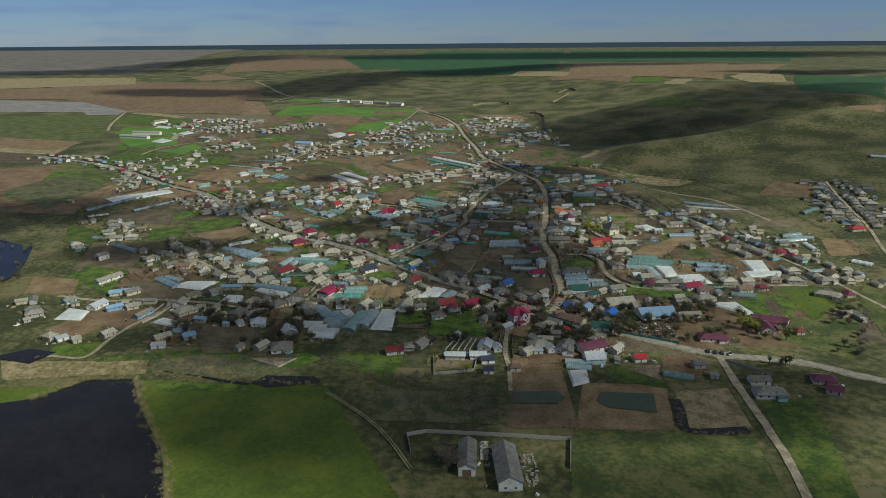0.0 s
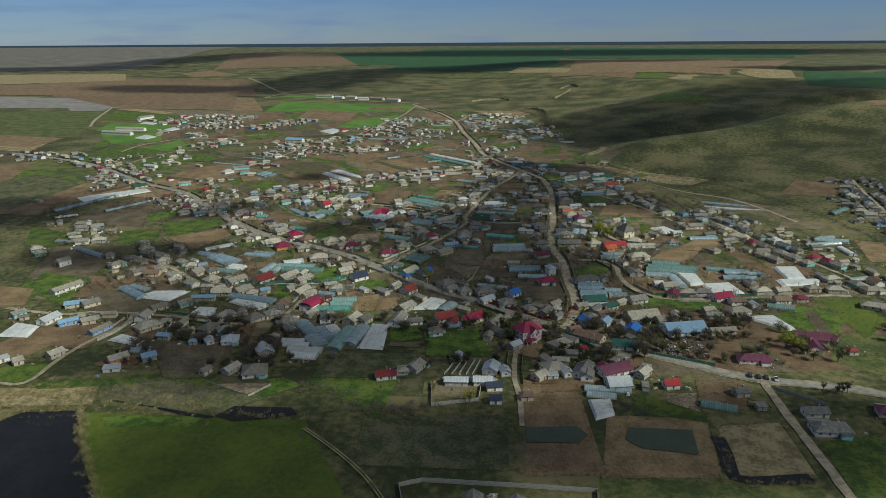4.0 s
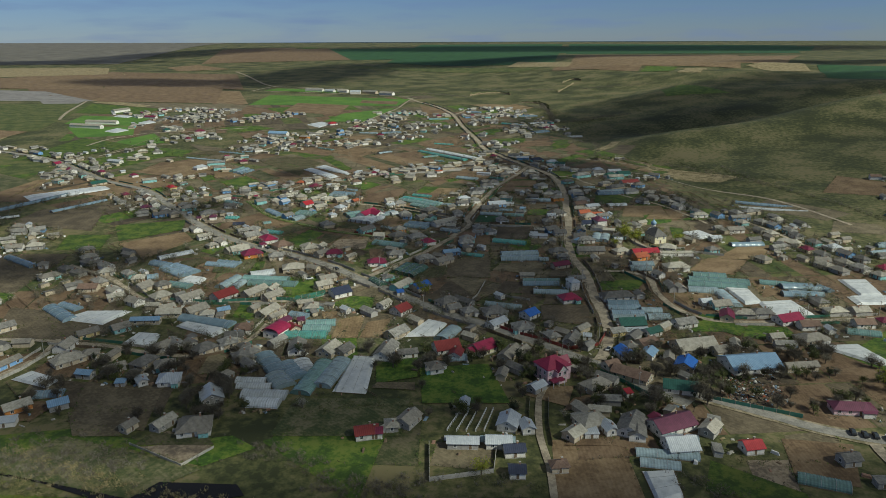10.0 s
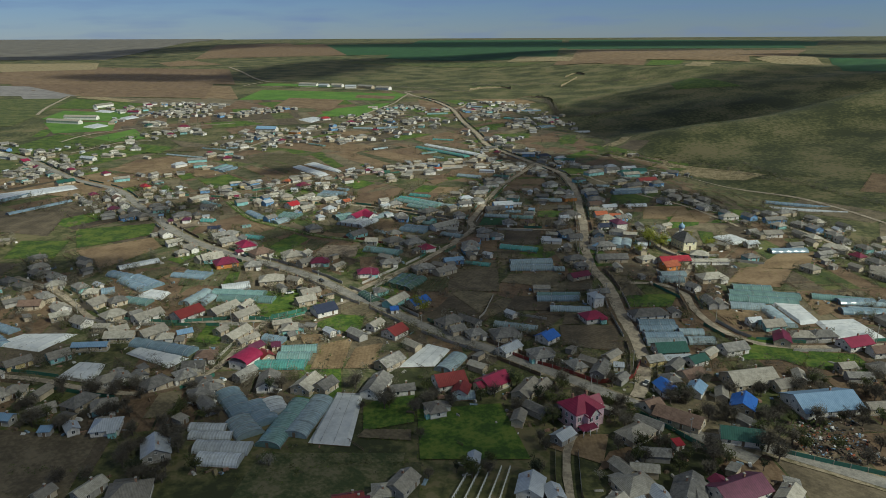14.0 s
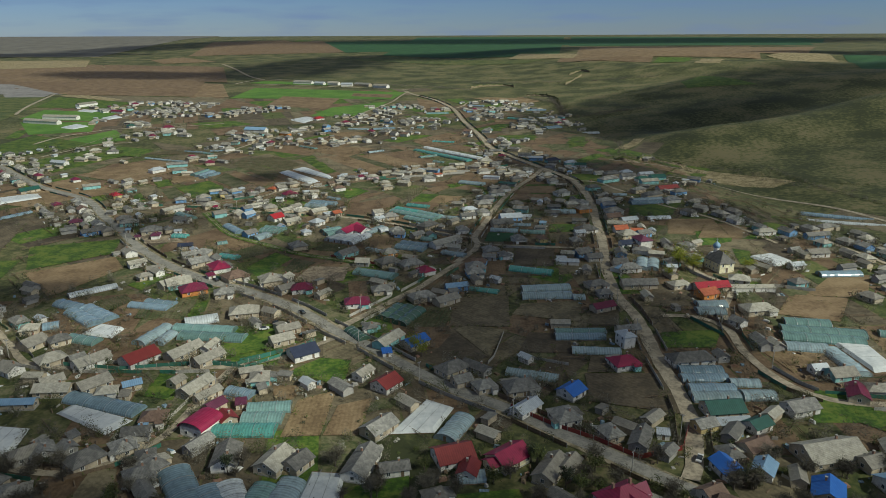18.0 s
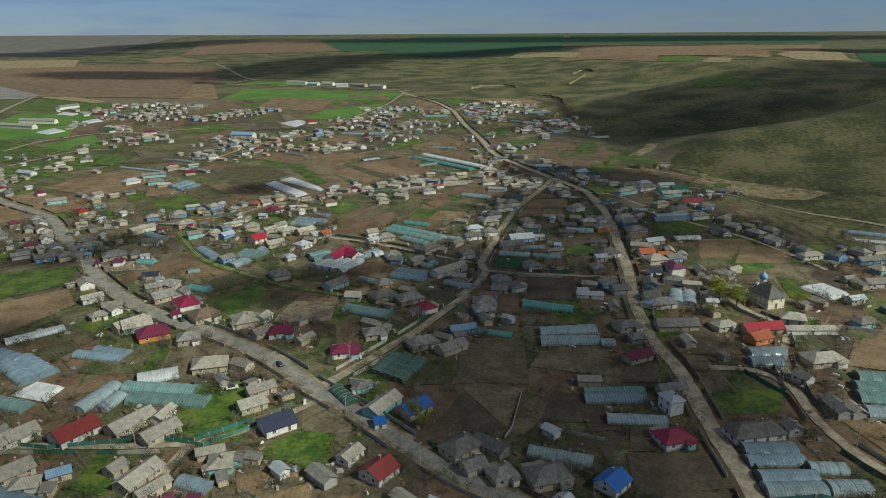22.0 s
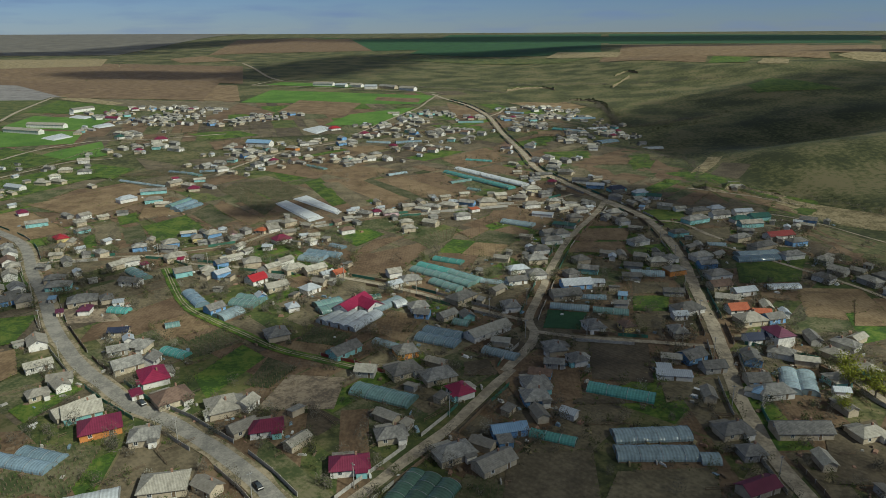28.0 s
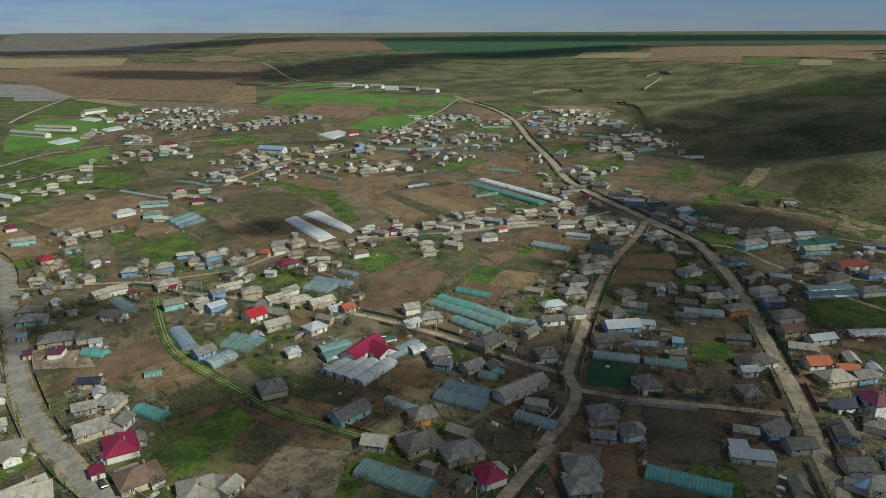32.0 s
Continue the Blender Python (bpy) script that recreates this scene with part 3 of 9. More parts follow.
def house(x, y, rot, L, W, roof, wall, style):
    # the front, with the door, faces the camera's side of the village
    rot = rot if -90 < rot <= 90 else rot - 180
    L, W = L * 0.93, W * 0.88
    if y > 715 and roof in ("slate", "light", "brown", "zinc") and style in ("hip", "gable"):
        reserve(x, y, L, W, rot)
        return far_building(far_houses, pose(x, y, gz(x, y) + 0.1, 0, 0, rot), L, W, roof, wall, style)
    ob = build_house("shed" if style == "shed" else "barn" if style == "barn" else "house", L, W, roof, wall, style, 2 if y < 500 else 1 if y < 820 else 0, y < 640 and int(x * 7 + y) % 3 != 0 and L < 16)
    ob.matrix_world = pose(x, y, gz(x, y) + 0.1, 0, 0, rot)
    reserve(x, y, L, W, rot)
    return ob


def greenhouse(x, y, rot, L, W, skin):
    rise = min(W * 0.36, 2.5)
    root = thing("greenhouse", x, y, rot, {"white": "white plastic film tunnel greenhouse on a garden plot", "blue": "bluish plastic film tunnel greenhouse on a garden plot",
                 "clear": "shiny clear plastic film tunnel greenhouse", "mint": "pale mint plastic film tunnel greenhouse", "teal": "teal plastic film tunnel greenhouse on bare soil",
                 "green": "dark green netted tunnel greenhouse"}[skin], "greenhouse", "polytunnels among the gardens")
    n = 10
    prof = [(-W / 2 * math.cos(math.pi * k / n), rise * math.sin(math.pi * k / n) ** 0.8) for k in range(n + 1)]
    s = Shape()
    bays = max(2, int(L / 2.2))
    seed = x * 7 + y
    for b in range(bays + 1):
        u = -L / 2 + L * b / bays
        for k, (py, pz) in enumerate(prof):
            sag = 0.10 * (b % 2) + 0.06 * noise.noise((seed, b, k * 0.7))
            s.v.append((u, py * (1 - sag * 0.3), pz * (1 - sag * 0.55)))
    for b in range(bays):
        for k in range(n):
            a = b * (n + 1) + k
            s.f.append((a + n + 1, a + n + 2, a + 1, a))
            s.s.append(0)
    part("cover", s, "film_" + skin, root, smooth=False)
    for sg in (-1, 1):
        e = Shape()
        pts = [(sg * (L / 2 - 0.02), py, pz) for py, pz in prof]
        e.face(pts if sg < 0 else pts[::-1])
        ew = part("end_wall", e, "film_" + skin, root)
        if sg < 0 and y < 720:
            dr = Shape()
            dr.box(-L / 2 - 0.06, -0.5, 0.05, -L / 2 - 0.01, 0.5, min(1.9, rise * 0.85))
            part("door", dr, "timber", ew, "grey wooden door")
    for b in range(0, bays + 1, max(1, bays // 3)):
        u = -L / 2 + L * b / bays
        key = ("hoop", W)
        if key not in MESHES:
            hsh = Shape()
            for k in range(n + 1):
                hsh.v += [(dx, prof[k][0] * r, prof[k][1] * r) for dx, r in ((-0.06, 1.02), (0.06, 1.02), (0.06, 0.99), (-0.06, 0.99))]
            for k in range(n):
                for e in range(4):
                    a, b2 = k * 4 + e, k * 4 + (e + 1) % 4
                    hsh.f.append((a, b2, b2 + 4, a + 4))
                    hsh.s.append(0)
            MESHES[key] = hsh.mesh("hoop", "steel")
        part("hoop", MESHES[key], None, root, at=pose(u, 0, 0))
    base = Shape()
    base.box(-L / 2, -W / 2 - 0.08, -0.3, L / 2, -W / 2 + 0.08, 0.25).box(-L / 2, W / 2 - 0.08, -0.3, L / 2, W / 2 + 0.08, 0.25)
    part("base_board", base, "timber", root)
    reserve(x, y, L, W, rot)


def film_sheet(quad):
    """A low house of white film stretched over a bed of seedlings."""
    cx, cy = sum(q[0] for q in quad) / 4, sum(q[1] for q in quad) / 4
    z0 = gz(cx, cy)
    root = thing("film_house", cx, cy, 0, "low white plastic film house over seedling beds", "greenhouse", "white film houses", z0)
    a, b, c, d = (Vector((q[0] - cx, q[1] - cy)) for q in quad)
    s = Shape()
    n, m = 10, 10
    for q in range(m + 1):
        for p in range(n + 1):
            u, w = p / n, q / m
            e = a * (1 - u) * (1 - w) + b * u * (1 - w) + c * u * w + d * (1 - u) * w
            edge = min(u, 1 - u, w, 1 - w)
            z = 0.15 if edge == 0 else 1.25 + 0.10 * noise.noise((e.x / 2, e.y / 2, cx))
            s.v.append((e.x, e.y, gz(e.x + cx, e.y + cy) - z0 + z))
    for q in range(m):
        for p in range(n):
            k = q * (n + 1) + p
            f = (k, k + 1, k + n + 2, k + n + 1)
            s.f.append(f if (b - a).cross(d - a) > 0 else f[::-1])
            s.s.append(0)
    part("cover", s, "film_sheet", root)
    take_quad(quad)
    for p0, p1 in ((a, d), (b, c)):
        bd = Shape()
        bd.tube((p0.x, p0.y, gz(p0.x + cx, p0.y + cy) - z0 + 0.2), (p1.x, p1.y, gz(p1.x + cx, p1.y + cy) - z0 + 0.2), 0.12, 0.12, 5)
        part("edge_pole", bd, "timber", root)
    for t in (0.3, 0.62):
        p0, p1 = a.lerp(d, t), b.lerp(c, t)
        bd = Shape()
        bd.tube((p0.x, p0.y, gz(p0.x + cx, p0.y + cy) - z0 + 1.25), (p1.x, p1.y, gz(p1.x + cx, p1.y + cy) - z0 + 1.25), 0.07, 0.07, 5)
        part("strap", bd, "steel", root)


def villa(x, y):
    """The pink two-storey house with the crimson hipped roof, dormers and a porch."""
    root = thing("villa", x, y, 28, "pink two-storey villa with a steep crimson hipped roof", "house")
    s = Shape()
    s.box(-6, -5, -0.3, 6, 5, 6.6).box(-2.5, -7, -0.3, 2.5, -5, 6.2).box(3.5, -2.5, -0.3, 7.4, 2.5, 6.2)
    part("wall", s, "wall_pink", root)
    part("roof", roof_shape(12, 10, 6.6, 3.4, "hip", 0.4), "crimson", root, "crimson metal-tile roof")
    for at_, l_ in ((pose(0, -4.6, 6.1, 0, 0, 90), 6), (pose(4.6, 0, 6.1), 6)):
        part("dormer", roof_shape(l_, 4.6, 0, 2.6, "gable", 0.4), "crimson", root, "crimson gabled dormer", at=at_)
        w = Shape()
        w.solid([(-l_ / 2, -2.2, 0), (l_ / 2, -2.2, 0), (l_ / 2, 2.2, 0), (-l_ / 2, 2.2, 0)], [(-l_ / 2, 0, 2.5), (l_ / 2, 0, 2.5), (l_ / 2, 0.01, 2.5), (-l_ / 2, 0.01, 2.5)])
        part("dormer_wall", w, "wall_white", root, at=at_)
    part("porch_roof", roof_shape(6, 2.6, 2.6, 0.6, "flat", 0.2), "maroon", root, at=pose(-3.2, -8.0, 0))
    for px in (-6, -3.2, -0.4):
        c = Shape()
        c.tube((px, -9.2, 0), (px, -9.2, 2.8), 0.18, 0.15, 8)
        part("column", c, "frame_paint", root, smooth=True)
    wm = window_mesh(1.2, 1.5)
    for f in (0, 1):
        for px in (-4.6, 3.6):
            part("window", wm, None, root, at=pose(px, -5, 1 + 2.8 * f))
        for px in (-1.2, 1.2):
            part("window", wm, None, root, at=pose(px, -7, 1 + 2.8 * f))
        for py in (-4, 4):
            part("window", wm, None, root, at=pose(6, py, 1 + 2.8 * f, 0, 0, 90))
        for py in (-1.2, 1.2):
            part("window", wm, None, root, at=pose(7.4, py, 1 + 2.8 * f, 0, 0, 90))
        for py in (-3, 0, 3):
            part("window", wm, None, root, at=pose(-6, py, 1 + 2.8 * f, 0, 0, -90))
    for px, py in ((-2.5, 1.5), (3, 1)):
        c = Shape()
        c.box(px - 0.35, py - 0.35, 7.5, px + 0.35, py + 0.35, 10.6)
        part("chimney", c, "brick", root)
    take(x, y, 9)


# ---- trees ----


def crown_shape(seed, height, radius, leaf, count, bare):
    """Trunk with limbs, and a crown of many small turned leaf or twig clumps."""
    rng = random.Random(seed)
    trunk, crown = Shape(), Shape()
    fork = height * rng.uniform(0.25, 0.38)
    trunk.tube((0, 0, -0.3), (0.08, 0, fork), radius * 0.09 + 0.06, radius * 0.06 + 0.04, 7)
    tips = []
    for k in range(7):
        a = 2 * math.pi * k / 7 + rng.uniform(-0.4, 0.4)
        rr = radius * rng.uniform(0.45, 0.85)
        tip = Vector((rr * math.cos(a), rr * math.sin(a), height * rng.uniform(0.55, 0.95)))
        mid = Vector((0.08, 0, fork)).lerp(tip, 0.5) + Vector((0, 0, height * 0.06))
        trunk.tube((0.05, 0, fork - 0.1), mid, radius * 0.04 + 0.03, radius * 0.025 + 0.02, 5)
        trunk.tube(mid, tip, radius * 0.025 + 0.02, 0.015, 4)
        tips += [tip, mid]
    for k in range(count):
        c = rng.choice(tips)
        p = c + Vector((rng.gauss(0, 0.3), rng.gauss(0, 0.3), rng.gauss(0, 0.2))) * radius
        p.z = max(p.z, fork * 0.8)
        d = Vector((rng.uniform(-1, 1), rng.uniform(-1, 1), rng.uniform(-0.6, 1))).normalized()
        if bare:
            e = d.cross(Vector((rng.random(), rng.random(), rng.random()))).normalized() * leaf * 0.11
            crown.face([p - e, p + e, p + d * leaf * 2.2])
        else:
            e = d.orthogonal().normalized() * leaf * rng.uniform(0.5, 1.1)
            g = d.cross(e).normalized() * leaf * rng.uniform(0.5, 1.1)
            crown.face([p - e, p - g * 0.6, p + e * 0.8, p + g])
    return trunk, crown


TREES = {}


def tree_model(kind, v):
    key = (kind, v)
    if key in TREES:
        return TREES[key]
    spec = {"bare": (5.5, 2.4, 0.55, 900, True, "twig_crown", "leafless grey-brown fruit tree in early spring"), "olive": (5.0, 2.2, 0.28, 600, False, "leaf_olive", "small orchard tree in first olive leaf"),
            "gold": (7.5, 3.4, 0.34, 700, False, "leaf_gold", "tall tree in bright yellow-green spring leaf"), "blossom": (4.5, 2.2, 0.22, 460, False, "blossom", "fruit tree in white blossom"),
            "dark": (6.5, 1.6, 0.28, 520, False, "leaf_dark", "dark evergreen garden tree"), "big": (9.0, 4.0, 0.8, 1200, True, "twig_crown", "tall leafless street tree with spreading limbs")}[kind]
    trunk, crown = crown_shape(v * 31 + len(kind), *spec[:5])
    root = tagged(new("tree"), spec[6], "tree", kind + " trees of the gardens")
    part("trunk", trunk, "bark", root)
    part("crown", crown, spec[5], root)
    TREES[key] = [root, False]
    return TREES[key]


def tree(x, y, kind="bare", size=1.0):
    v = random.randrange(3)
    model = tree_model(kind, v)
    m = pose(x, y, gz(x, y) + 0.05, 0, 0, random.uniform(0, 360))
    if not model[1]:
        ob = model[0]
        model[1] = True
        ob.matrix_world = m
    else:
        ob = copy_thing(model[0], m)
    ob.scale = (size, size, size * random.uniform(0.85, 1.15))
    return ob


# ---- water, hedges, walls ----


def water(mat, pts):
    z = max(gz(x, y) for x, y in pts) + 0.35
    s = Shape()
    s.face([(x, y, z) for x, y in pts])
    c = sum((a[0] * b[1] - b[0] * a[1]) for a, b in zip(pts, pts[1:] + pts[:1]))
    if c < 0:
        s.f[0] = s.f[0][::-1]
    label = "dark still lake water" if mat == "water" else "murky green garden pond"
    tagged(new("water", s.mesh("water", mat)), label, "water", kind="structure")
    for x, y in pts:
        take(x, y, 4)


def ditch(width, pts):
    s = Shape()
    ribbon(s, smooth_line(pts), width / 2, 0.3, 0.3)
    tagged(new("ditch_water", s.mesh("ditch_water", "water", smooth=True)), "dark water standing in a ditch", "ditch", kind="structure")


def clump(shape, rng_, x, y, z, r, h, n, bare):
    for _ in range(n):
        a, q = rng_.uniform(0, 6.28), r * math.sqrt(rng_.random())
        p = Vector((x + q * math.cos(a), y + q * math.sin(a), z + h * rng_.random() ** 1.3))
        d = Vector((rng_.uniform(-1, 1), rng_.uniform(-1, 1), rng_.uniform(0.2, 1.3))).normalized()
        if bare:
            e = d.orthogonal().normalized() * 0.09
            shape.face([p - e, p + e, p + d * rng_.uniform(0.6, 1.3)])
        else:
            e = d.orthogonal().normalized() * rng_.uniform(0.10, 0.28)
            g = d.cross(e).normalized() * rng_.uniform(0.10, 0.28)
            shape.face([p - e, p - g * 0.7, p + e * 0.8, p + g])


HEDGE = {"reed": "dry straw-coloured reeds along the water", "twig": "leafless grey-brown scrub along a ditch", "leaf_olive": "scrubby hedge in first olive leaf", "leaf_dark": "dark evergreen shrubs"}


def hedge(mat, width, height, density, pts):
    r = random.Random(int(pts[0][0] * 13 + pts[0][1]))
    s = Shape()
    line = smooth_line(pts)
    for a, b in zip(line, line[1:]):
        for _ in range(max(1, int((b - a).length * width * density / 30))):
            p = a.lerp(b, r.random()) + Vector((r.gauss(0, width / 2.6), r.gauss(0, width / 2.6)))
            k = r.uniform(0.4, 1.1)
            clump(s, r, p.x, p.y, gz(p.x, p.y), 1.1 * k + 0.5, height * k, 26, mat in ("reed", "twig"))
    tagged(new("scrub", s.mesh("scrub", mat)), HEDGE[mat], "shrubs", kind="stuff")


def cliff_band(pts):
    """A broken, steep earth face that follows the ravine's edge."""
    s = Shape()
    line = smooth_line(pts)
    r = random.Random(int(pts[0][1]))
    cols = [p + (q - p) * t for p, q in zip(line, line[1:]) for t in (0, 0.33, 0.66)]
    tall = 1 if line[0].y < 1000 else 1.3
    for i_, p in enumerate(cols):
        fade = min(1.0, i_ / 4, (len(cols) - 1 - i_) / 4)
        h = tall * fade * (3.4 + 3.2 * noise.noise((p.x / 16, p.y / 16, 1)) + 0.9 * noise.noise((p.x / 4, p.y / 4, 3)))
        for k in range(6):
            u = k / 5
            back = tall * (5.5 * u + 2.2 * noise.noise((p.x / 9, p.y / 9, k * 0.8)))
            x, y = p.x + r.gauss(0, 0.5), p.y + back
            s.v.append((x, y, gz(x, y) - 0.5 + max(h, 0.2) * (u ** 1.6 if k < 5 else 0.95) + r.gauss(0, 0.12) * fade))
    for i_ in range(len(cols) - 1):
        for k in range(5):
            a = i_ * 6 + k
            s.f.append((a, a + 6, a + 7, a + 1))
            s.s.append(0 if k < 4 else 1)
    for i_ in range(len(cols) - 1):
        a = i_ * 6 + 5
        p, q = s.v[a], s.v[a + 6]
        s.face([p, q, (q[0], q[1] + 16, gz(q[0], q[1] + 16) - 0.3), (p[0], p[1] + 16, gz(p[0], p[1] + 16) - 0.3)], 1)
    tagged(new("cliff", s.mesh("cliff", "cliff", "grass")), "crumbling ochre earth bank of the ravine", "cliff", kind="structure")


def masonry_wall(height, mat, pts):
    """A yard wall or sheet fence of equal panels between posts."""
    n = 0
    label = {"concrete": "weathered pale concrete yard wall", "fence_green": "green sheet-metal street fence", "fence_red": "dark red sheet-metal street fence", "timber": "grey board street fence"}[mat]
    root = thing("fence", pts[0][0], pts[0][1], 0, label, "fence", "street fences")
    base = Vector((*pts[0], gz(*pts[0])))
    for a, b in zip(pts, pts[1:]):
        a, b = Vector(a), Vector(b)
        k = max(1, round((b - a).length / 4.8))
        for i in range(k):
            p, q = a.lerp(b, i / k), a.lerp(b, (i + 1) / k)
            m, L = (p + q) / 2, (q - p).length
            key = ("panel", mat, height)
            if key not in MESHES:
                s = Shape()
                s.box(-0.5, -0.05, -0.3, 0.5, 0.05, height)
                MESHES[key] = s.mesh("panel", mat)
                s = Shape()
                s.box(-0.1, -0.1, -0.3, 0.1, 0.1, height + 0.15)
                MESHES["post", mat, height] = s.mesh("post", "concrete")
            ang = math.degrees(math.atan2(q.y - p.y, q.x - p.x))
            part("panel", MESHES[key], None, root, at=Matrix.Translation(Vector((m.x, m.y, gz(m.x, m.y) + 0.1)) - base) @ pose(0, 0, 0, 0, 0, ang) @ Matrix.Diagonal((L - 0.18, 1, 1, 1)))
            part("post", MESHES["post", mat, height], None, root, at=Matrix.Translation(Vector((p.x, p.y, gz(p.x, p.y) + 0.1)) - base) @ pose(0, 0, 0, 0, 0, ang))
            n += 1
    return root


def post_row(pts):
    """A row of short white trellis posts with a top rail."""
    root = thing("trellis", pts[0][0], pts[0][1], 0, "row of white trellis posts in a green garden", "trellis", "white trellis rows")
    line = smooth_line(pts)
    base = Vector((*pts[0], gz(*pts[0])))
    if "trellis" not in MESHES:
        s = Shape()
        s.box(-0.18, -0.18, -0.2, 0.18, 0.18, 1.1)
        MESHES["trellis"] = s.mesh("post", "frame_paint")
    a, b = Vector(pts[0]), Vector(pts[-1])
    n = max(2, int((b - a).length / 1.6))
    for k in range(n + 1):
        p = a.lerp(b, k / n)
        part("post", MESHES["trellis"], None, root, at=Matrix.Translation(Vector((p.x, p.y, gz(p.x, p.y))) - base))
    r = Shape()
    r.tube((0, 0, 1.05), (b.x - a.x, b.y - a.y, gz(b.x, b.y) - base.z + 1.05), 0.12, 0.12, 5)
    part("rail", r, "frame_paint", root)


def scrap_heap(pts):
    """The scrap yard: heaps of rusty sheet, timber and wrecked bodies."""
    a, b, c_, d = (Vector(q) for q in pts)
    r = random.Random(8)
    s = Shape()
    for _ in range(620):
        u, w = r.betavariate(1.3, 1.3), r.betavariate(1.2, 1.6)
        e = a * (1 - u) * (1 - w) + b * u * (1 - w) + c_ * u * w + d * (1 - u) * w
        z, l, q, h, t = gz(e.x, e.y) + 0.1, r.uniform(0.12, 0.9), r.uniform(0.08, 0.4), r.uniform(0.08, 0.55), r.uniform(0, 6.28)
        ux, vx, o = Vector((math.cos(t), math.sin(t), 0)), Vector((-math.sin(t), math.cos(t), 0)), Vector((e.x, e.y, z))
        base = [o - ux * l - vx * q, o + ux * l - vx * q, o + ux * l + vx * q, o - ux * l + vx * q]
        s.solid(base, [p.lerp(o, r.uniform(0, 0.6)) + Vector((0, 0, h)) for p in base], r.choice((0, 0, 0, 0, 0, 0, 2, 2, 2, 2, 2, 1, 5, 6, 6, 6, 6, 6, 6, 4, 3)))
    tagged(new("scrap_heap", s.mesh("scrap_heap", "timber", "concrete", "brown", "frame_paint", "skyblue", "rust", "rubber")), "heaps of scrap metal, boards and wrecks in a sandy yard", "scrap", kind="stuff")


def block_rows(pts, rows, per):
    """Rows of concrete blocks and slabs laid out in the grass of the barn yard."""
    a, b, c_, d = (Vector(q) for q in pts)
    r = random.Random(rows)
    s = Shape()
    for i in range(rows):
        for j in range(per):
            if r.random() < 0.2:
                continue
            u, w = (j + r.uniform(0.2, 0.8)) / per, (i + 0.5) / rows
            e = a * (1 - u) * (1 - w) + b * u * (1 - w) + c_ * u * w + d * (1 - u) * w
            z, l, q = gz(e.x, e.y), r.uniform(0.3, 0.8), r.uniform(0.2, 0.45)
            s.box(e.x - l, e.y - q, z - 0.1, e.x + l, e.y + q, z + r.uniform(0.25, 0.6))
    tagged(new("concrete_blocks", s.mesh("concrete_blocks", "concrete")), "pale concrete blocks lying in rows on the grass", "concrete blocks", kind="stuff")


ROWS = []


def house_row(pts):
    """A line of yards with no made street, to be filled with houses later."""
    p = [Vector(q) for q in pts]
    out = []
    for a, b in zip(p, p[1:]):
        n = max(1, int((b - a).length / 13))
        out += [a.lerp(b, k / n) for k in range(n)]
    ROWS.append(out + [p[-1]])


def church(x, y, rot):
    """The cream village church: hipped grey roof, a white curved gable and a pale blue onion cupola."""
    root = thing("church", x, y, rot, "cream village church with grey roof and pale blue cupola", "church")
    s = Shape()
    s.box(-6.5, -4.5, -0.3, 6.5, 4.5, 5.6)
    part("wall", s, "wall_cream", root)
    part("roof", roof_shape(13, 9, 5.6, 4.6, "hip", 0.5), "slate", root, "grey sheet roof")
    d = Shape()
    n = 12
    ring = [(math.cos(2 * math.pi * k / n), math.sin(2 * math.pi * k / n)) for k in range(n)]
    d.solid([(-3.6 + 1.5 * c, 1.5 * q, 7) for c, q in ring], [(-3.6 + 1.5 * c, 1.5 * q, 11.2) for c, q in ring])
    part("drum", d, "wall_white", root)
    o = Shape()
    prof = [(1.55, 11.2), (1.95, 12.0), (1.9, 12.8), (1.3, 13.6), (0.6, 14.2), (0.15, 14.9)]
    for r, z in prof:
        o.v += [(-3.6 + r * c, r * q, z) for c, q in ring]
    for j in range(len(prof) - 1):
        for k in range(n):
            a, b = j * n + k, j * n + (k + 1) % n
            o.f.append((a, b, b + n, a + n))
            o.s.append(0)
    part("cupola", o, "skyblue", root, "pale blue cupola", smooth=True)
    c = Shape()
    c.box(-3.66, -0.06, 14.8, -3.54, 0.06, 16.6).box(-3.66, -0.5, 15.7, -3.54, 0.5, 15.85)
    part("cross", c, "steel", root)
    g = Shape()
    arc = [(-2.6 * math.cos(math.pi * k / 14), 5.4 + 2.8 * math.sin(math.pi * k / 14)) for k in range(15)]
    g.solid([(-7.0, u, v) for u, v in arc], [(-6.4, u, v) for u, v in arc])
    part("curved_gable", g, "wall_white", root, "white curved gable")
    for sg in (-1, 1):
        for f in (1.1, 3.4):
            for k in (-4.6, -1.6, 1.6, 4.6):
                part("window", window_mesh(0.7, 1.1), None, root, at=pose(k, sg * 4.5, f, 0, 0, 0 if sg < 0 else 180))
    for k in (-2.5, 2.5):
        part("window", window_mesh(1.0, 1.5), None, root, at=pose(6.5, k, 3.4, 0, 0, 90))
    part("door", door_mesh(), None, root, at=pose(6.5, 0, 0.1, 0, 0, 90) @ Matrix.Scale(1.3, 4))
    take(x, y, 9)


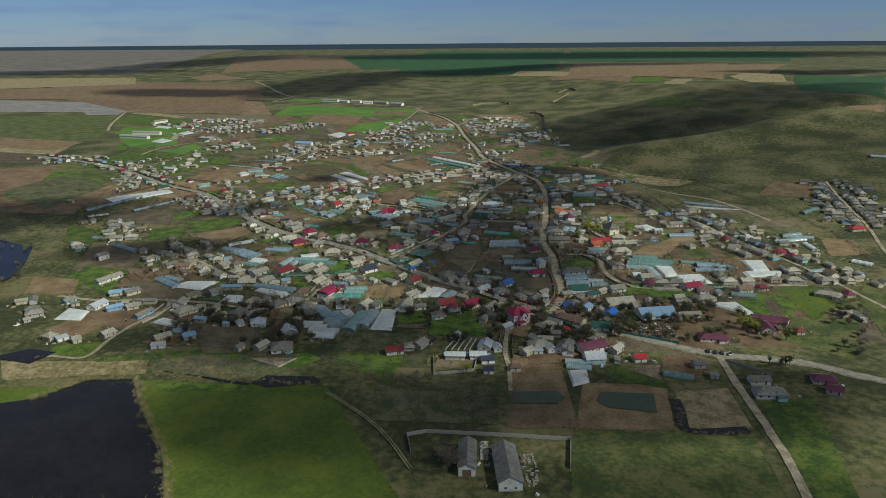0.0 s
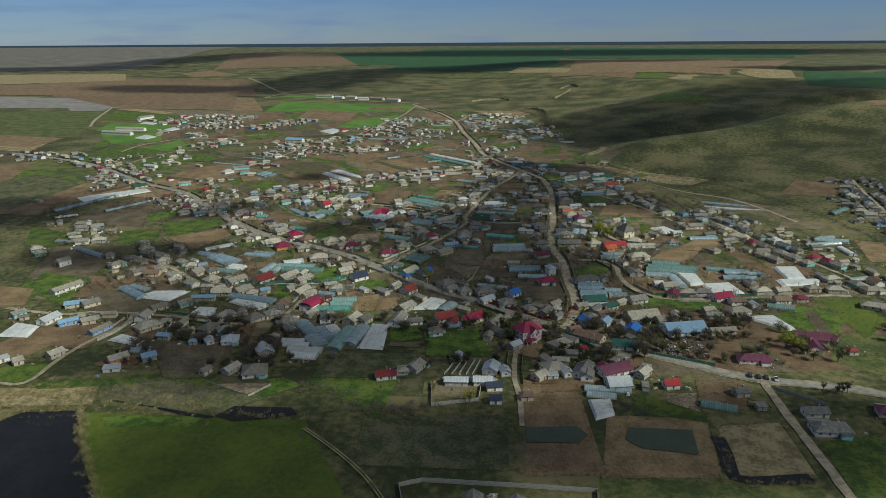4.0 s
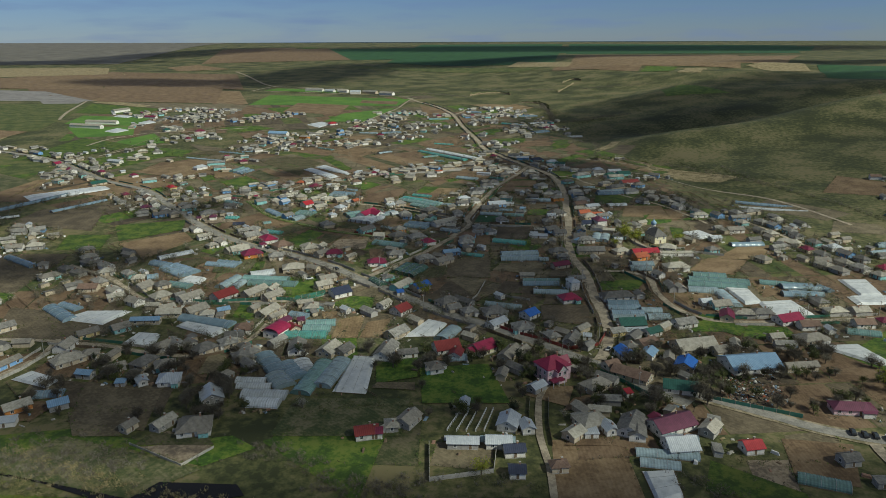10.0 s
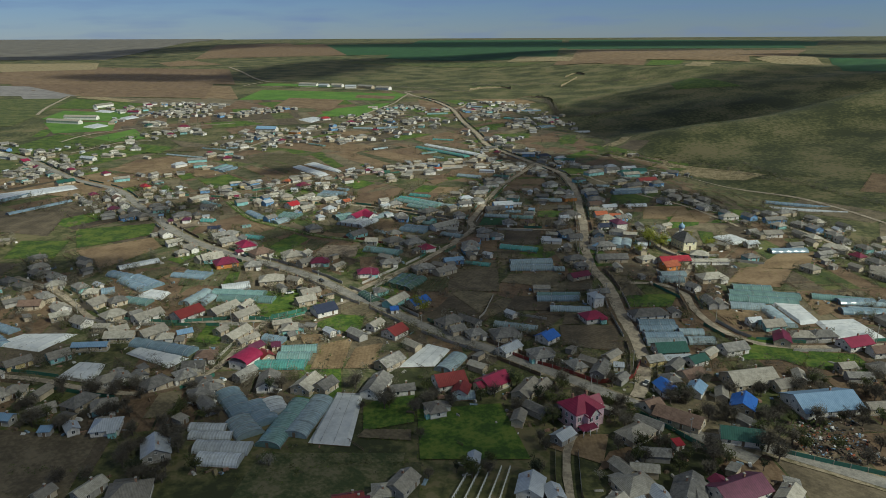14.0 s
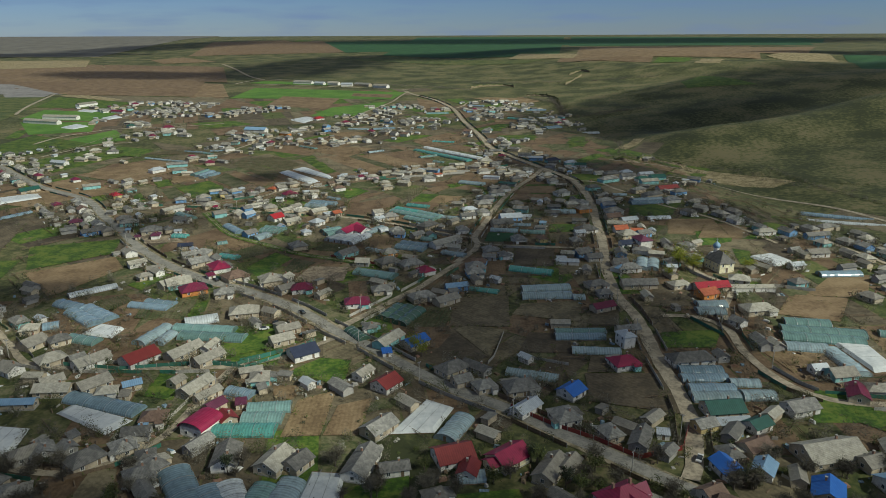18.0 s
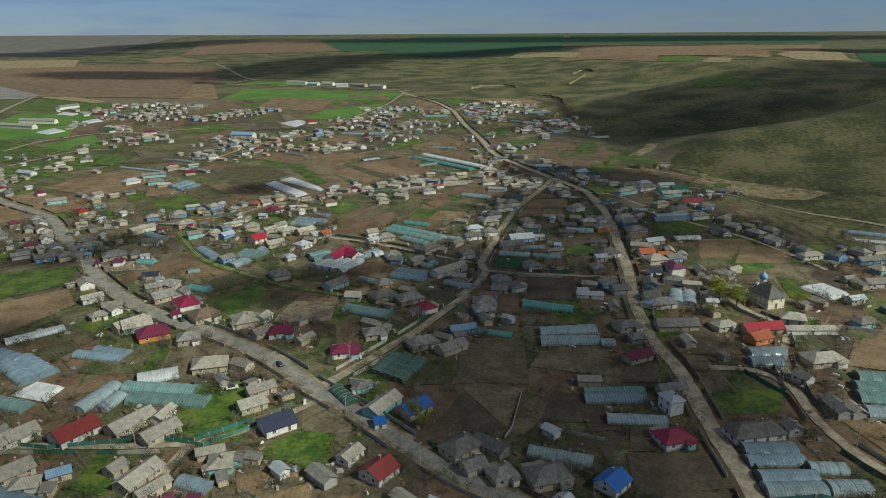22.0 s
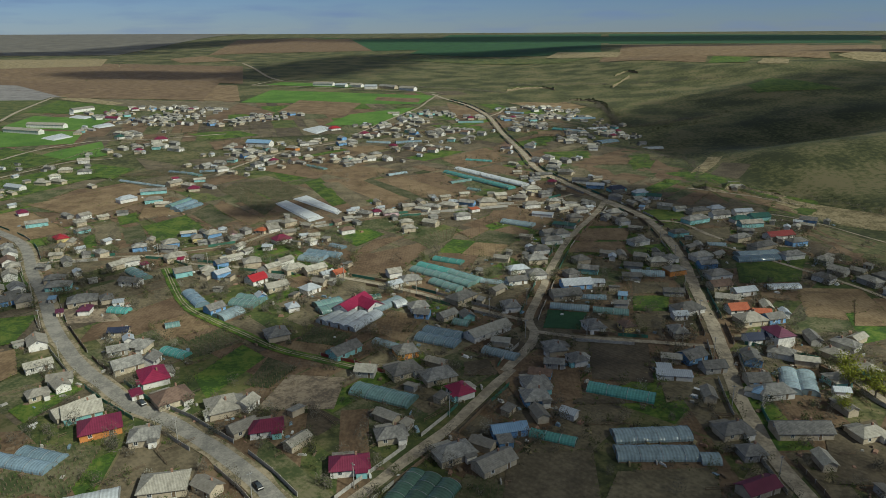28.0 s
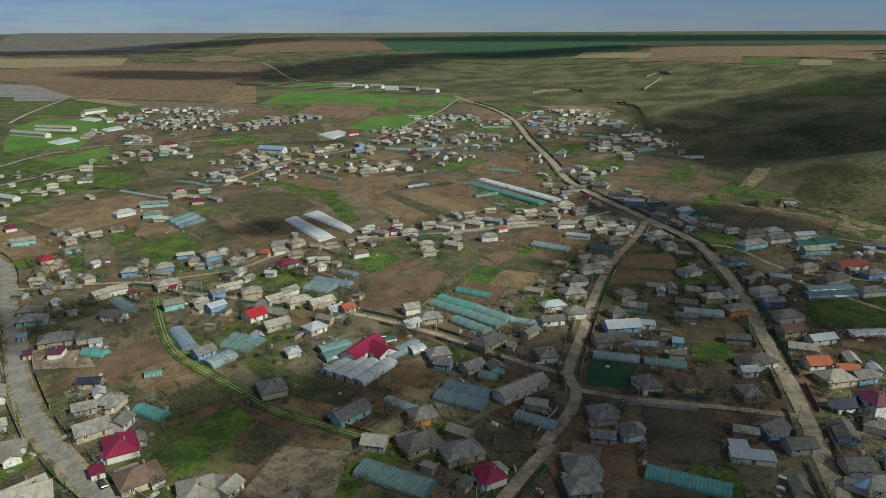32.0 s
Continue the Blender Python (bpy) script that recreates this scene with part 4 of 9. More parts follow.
def car(x, y, rot, mat):
    root = thing("car", x, y, rot, "dark parked saloon car" if mat == "car_dark" else "white parked saloon car", "car", z=gz(x, y) + 0.42)
    s = Shape()
    for (x0, x1, w0, z0), (x2, x3, w1, z1) in (((-2.1, 2.1, 0.85, 0.3), (-2.15, 2.15, 0.88, 0.75)), ((-2.15, 2.15, 0.88, 0.75), (-2.0, 2.0, 0.82, 0.95))):
        s.solid([(x0, -w0, z0), (x1, -w0, z0), (x1, w0, z0), (x0, w0, z0)], [(x2, -w1, z1), (x3, -w1, z1), (x3, w1, z1), (x2, w1, z1)])
    part("body", s, mat, root)
    c = Shape()
    c.solid([(-1.5, -0.8, 0.95), (1.0, -0.8, 0.95), (1.0, 0.8, 0.95), (-1.5, 0.8, 0.95)], [(-1.0, -0.62, 1.45), (0.4, -0.62, 1.45), (0.4, 0.62, 1.45), (-1.0, 0.62, 1.45)])
    part("cabin", c, "glass", root, "dark glazed cabin")
    for px in (-1.3, 1.3):
        for py in (-0.8, 0.8):
            w = Shape()
            w.tube((px, py - 0.1, 0.32), (px, py + 0.1, 0.32), 0.32, 0.32, 10)
            part("wheel", w, "rubber", root)


def pole(x, y, rot):
    if "pole" not in MESHES:
        s = Shape()
        s.tube((0, 0, -0.4), (0, 0, 8.5), 0.17, 0.11, 7)
        MESHES["pole"] = s.mesh("shaft", "concrete")
        s = Shape()
        s.box(-0.8, -0.06, 7.9, 0.8, 0.06, 8.05)
        MESHES["arm"] = s.mesh("crossarm", "steel")
        s = Shape()
        s.tube((0, 0, 0), (0, 0, 0.22), 0.06, 0.04, 6)
        MESHES["insulator"] = s.mesh("insulator", "frame_paint")
    root = thing("utility_pole", x, y, rot, "grey concrete utility pole beside the street", "utility pole", "poles along the streets")
    part("shaft", MESHES["pole"], None, root)
    part("crossarm", MESHES["arm"], None, root)
    for k in (-0.7, 0.7):
        part("insulator", MESHES["insulator"], None, root, at=pose(k, 0, 8.05))


# ---- the layout: plots, streets, then every building that stands out ----
plot("meadow", [(-159.0, 328.8), (-60.7, 321.1), (-9.9, 211.9), (-103.1, 212.6)])
plot("meadow", [(-110.5, 231.1), (-160.1, 325.0), (-244.6, 320.1), (-186.7, 231.8)])
plot("soilb", [(70.4, 323.2), (112.7, 320.0), (103.4, 278.0), (58.8, 278.5)])
plot("soilb", [(37.5, 356.3), (62.7, 357.2), (60.6, 280.5), (29.7, 279.6)])
plot("soilg", [(-35.7, 324.5), (27.5, 323.8), (24.1, 283.0), (-35.7, 288.0)])
plot("straw", [(114.8, 313.7), (142.5, 316.5), (138.9, 277.6), (106.4, 278.0)])
plot("grass", [(57.6, 278.5), (136.1, 271.6), (129.4, 210.8), (44.5, 211.5)])
plot("lawn", [(152.7, 301.8), (179.0, 306.4), (153.7, 210.6), (135.7, 210.7)])
plot("soilg", [(-52.9, 377.9), (-9.0, 381.9), (-10.3, 340.8), (-63.9, 345.2)])
plot("soild", [(-3.6, 355.5), (16.9, 355.3), (14.7, 338.0), (-6.3, 341.3)])
plot("soilb", [(142.7, 669.7), (178.0, 661.4), (184.2, 703.3), (153.6, 703.9)])
plot("soil", [(122.4, 357.9), (142.9, 361.8), (135.0, 338.8), (118.6, 342.6)])
plot("pale", [(102.2, 342.8), (116.5, 342.6), (111.9, 324.1), (99.2, 325.8)])
plot("lawn", [(82.0, 326.1), (112.0, 316.5), (113.8, 324.1), (90.0, 343.0)])
plot("lawn", [(180.6, 422.7), (202.0, 389.2), (239.1, 435.5), (217.6, 450.6)])
plot("grass", [(194.8, 374.5), (223.8, 347.4), (258.4, 404.2), (218.5, 409.1)])
plot("grass", [(224.9, 450.4), (240.7, 413.0), (274.2, 459.8), (242.4, 471.1)])
plot("straw", [(179.6, 959.8), (190.5, 961.0), (236.9, 1045.1), (228.8, 1061.6)])
plot("soil", [(197.7, 963.3), (218.1, 955.8), (242.1, 990.2), (227.9, 1020.9)])
plot("soil", [(152.6, 862.6), (189.8, 852.5), (233.5, 900.2), (175.5, 896.7)])
plot("lawn", [(194.9, 841.5), (219.9, 827.5), (246.4, 876.6), (218.1, 883.8)])
plot("grass", [(-516.2, 891.9), (-407.7, 798.9), (-415.7, 888.8), (-531.3, 965.0)])
plot("soilb", [(-431.1, 749.5), (-381.6, 760.1), (-385.5, 826.0), (-425.6, 799.4)])
plot("lawn", [(-332.1, 584.0), (-306.4, 583.4), (-304.9, 612.9), (-360.4, 647.0)])
plot("soild", [(-287.7, 509.8), (-243.3, 508.9), (-246.7, 582.1), (-306.4, 583.4)])
plot("soild", [(-221.0, 452.2), (-188.1, 443.5), (-190.1, 478.0), (-232.9, 488.4)])
plot("soil", [(-226.5, 407.7), (-201.9, 394.5), (-204.8, 421.1), (-233.1, 428.9)])
plot("lawn", [(-114.4, 353.4), (-83.4, 341.9), (-67.7, 352.8), (-78.3, 360.9)])
plot("soilb", [(326.9, 585.5), (307.6, 530.5), (342.9, 537.1), (351.2, 576.3)])
plot("soil", [(256.1, 710.9), (296.9, 654.4), (327.2, 673.4), (288.8, 735.6)])
plot("soil", [(283.7, 623.2), (325.3, 612.5), (328.9, 641.5), (302.1, 653.9)])
plot("soilb", [(340.1, 742.8), (385.0, 722.6), (411.2, 763.3), (382.9, 797.7)])
plot("straw", [(208.6, 865.3), (276.1, 809.8), (298.2, 816.8), (234.3, 911.2)])
plot("soil", [(206.3, 410.3), (212.3, 396.6), (221.4, 439.6), (216.2, 445.0)])
plot("meadow", [(232.6, 455.6), (228.3, 400.8), (254.7, 423.8), (258.7, 460.7)])
plot("grass", [(277.8, 438.6), (257.4, 375.0), (302.1, 448.8), (300.6, 471.5)])
plot("soilb", [(226.6, 497.8), (248.5, 472.5), (259.8, 524.3), (237.7, 524.8)])
plot("soil", [(-617.8, 963.2), (-569.6, 961.4), (-564.9, 1027.8), (-690.2, 1082.5)])
plot("lawn", [(-529.0, 816.7), (-477.6, 846.9), (-468.2, 898.9), (-581.2, 902.9)])
plot("soilb", [(-462.4, 706.8), (-404.2, 755.5), (-433.2, 813.7), (-501.9, 772.0)])
plot("soilb", [(-397.2, 729.4), (-342.0, 727.8), (-340.1, 767.2), (-398.1, 768.9)])
plot("soild", [(-334.0, 659.0), (-259.6, 636.8), (-278.1, 701.8), (-331.3, 703.2)])
plot("lawn", [(-262.3, 590.8), (-232.1, 590.1), (-240.0, 626.6), (-271.8, 627.3)])
plot("lawn", [(-272.3, 482.6), (-236.4, 458.7), (-241.4, 507.3), (-283.2, 521.7)])
plot("soilb", [(-296.5, 459.8), (-260.4, 459.2), (-271.2, 488.7), (-308.7, 495.7)])
plot("pale", [(-110.9, 354.1), (-91.0, 343.4), (-83.2, 353.8), (-103.1, 364.5)])
plot("lawn", [(155.1, 966.4), (191.2, 972.6), (254.8, 893.3), (245.8, 875.5)])
plot("lawn", [(147.9, 1045.2), (171.1, 1058.6), (158.4, 1000.2), (137.7, 979.2)])
plot("soilb", [(163.0, 905.0), (196.9, 913.2), (242.7, 869.5), (227.0, 840.4)])
plot("lawn", [(161.5, 673.4), (187.5, 678.3), (175.9, 651.7), (152.8, 642.5)])
plot("straw", [(-246.9, 352.5), (-194.0, 351.8), (-177.5, 335.9), (-232.0, 329.8)])
plot("soilg", [(-170.2, 360.5), (-113.6, 355.1), (-107.2, 333.8), (-154.6, 334.4)])
plot("lawn", [(-199.3, 356.3), (-138.2, 366.7), (-101.8, 355.0), (-182.2, 345.4)])
plot("soilg", [(-152.7, 350.2), (-113.6, 351.5), (-101.8, 336.9), (-153.7, 337.6)])
plot("lawn", [(-150.8, 326.1), (-105.0, 325.5), (-108.6, 316.5), (-145.0, 316.4)])
plot("soilb", [(46.4, 363.2), (74.9, 362.8), (74.7, 346.9), (45.0, 343.6)])
plot("soilb", [(120.4, 356.0), (144.0, 351.7), (132.6, 327.0), (114.5, 333.9)])
plot("lawn", [(-66.5, 356.7), (-39.5, 382.3), (-20.2, 372.8), (-28.6, 321.4)])
plot("soilb", [(180.0, 521.0), (189.9, 523.5), (189.8, 500.3), (176.5, 494.7)])
plot("soilb", [(-166.4, 636.9), (-169.2, 655.2), (-145.6, 689.8), (-131.0, 663.9)])
plot("pale", [(-194.9, 672.7), (-170.9, 673.9), (-158.8, 660.2), (-181.2, 656.8)])
plot("soilb", [(-130.6, 640.6), (-143.6, 654.3), (-132.6, 668.5), (-116.7, 654.4)])
plot("vine", [(-115.6, 623.4), (-125.9, 635.2), (-112.2, 653.8), (-98.6, 640.4)])
plot("lawn", [(-97.7, 594.9), (-108.2, 611.0), (-98.0, 637.7), (-85.6, 626.6)])
plot("vine", [(-87.2, 604.9), (-84.6, 626.7), (-71.3, 619.2), (-77.9, 602.6)])
plot("pale", [(-78.8, 587.9), (-73.2, 612.9), (-51.6, 611.1), (-52.2, 589.3)])
plot("soilb", [(-80.1, 633.9), (-77.7, 643.4), (-59.5, 642.4), (-65.8, 626.6)])
plot("vine", [(-77.2, 641.5), (-72.6, 655.8), (-54.6, 648.5), (-58.4, 636.8)])
plot("soil", [(-87.5, 663.8), (-81.9, 675.8), (-72.0, 662.3), (-76.8, 655.6)])
plot("soilb", [(-50.1, 652.7), (-41.2, 674.5), (-25.2, 664.7), (-32.7, 641.1)])
plot("soilb", [(-67.7, 717.3), (-68.3, 747.8), (-25.0, 781.1), (-40.9, 723.1)])
plot("soilb", [(-36.5, 726.6), (-19.0, 756.3), (0.6, 753.3), (-5.3, 728.1)])
plot("soilb", [(-18.4, 756.3), (-0.2, 775.2), (18.5, 770.1), (8.7, 748.4)])
plot("soilg", [(-4.6, 782.0), (3.6, 801.0), (27.9, 792.6), (18.5, 770.1)])
plot("soilb", [(-11.5, 795.5), (4.0, 813.1), (8.3, 801.2), (-4.0, 782.0)])
plot("lawn", [(-23.2, 756.1), (-15.1, 781.5), (-1.1, 776.9), (-9.1, 754.4)])
plot("vine", [(-27.7, 761.4), (-39.2, 780.4), (-11.3, 808.3), (-15.1, 783.3)])
plot("lawn", [(-88.8, 792.1), (-68.2, 802.8), (-56.5, 790.7), (-70.4, 766.0)])
plot("soilb", [(-71.1, 752.3), (-61.9, 779.4), (-41.5, 789.5), (-61.6, 755.9)])
plot("soilb", [(4.9, 821.6), (12.1, 847.0), (32.8, 845.5), (22.4, 813.9)])
plot("soilb", [(9.8, 799.4), (22.2, 810.8), (33.0, 797.5), (28.9, 787.1)])
plot("soilb", [(32.9, 839.6), (52.6, 826.9), (44.2, 812.8), (32.6, 818.6)])
plot("soilb", [(-116.4, 933.1), (-100.2, 951.7), (-48.5, 878.2), (-60.9, 860.2)])
plot("soilg", [(-100.2, 951.7), (-84.9, 952.3), (-33.2, 874.6), (-44.4, 874.2)])
plot("soilb", [(-82.9, 943.2), (-60.9, 953.2), (-10.0, 889.7), (-32.6, 878.8)])
plot("soilb", [(-60.1, 953.2), (-28.9, 973.5), (0.9, 897.4), (-9.6, 889.7)])
plot("soil", [(-128.2, 969.8), (-86.9, 1002.7), (-72.9, 962.1), (-105.2, 942.4)])
plot("lawn", [(-137.7, 932.3), (-127.1, 947.0), (-92.0, 865.5), (-100.8, 857.2)])
plot("soil", [(-122.2, 927.7), (-110.1, 933.3), (-72.6, 859.7), (-85.4, 852.8)])
plot("lawn", [(-176.5, 978.2), (-153.3, 979.0), (-135.3, 950.4), (-154.7, 931.6)])
plot("vine", [(-192.2, 930.2), (-161.4, 940.2), (-130.0, 899.8), (-140.2, 866.2)])
plot("vine", [(-196.9, 905.0), (-192.5, 928.4), (-141.0, 863.4), (-142.2, 832.1)])
plot("soilb", [(-185.8, 853.7), (-185.2, 872.6), (-138.8, 820.8), (-146.2, 808.6)])
plot("soilg", [(-193.4, 835.9), (-190.9, 864.1), (-159.2, 820.0), (-166.2, 803.6)])
plot("lawn", [(-214.1, 805.7), (-196.7, 833.3), (-173.4, 803.3), (-189.3, 770.9)])
plot("soilb", [(-225.0, 822.8), (-233.7, 851.7), (-207.9, 852.7), (-199.8, 835.6)])
plot("lawn", [(-241.1, 827.9), (-233.6, 840.3), (-221.2, 817.3), (-229.7, 808.2)])
plot("soil", [(-247.1, 808.5), (-234.8, 814.5), (-215.8, 781.6), (-228.9, 776.4)])
plot("lawn", [(-239.8, 778.7), (-237.5, 790.3), (-221.6, 763.4), (-226.6, 761.4)])
plot("soilg", [(-225.3, 801.0), (-216.8, 809.8), (-196.6, 775.1), (-207.4, 769.2)])
plot("soilg", [(-321.1, 840.3), (-314.4, 859.0), (-265.5, 876.4), (-271.5, 838.7)])
plot("soilb", [(-313.5, 861.7), (-310.8, 913.6), (-289.0, 901.3), (-289.3, 857.3)])
plot("soilg", [(-345.7, 876.1), (-329.7, 916.2), (-312.1, 913.5), (-317.0, 863.0)])
plot("lawn", [(-287.8, 854.7), (-286.1, 899.8), (-258.6, 894.7), (-262.7, 865.2)])
plot("vine", [(-305.9, 953.5), (-264.3, 996.4), (-219.2, 966.5), (-265.2, 955.0)])
plot("soilb", [(66.4, 803.8), (96.2, 805.1), (88.3, 780.1), (59.8, 780.5)])
plot("soilb", [(57.0, 776.1), (88.3, 777.5), (81.2, 757.1), (50.1, 757.1)])
plot("soil", [(60.1, 745.0), (78.4, 745.8), (72.9, 728.5), (58.1, 734.4)])
plot("lawn", [(113.8, 815.9), (112.5, 846.5), (143.7, 856.2), (133.9, 816.8)])
plot("soild", [(129.1, 800.9), (158.5, 807.9), (150.3, 780.3), (127.5, 771.0)])
plot("lawn", [(96.1, 769.6), (108.2, 774.2), (110.1, 762.3), (93.9, 757.7)])
plot("lawn", [(128.5, 709.9), (137.7, 740.2), (179.4, 750.6), (159.5, 712.6)])
plot("soilb", [(132.8, 698.1), (153.0, 700.2), (146.2, 687.2), (131.4, 691.4)])
plot("soild", [(76.0, 712.0), (94.0, 710.0), (89.3, 695.5), (73.0, 696.2)])
plot("lawn", [(72.0, 692.5), (89.3, 693.4), (83.6, 674.6), (68.1, 674.3)])
plot("soil", [(67.6, 671.6), (82.2, 671.4), (76.7, 655.2), (65.7, 654.6)])
plot("soil", [(89.7, 663.2), (100.0, 665.8), (98.1, 655.1), (88.3, 653.8)])
plot("soild", [(42.8, 646.9), (66.6, 642.6), (60.6, 609.1), (38.9, 611.5)])
plot("soild", [(32.6, 604.9), (57.2, 598.6), (56.4, 595.2), (28.9, 593.7)])
plot("soild", [(63.0, 609.5), (88.1, 617.0), (87.8, 604.7), (61.3, 595.4)])
plot("turf", [(29.9, 675.6), (47.1, 672.3), (41.0, 654.5), (25.6, 655.8)])
plot("soild", [(-8.1, 624.1), (12.7, 630.1), (3.5, 614.0), (-8.2, 613.3)])
plot("soild", [(1.3, 683.4), (24.3, 714.9), (24.7, 700.4), (5.3, 673.0)])
plot("young", [(-361.6, 1490.2), (-364.1, 1686.3), (-57.2, 1580.9), (-76.6, 1461.3)])
plot("soilb", [(-272.8, 1372.0), (-273.9, 1519.3), (-167.3, 1478.1), (-170.4, 1334.7)])
plot("soilb", [(-152.7, 1516.2), (-153.1, 1566.0), (-78.6, 1538.7), (-79.7, 1483.5)])
plot("young", [(-181.3, 1246.4), (-164.4, 1346.1), (-79.5, 1426.3), (-115.3, 1240.9)])
plot("young", [(-402.1, 1787.4), (-383.1, 1847.4), (-208.1, 1768.7), (-228.7, 1724.5)])
plot("soilb", [(-345.8, 1385.8), (-358.3, 1482.5), (-272.8, 1365.9), (-271.6, 1308.5)])
plot("soilb", [(-851.7, 1651.1), (-1046.3, 1953.3), (-745.2, 1861.5), (-707.9, 1581.3)])
plot("soilb", [(-706.9, 1581.3), (-742.8, 1861.4), (-455.7, 1777.7), (-366.4, 1505.8)])
plot("soil", [(-696.8, 1563.5), (-362.5, 1490.2), (-350.4, 1392.2), (-500.8, 1428.3)])
plot("greyv", [(-676.6, 1379.3), (-838.9, 1631.2), (-712.8, 1572.6), (-688.7, 1453.2)])
plot("lawn", [(-637.6, 1372.4), (-678.6, 1529.5), (-500.8, 1428.3), (-511.3, 1346.1)])
plot("young", [(-582.0, 1232.4), (-601.1, 1336.0), (-473.3, 1300.7), (-460.7, 1204.2)])
plot("young", [(-490.8, 1090.9), (-561.7, 1200.9), (-458.4, 1199.9), (-425.8, 1114.3)])
plot("young", [(-421.5, 983.2), (-422.3, 1065.2), (-402.2, 1128.4), (-355.8, 1047.0)])
plot("soil", [(-457.1, 1038.6), (-480.4, 1074.7), (-458.9, 1077.8), (-426.5, 1041.4)])
plot("straw", [(-1156.4, 2436.7), (-726.5, 2221.2), (-652.5, 2099.8), (-998.8, 2289.8)])
plot("straw", [(-684.2, 1546.2), (-682.7, 1589.6), (-545.5, 1486.9), (-549.3, 1457.4)])
plot("soilb", [(-1064.9, 1982.3), (-1392.7, 2492.9), (-982.8, 2386.0), (-751.9, 1900.6)])
plot("soilb", [(-749.3, 1900.5), (-979.4, 2385.8), (-599.0, 2287.4), (-455.2, 1813.2)])
plot("soilb", [(-850.4, 2745.1), (-1044.0, 3673.9), (-737.7, 3849.7), (-421.3, 3000.4)])
plot("lawn", [(-639.7, 3411.6), (-684.8, 3900.7), (-604.6, 3834.7), (-519.7, 3282.9)])
plot("crop", [(-561.6, 3673.3), (199.4, 3798.5), (153.4, 3030.3), (-336.8, 2903.1)])
plot("crop", [(204.6, 3797.9), (976.0, 3763.8), (811.0, 3190.3), (167.8, 3198.0)])
plot("crop", [(981.0, 3763.2), (1896.8, 3765.3), (1663.2, 3344.9), (837.8, 3267.6)])
plot("straw", [(94.2, 2624.6), (141.2, 2827.0), (233.9, 2628.8), (202.8, 2488.5)])
plot("soilb", [(315.6, 2123.5), (357.8, 2277.1), (523.1, 1976.4), (482.3, 1863.2)])
plot("lawn", [(479.8, 1841.9), (529.6, 1959.1), (586.9, 1895.5), (519.8, 1748.6)])
plot("straw", [(524.8, 1708.0), (599.1, 1868.1), (639.1, 1835.1), (558.9, 1659.2)])
plot("soilb", [(411.1, 2255.5), (485.5, 2450.8), (1224.3, 2562.6), (808.0, 1820.3)])
plot("lawn", [(423.7, 1488.8), (484.3, 1555.2), (507.8, 1370.4), (406.3, 1400.5)])
plot("soilb", [(-914.6, 2576.6), (-850.9, 2693.7), (-678.5, 2494.6), (-817.6, 2417.5)])
plot("grass", [(-319.1, 2562.9), (-119.5, 2696.0), (307.5, 2237.2), (242.6, 2181.0)])
plot("soilb", [(-35.7, 1482.5), (14.7, 1379.0), (20.8, 1314.8), (-24.6, 1343.7)])
plot("soilb", [(60.1, 1472.8), (151.4, 1507.5), (175.4, 1438.0), (90.3, 1423.6)])
plot("soil", [(-322.7, 1035.5), (-278.8, 1008.3), (-253.4, 983.3), (-286.8, 978.5)])
plot("soil", [(-268.1, 1021.6), (-225.9, 1058.4), (-211.7, 1029.6), (-241.8, 993.1)])
plot("soilb", [(-193.0, 983.3), (-166.8, 1021.4), (-121.3, 1003.0), (-129.7, 942.9)])
plot("soilb", [(-144.3, 978.5), (-121.3, 1003.0), (-68.1, 983.3), (-91.2, 934.7)])
plot("soilb", [(-136.0, 1089.2), (-102.8, 1102.2), (-78.0, 1088.9), (-108.4, 1058.0)])
plot("soil", [(-51.0, 1122.5), (8.9, 1111.7), (13.3, 1063.6), (-42.8, 1076.0)])
plot("lawn", [(-50.8, 1244.8), (11.5, 1234.8), (17.1, 1190.9), (-28.8, 1199.8)])
plot("lawn", [(-327.8, 1177.7), (-276.3, 1202.3), (-240.0, 1168.9), (-281.5, 1138.5)])
plot("soilb", [(-282.6, 1124.0), (-252.4, 1145.8), (-229.5, 1089.6), (-260.3, 1077.0)])
plot("soilb", [(-30.0, 1029.3), (14.1, 1088.5), (32.9, 1021.1), (-8.7, 983.3)])
plot("lawn", [(42.0, 1121.9), (75.6, 1128.8), (78.4, 1101.2), (46.0, 1094.8)])
plot("soilb", [(76.4, 1198.7), (109.1, 1198.4), (103.6, 1158.2), (75.6, 1158.4)])
plot("lawn", [(68.6, 1063.4), (113.6, 1069.2), (113.1, 1034.5), (74.5, 1021.0)])
plot("soilb", [(109.7, 1045.7), (150.0, 1034.6), (137.7, 1002.8), (112.6, 1002.8)])
plot("lawn", [(138.8, 1007.9), (151.3, 1040.3), (167.7, 1021.8), (152.9, 983.4)])
plot("lawn", [(-363.6, 971.4), (-352.6, 1008.4), (-299.0, 983.3), (-299.5, 942.5)])
plot("soil", [(-358.2, 898.9), (-357.7, 927.9), (-304.3, 942.5), (-305.5, 908.4)])
plot("crop", [(879.5, 1799.9), (1122.2, 1823.5), (785.7, 1265.4), (745.3, 1500.2)])
plot("straw", [(733.4, 1842.3), (920.0, 1980.3), (816.8, 1697.6), (748.5, 1738.6)])
plot("soilb", [(702.3, 1269.5), (679.5, 1091.6), (654.7, 1048.8), (609.7, 1065.1)])
plot("grass", [(-954.2, 1516.8), (-674.1, 1530.5), (-583.2, 1161.2), (-720.9, 1132.4)])
plot("straw", [(-700.4, 1098.5), (-601.2, 1150.2), (-578.1, 1028.2), (-674.7, 1056.2)])
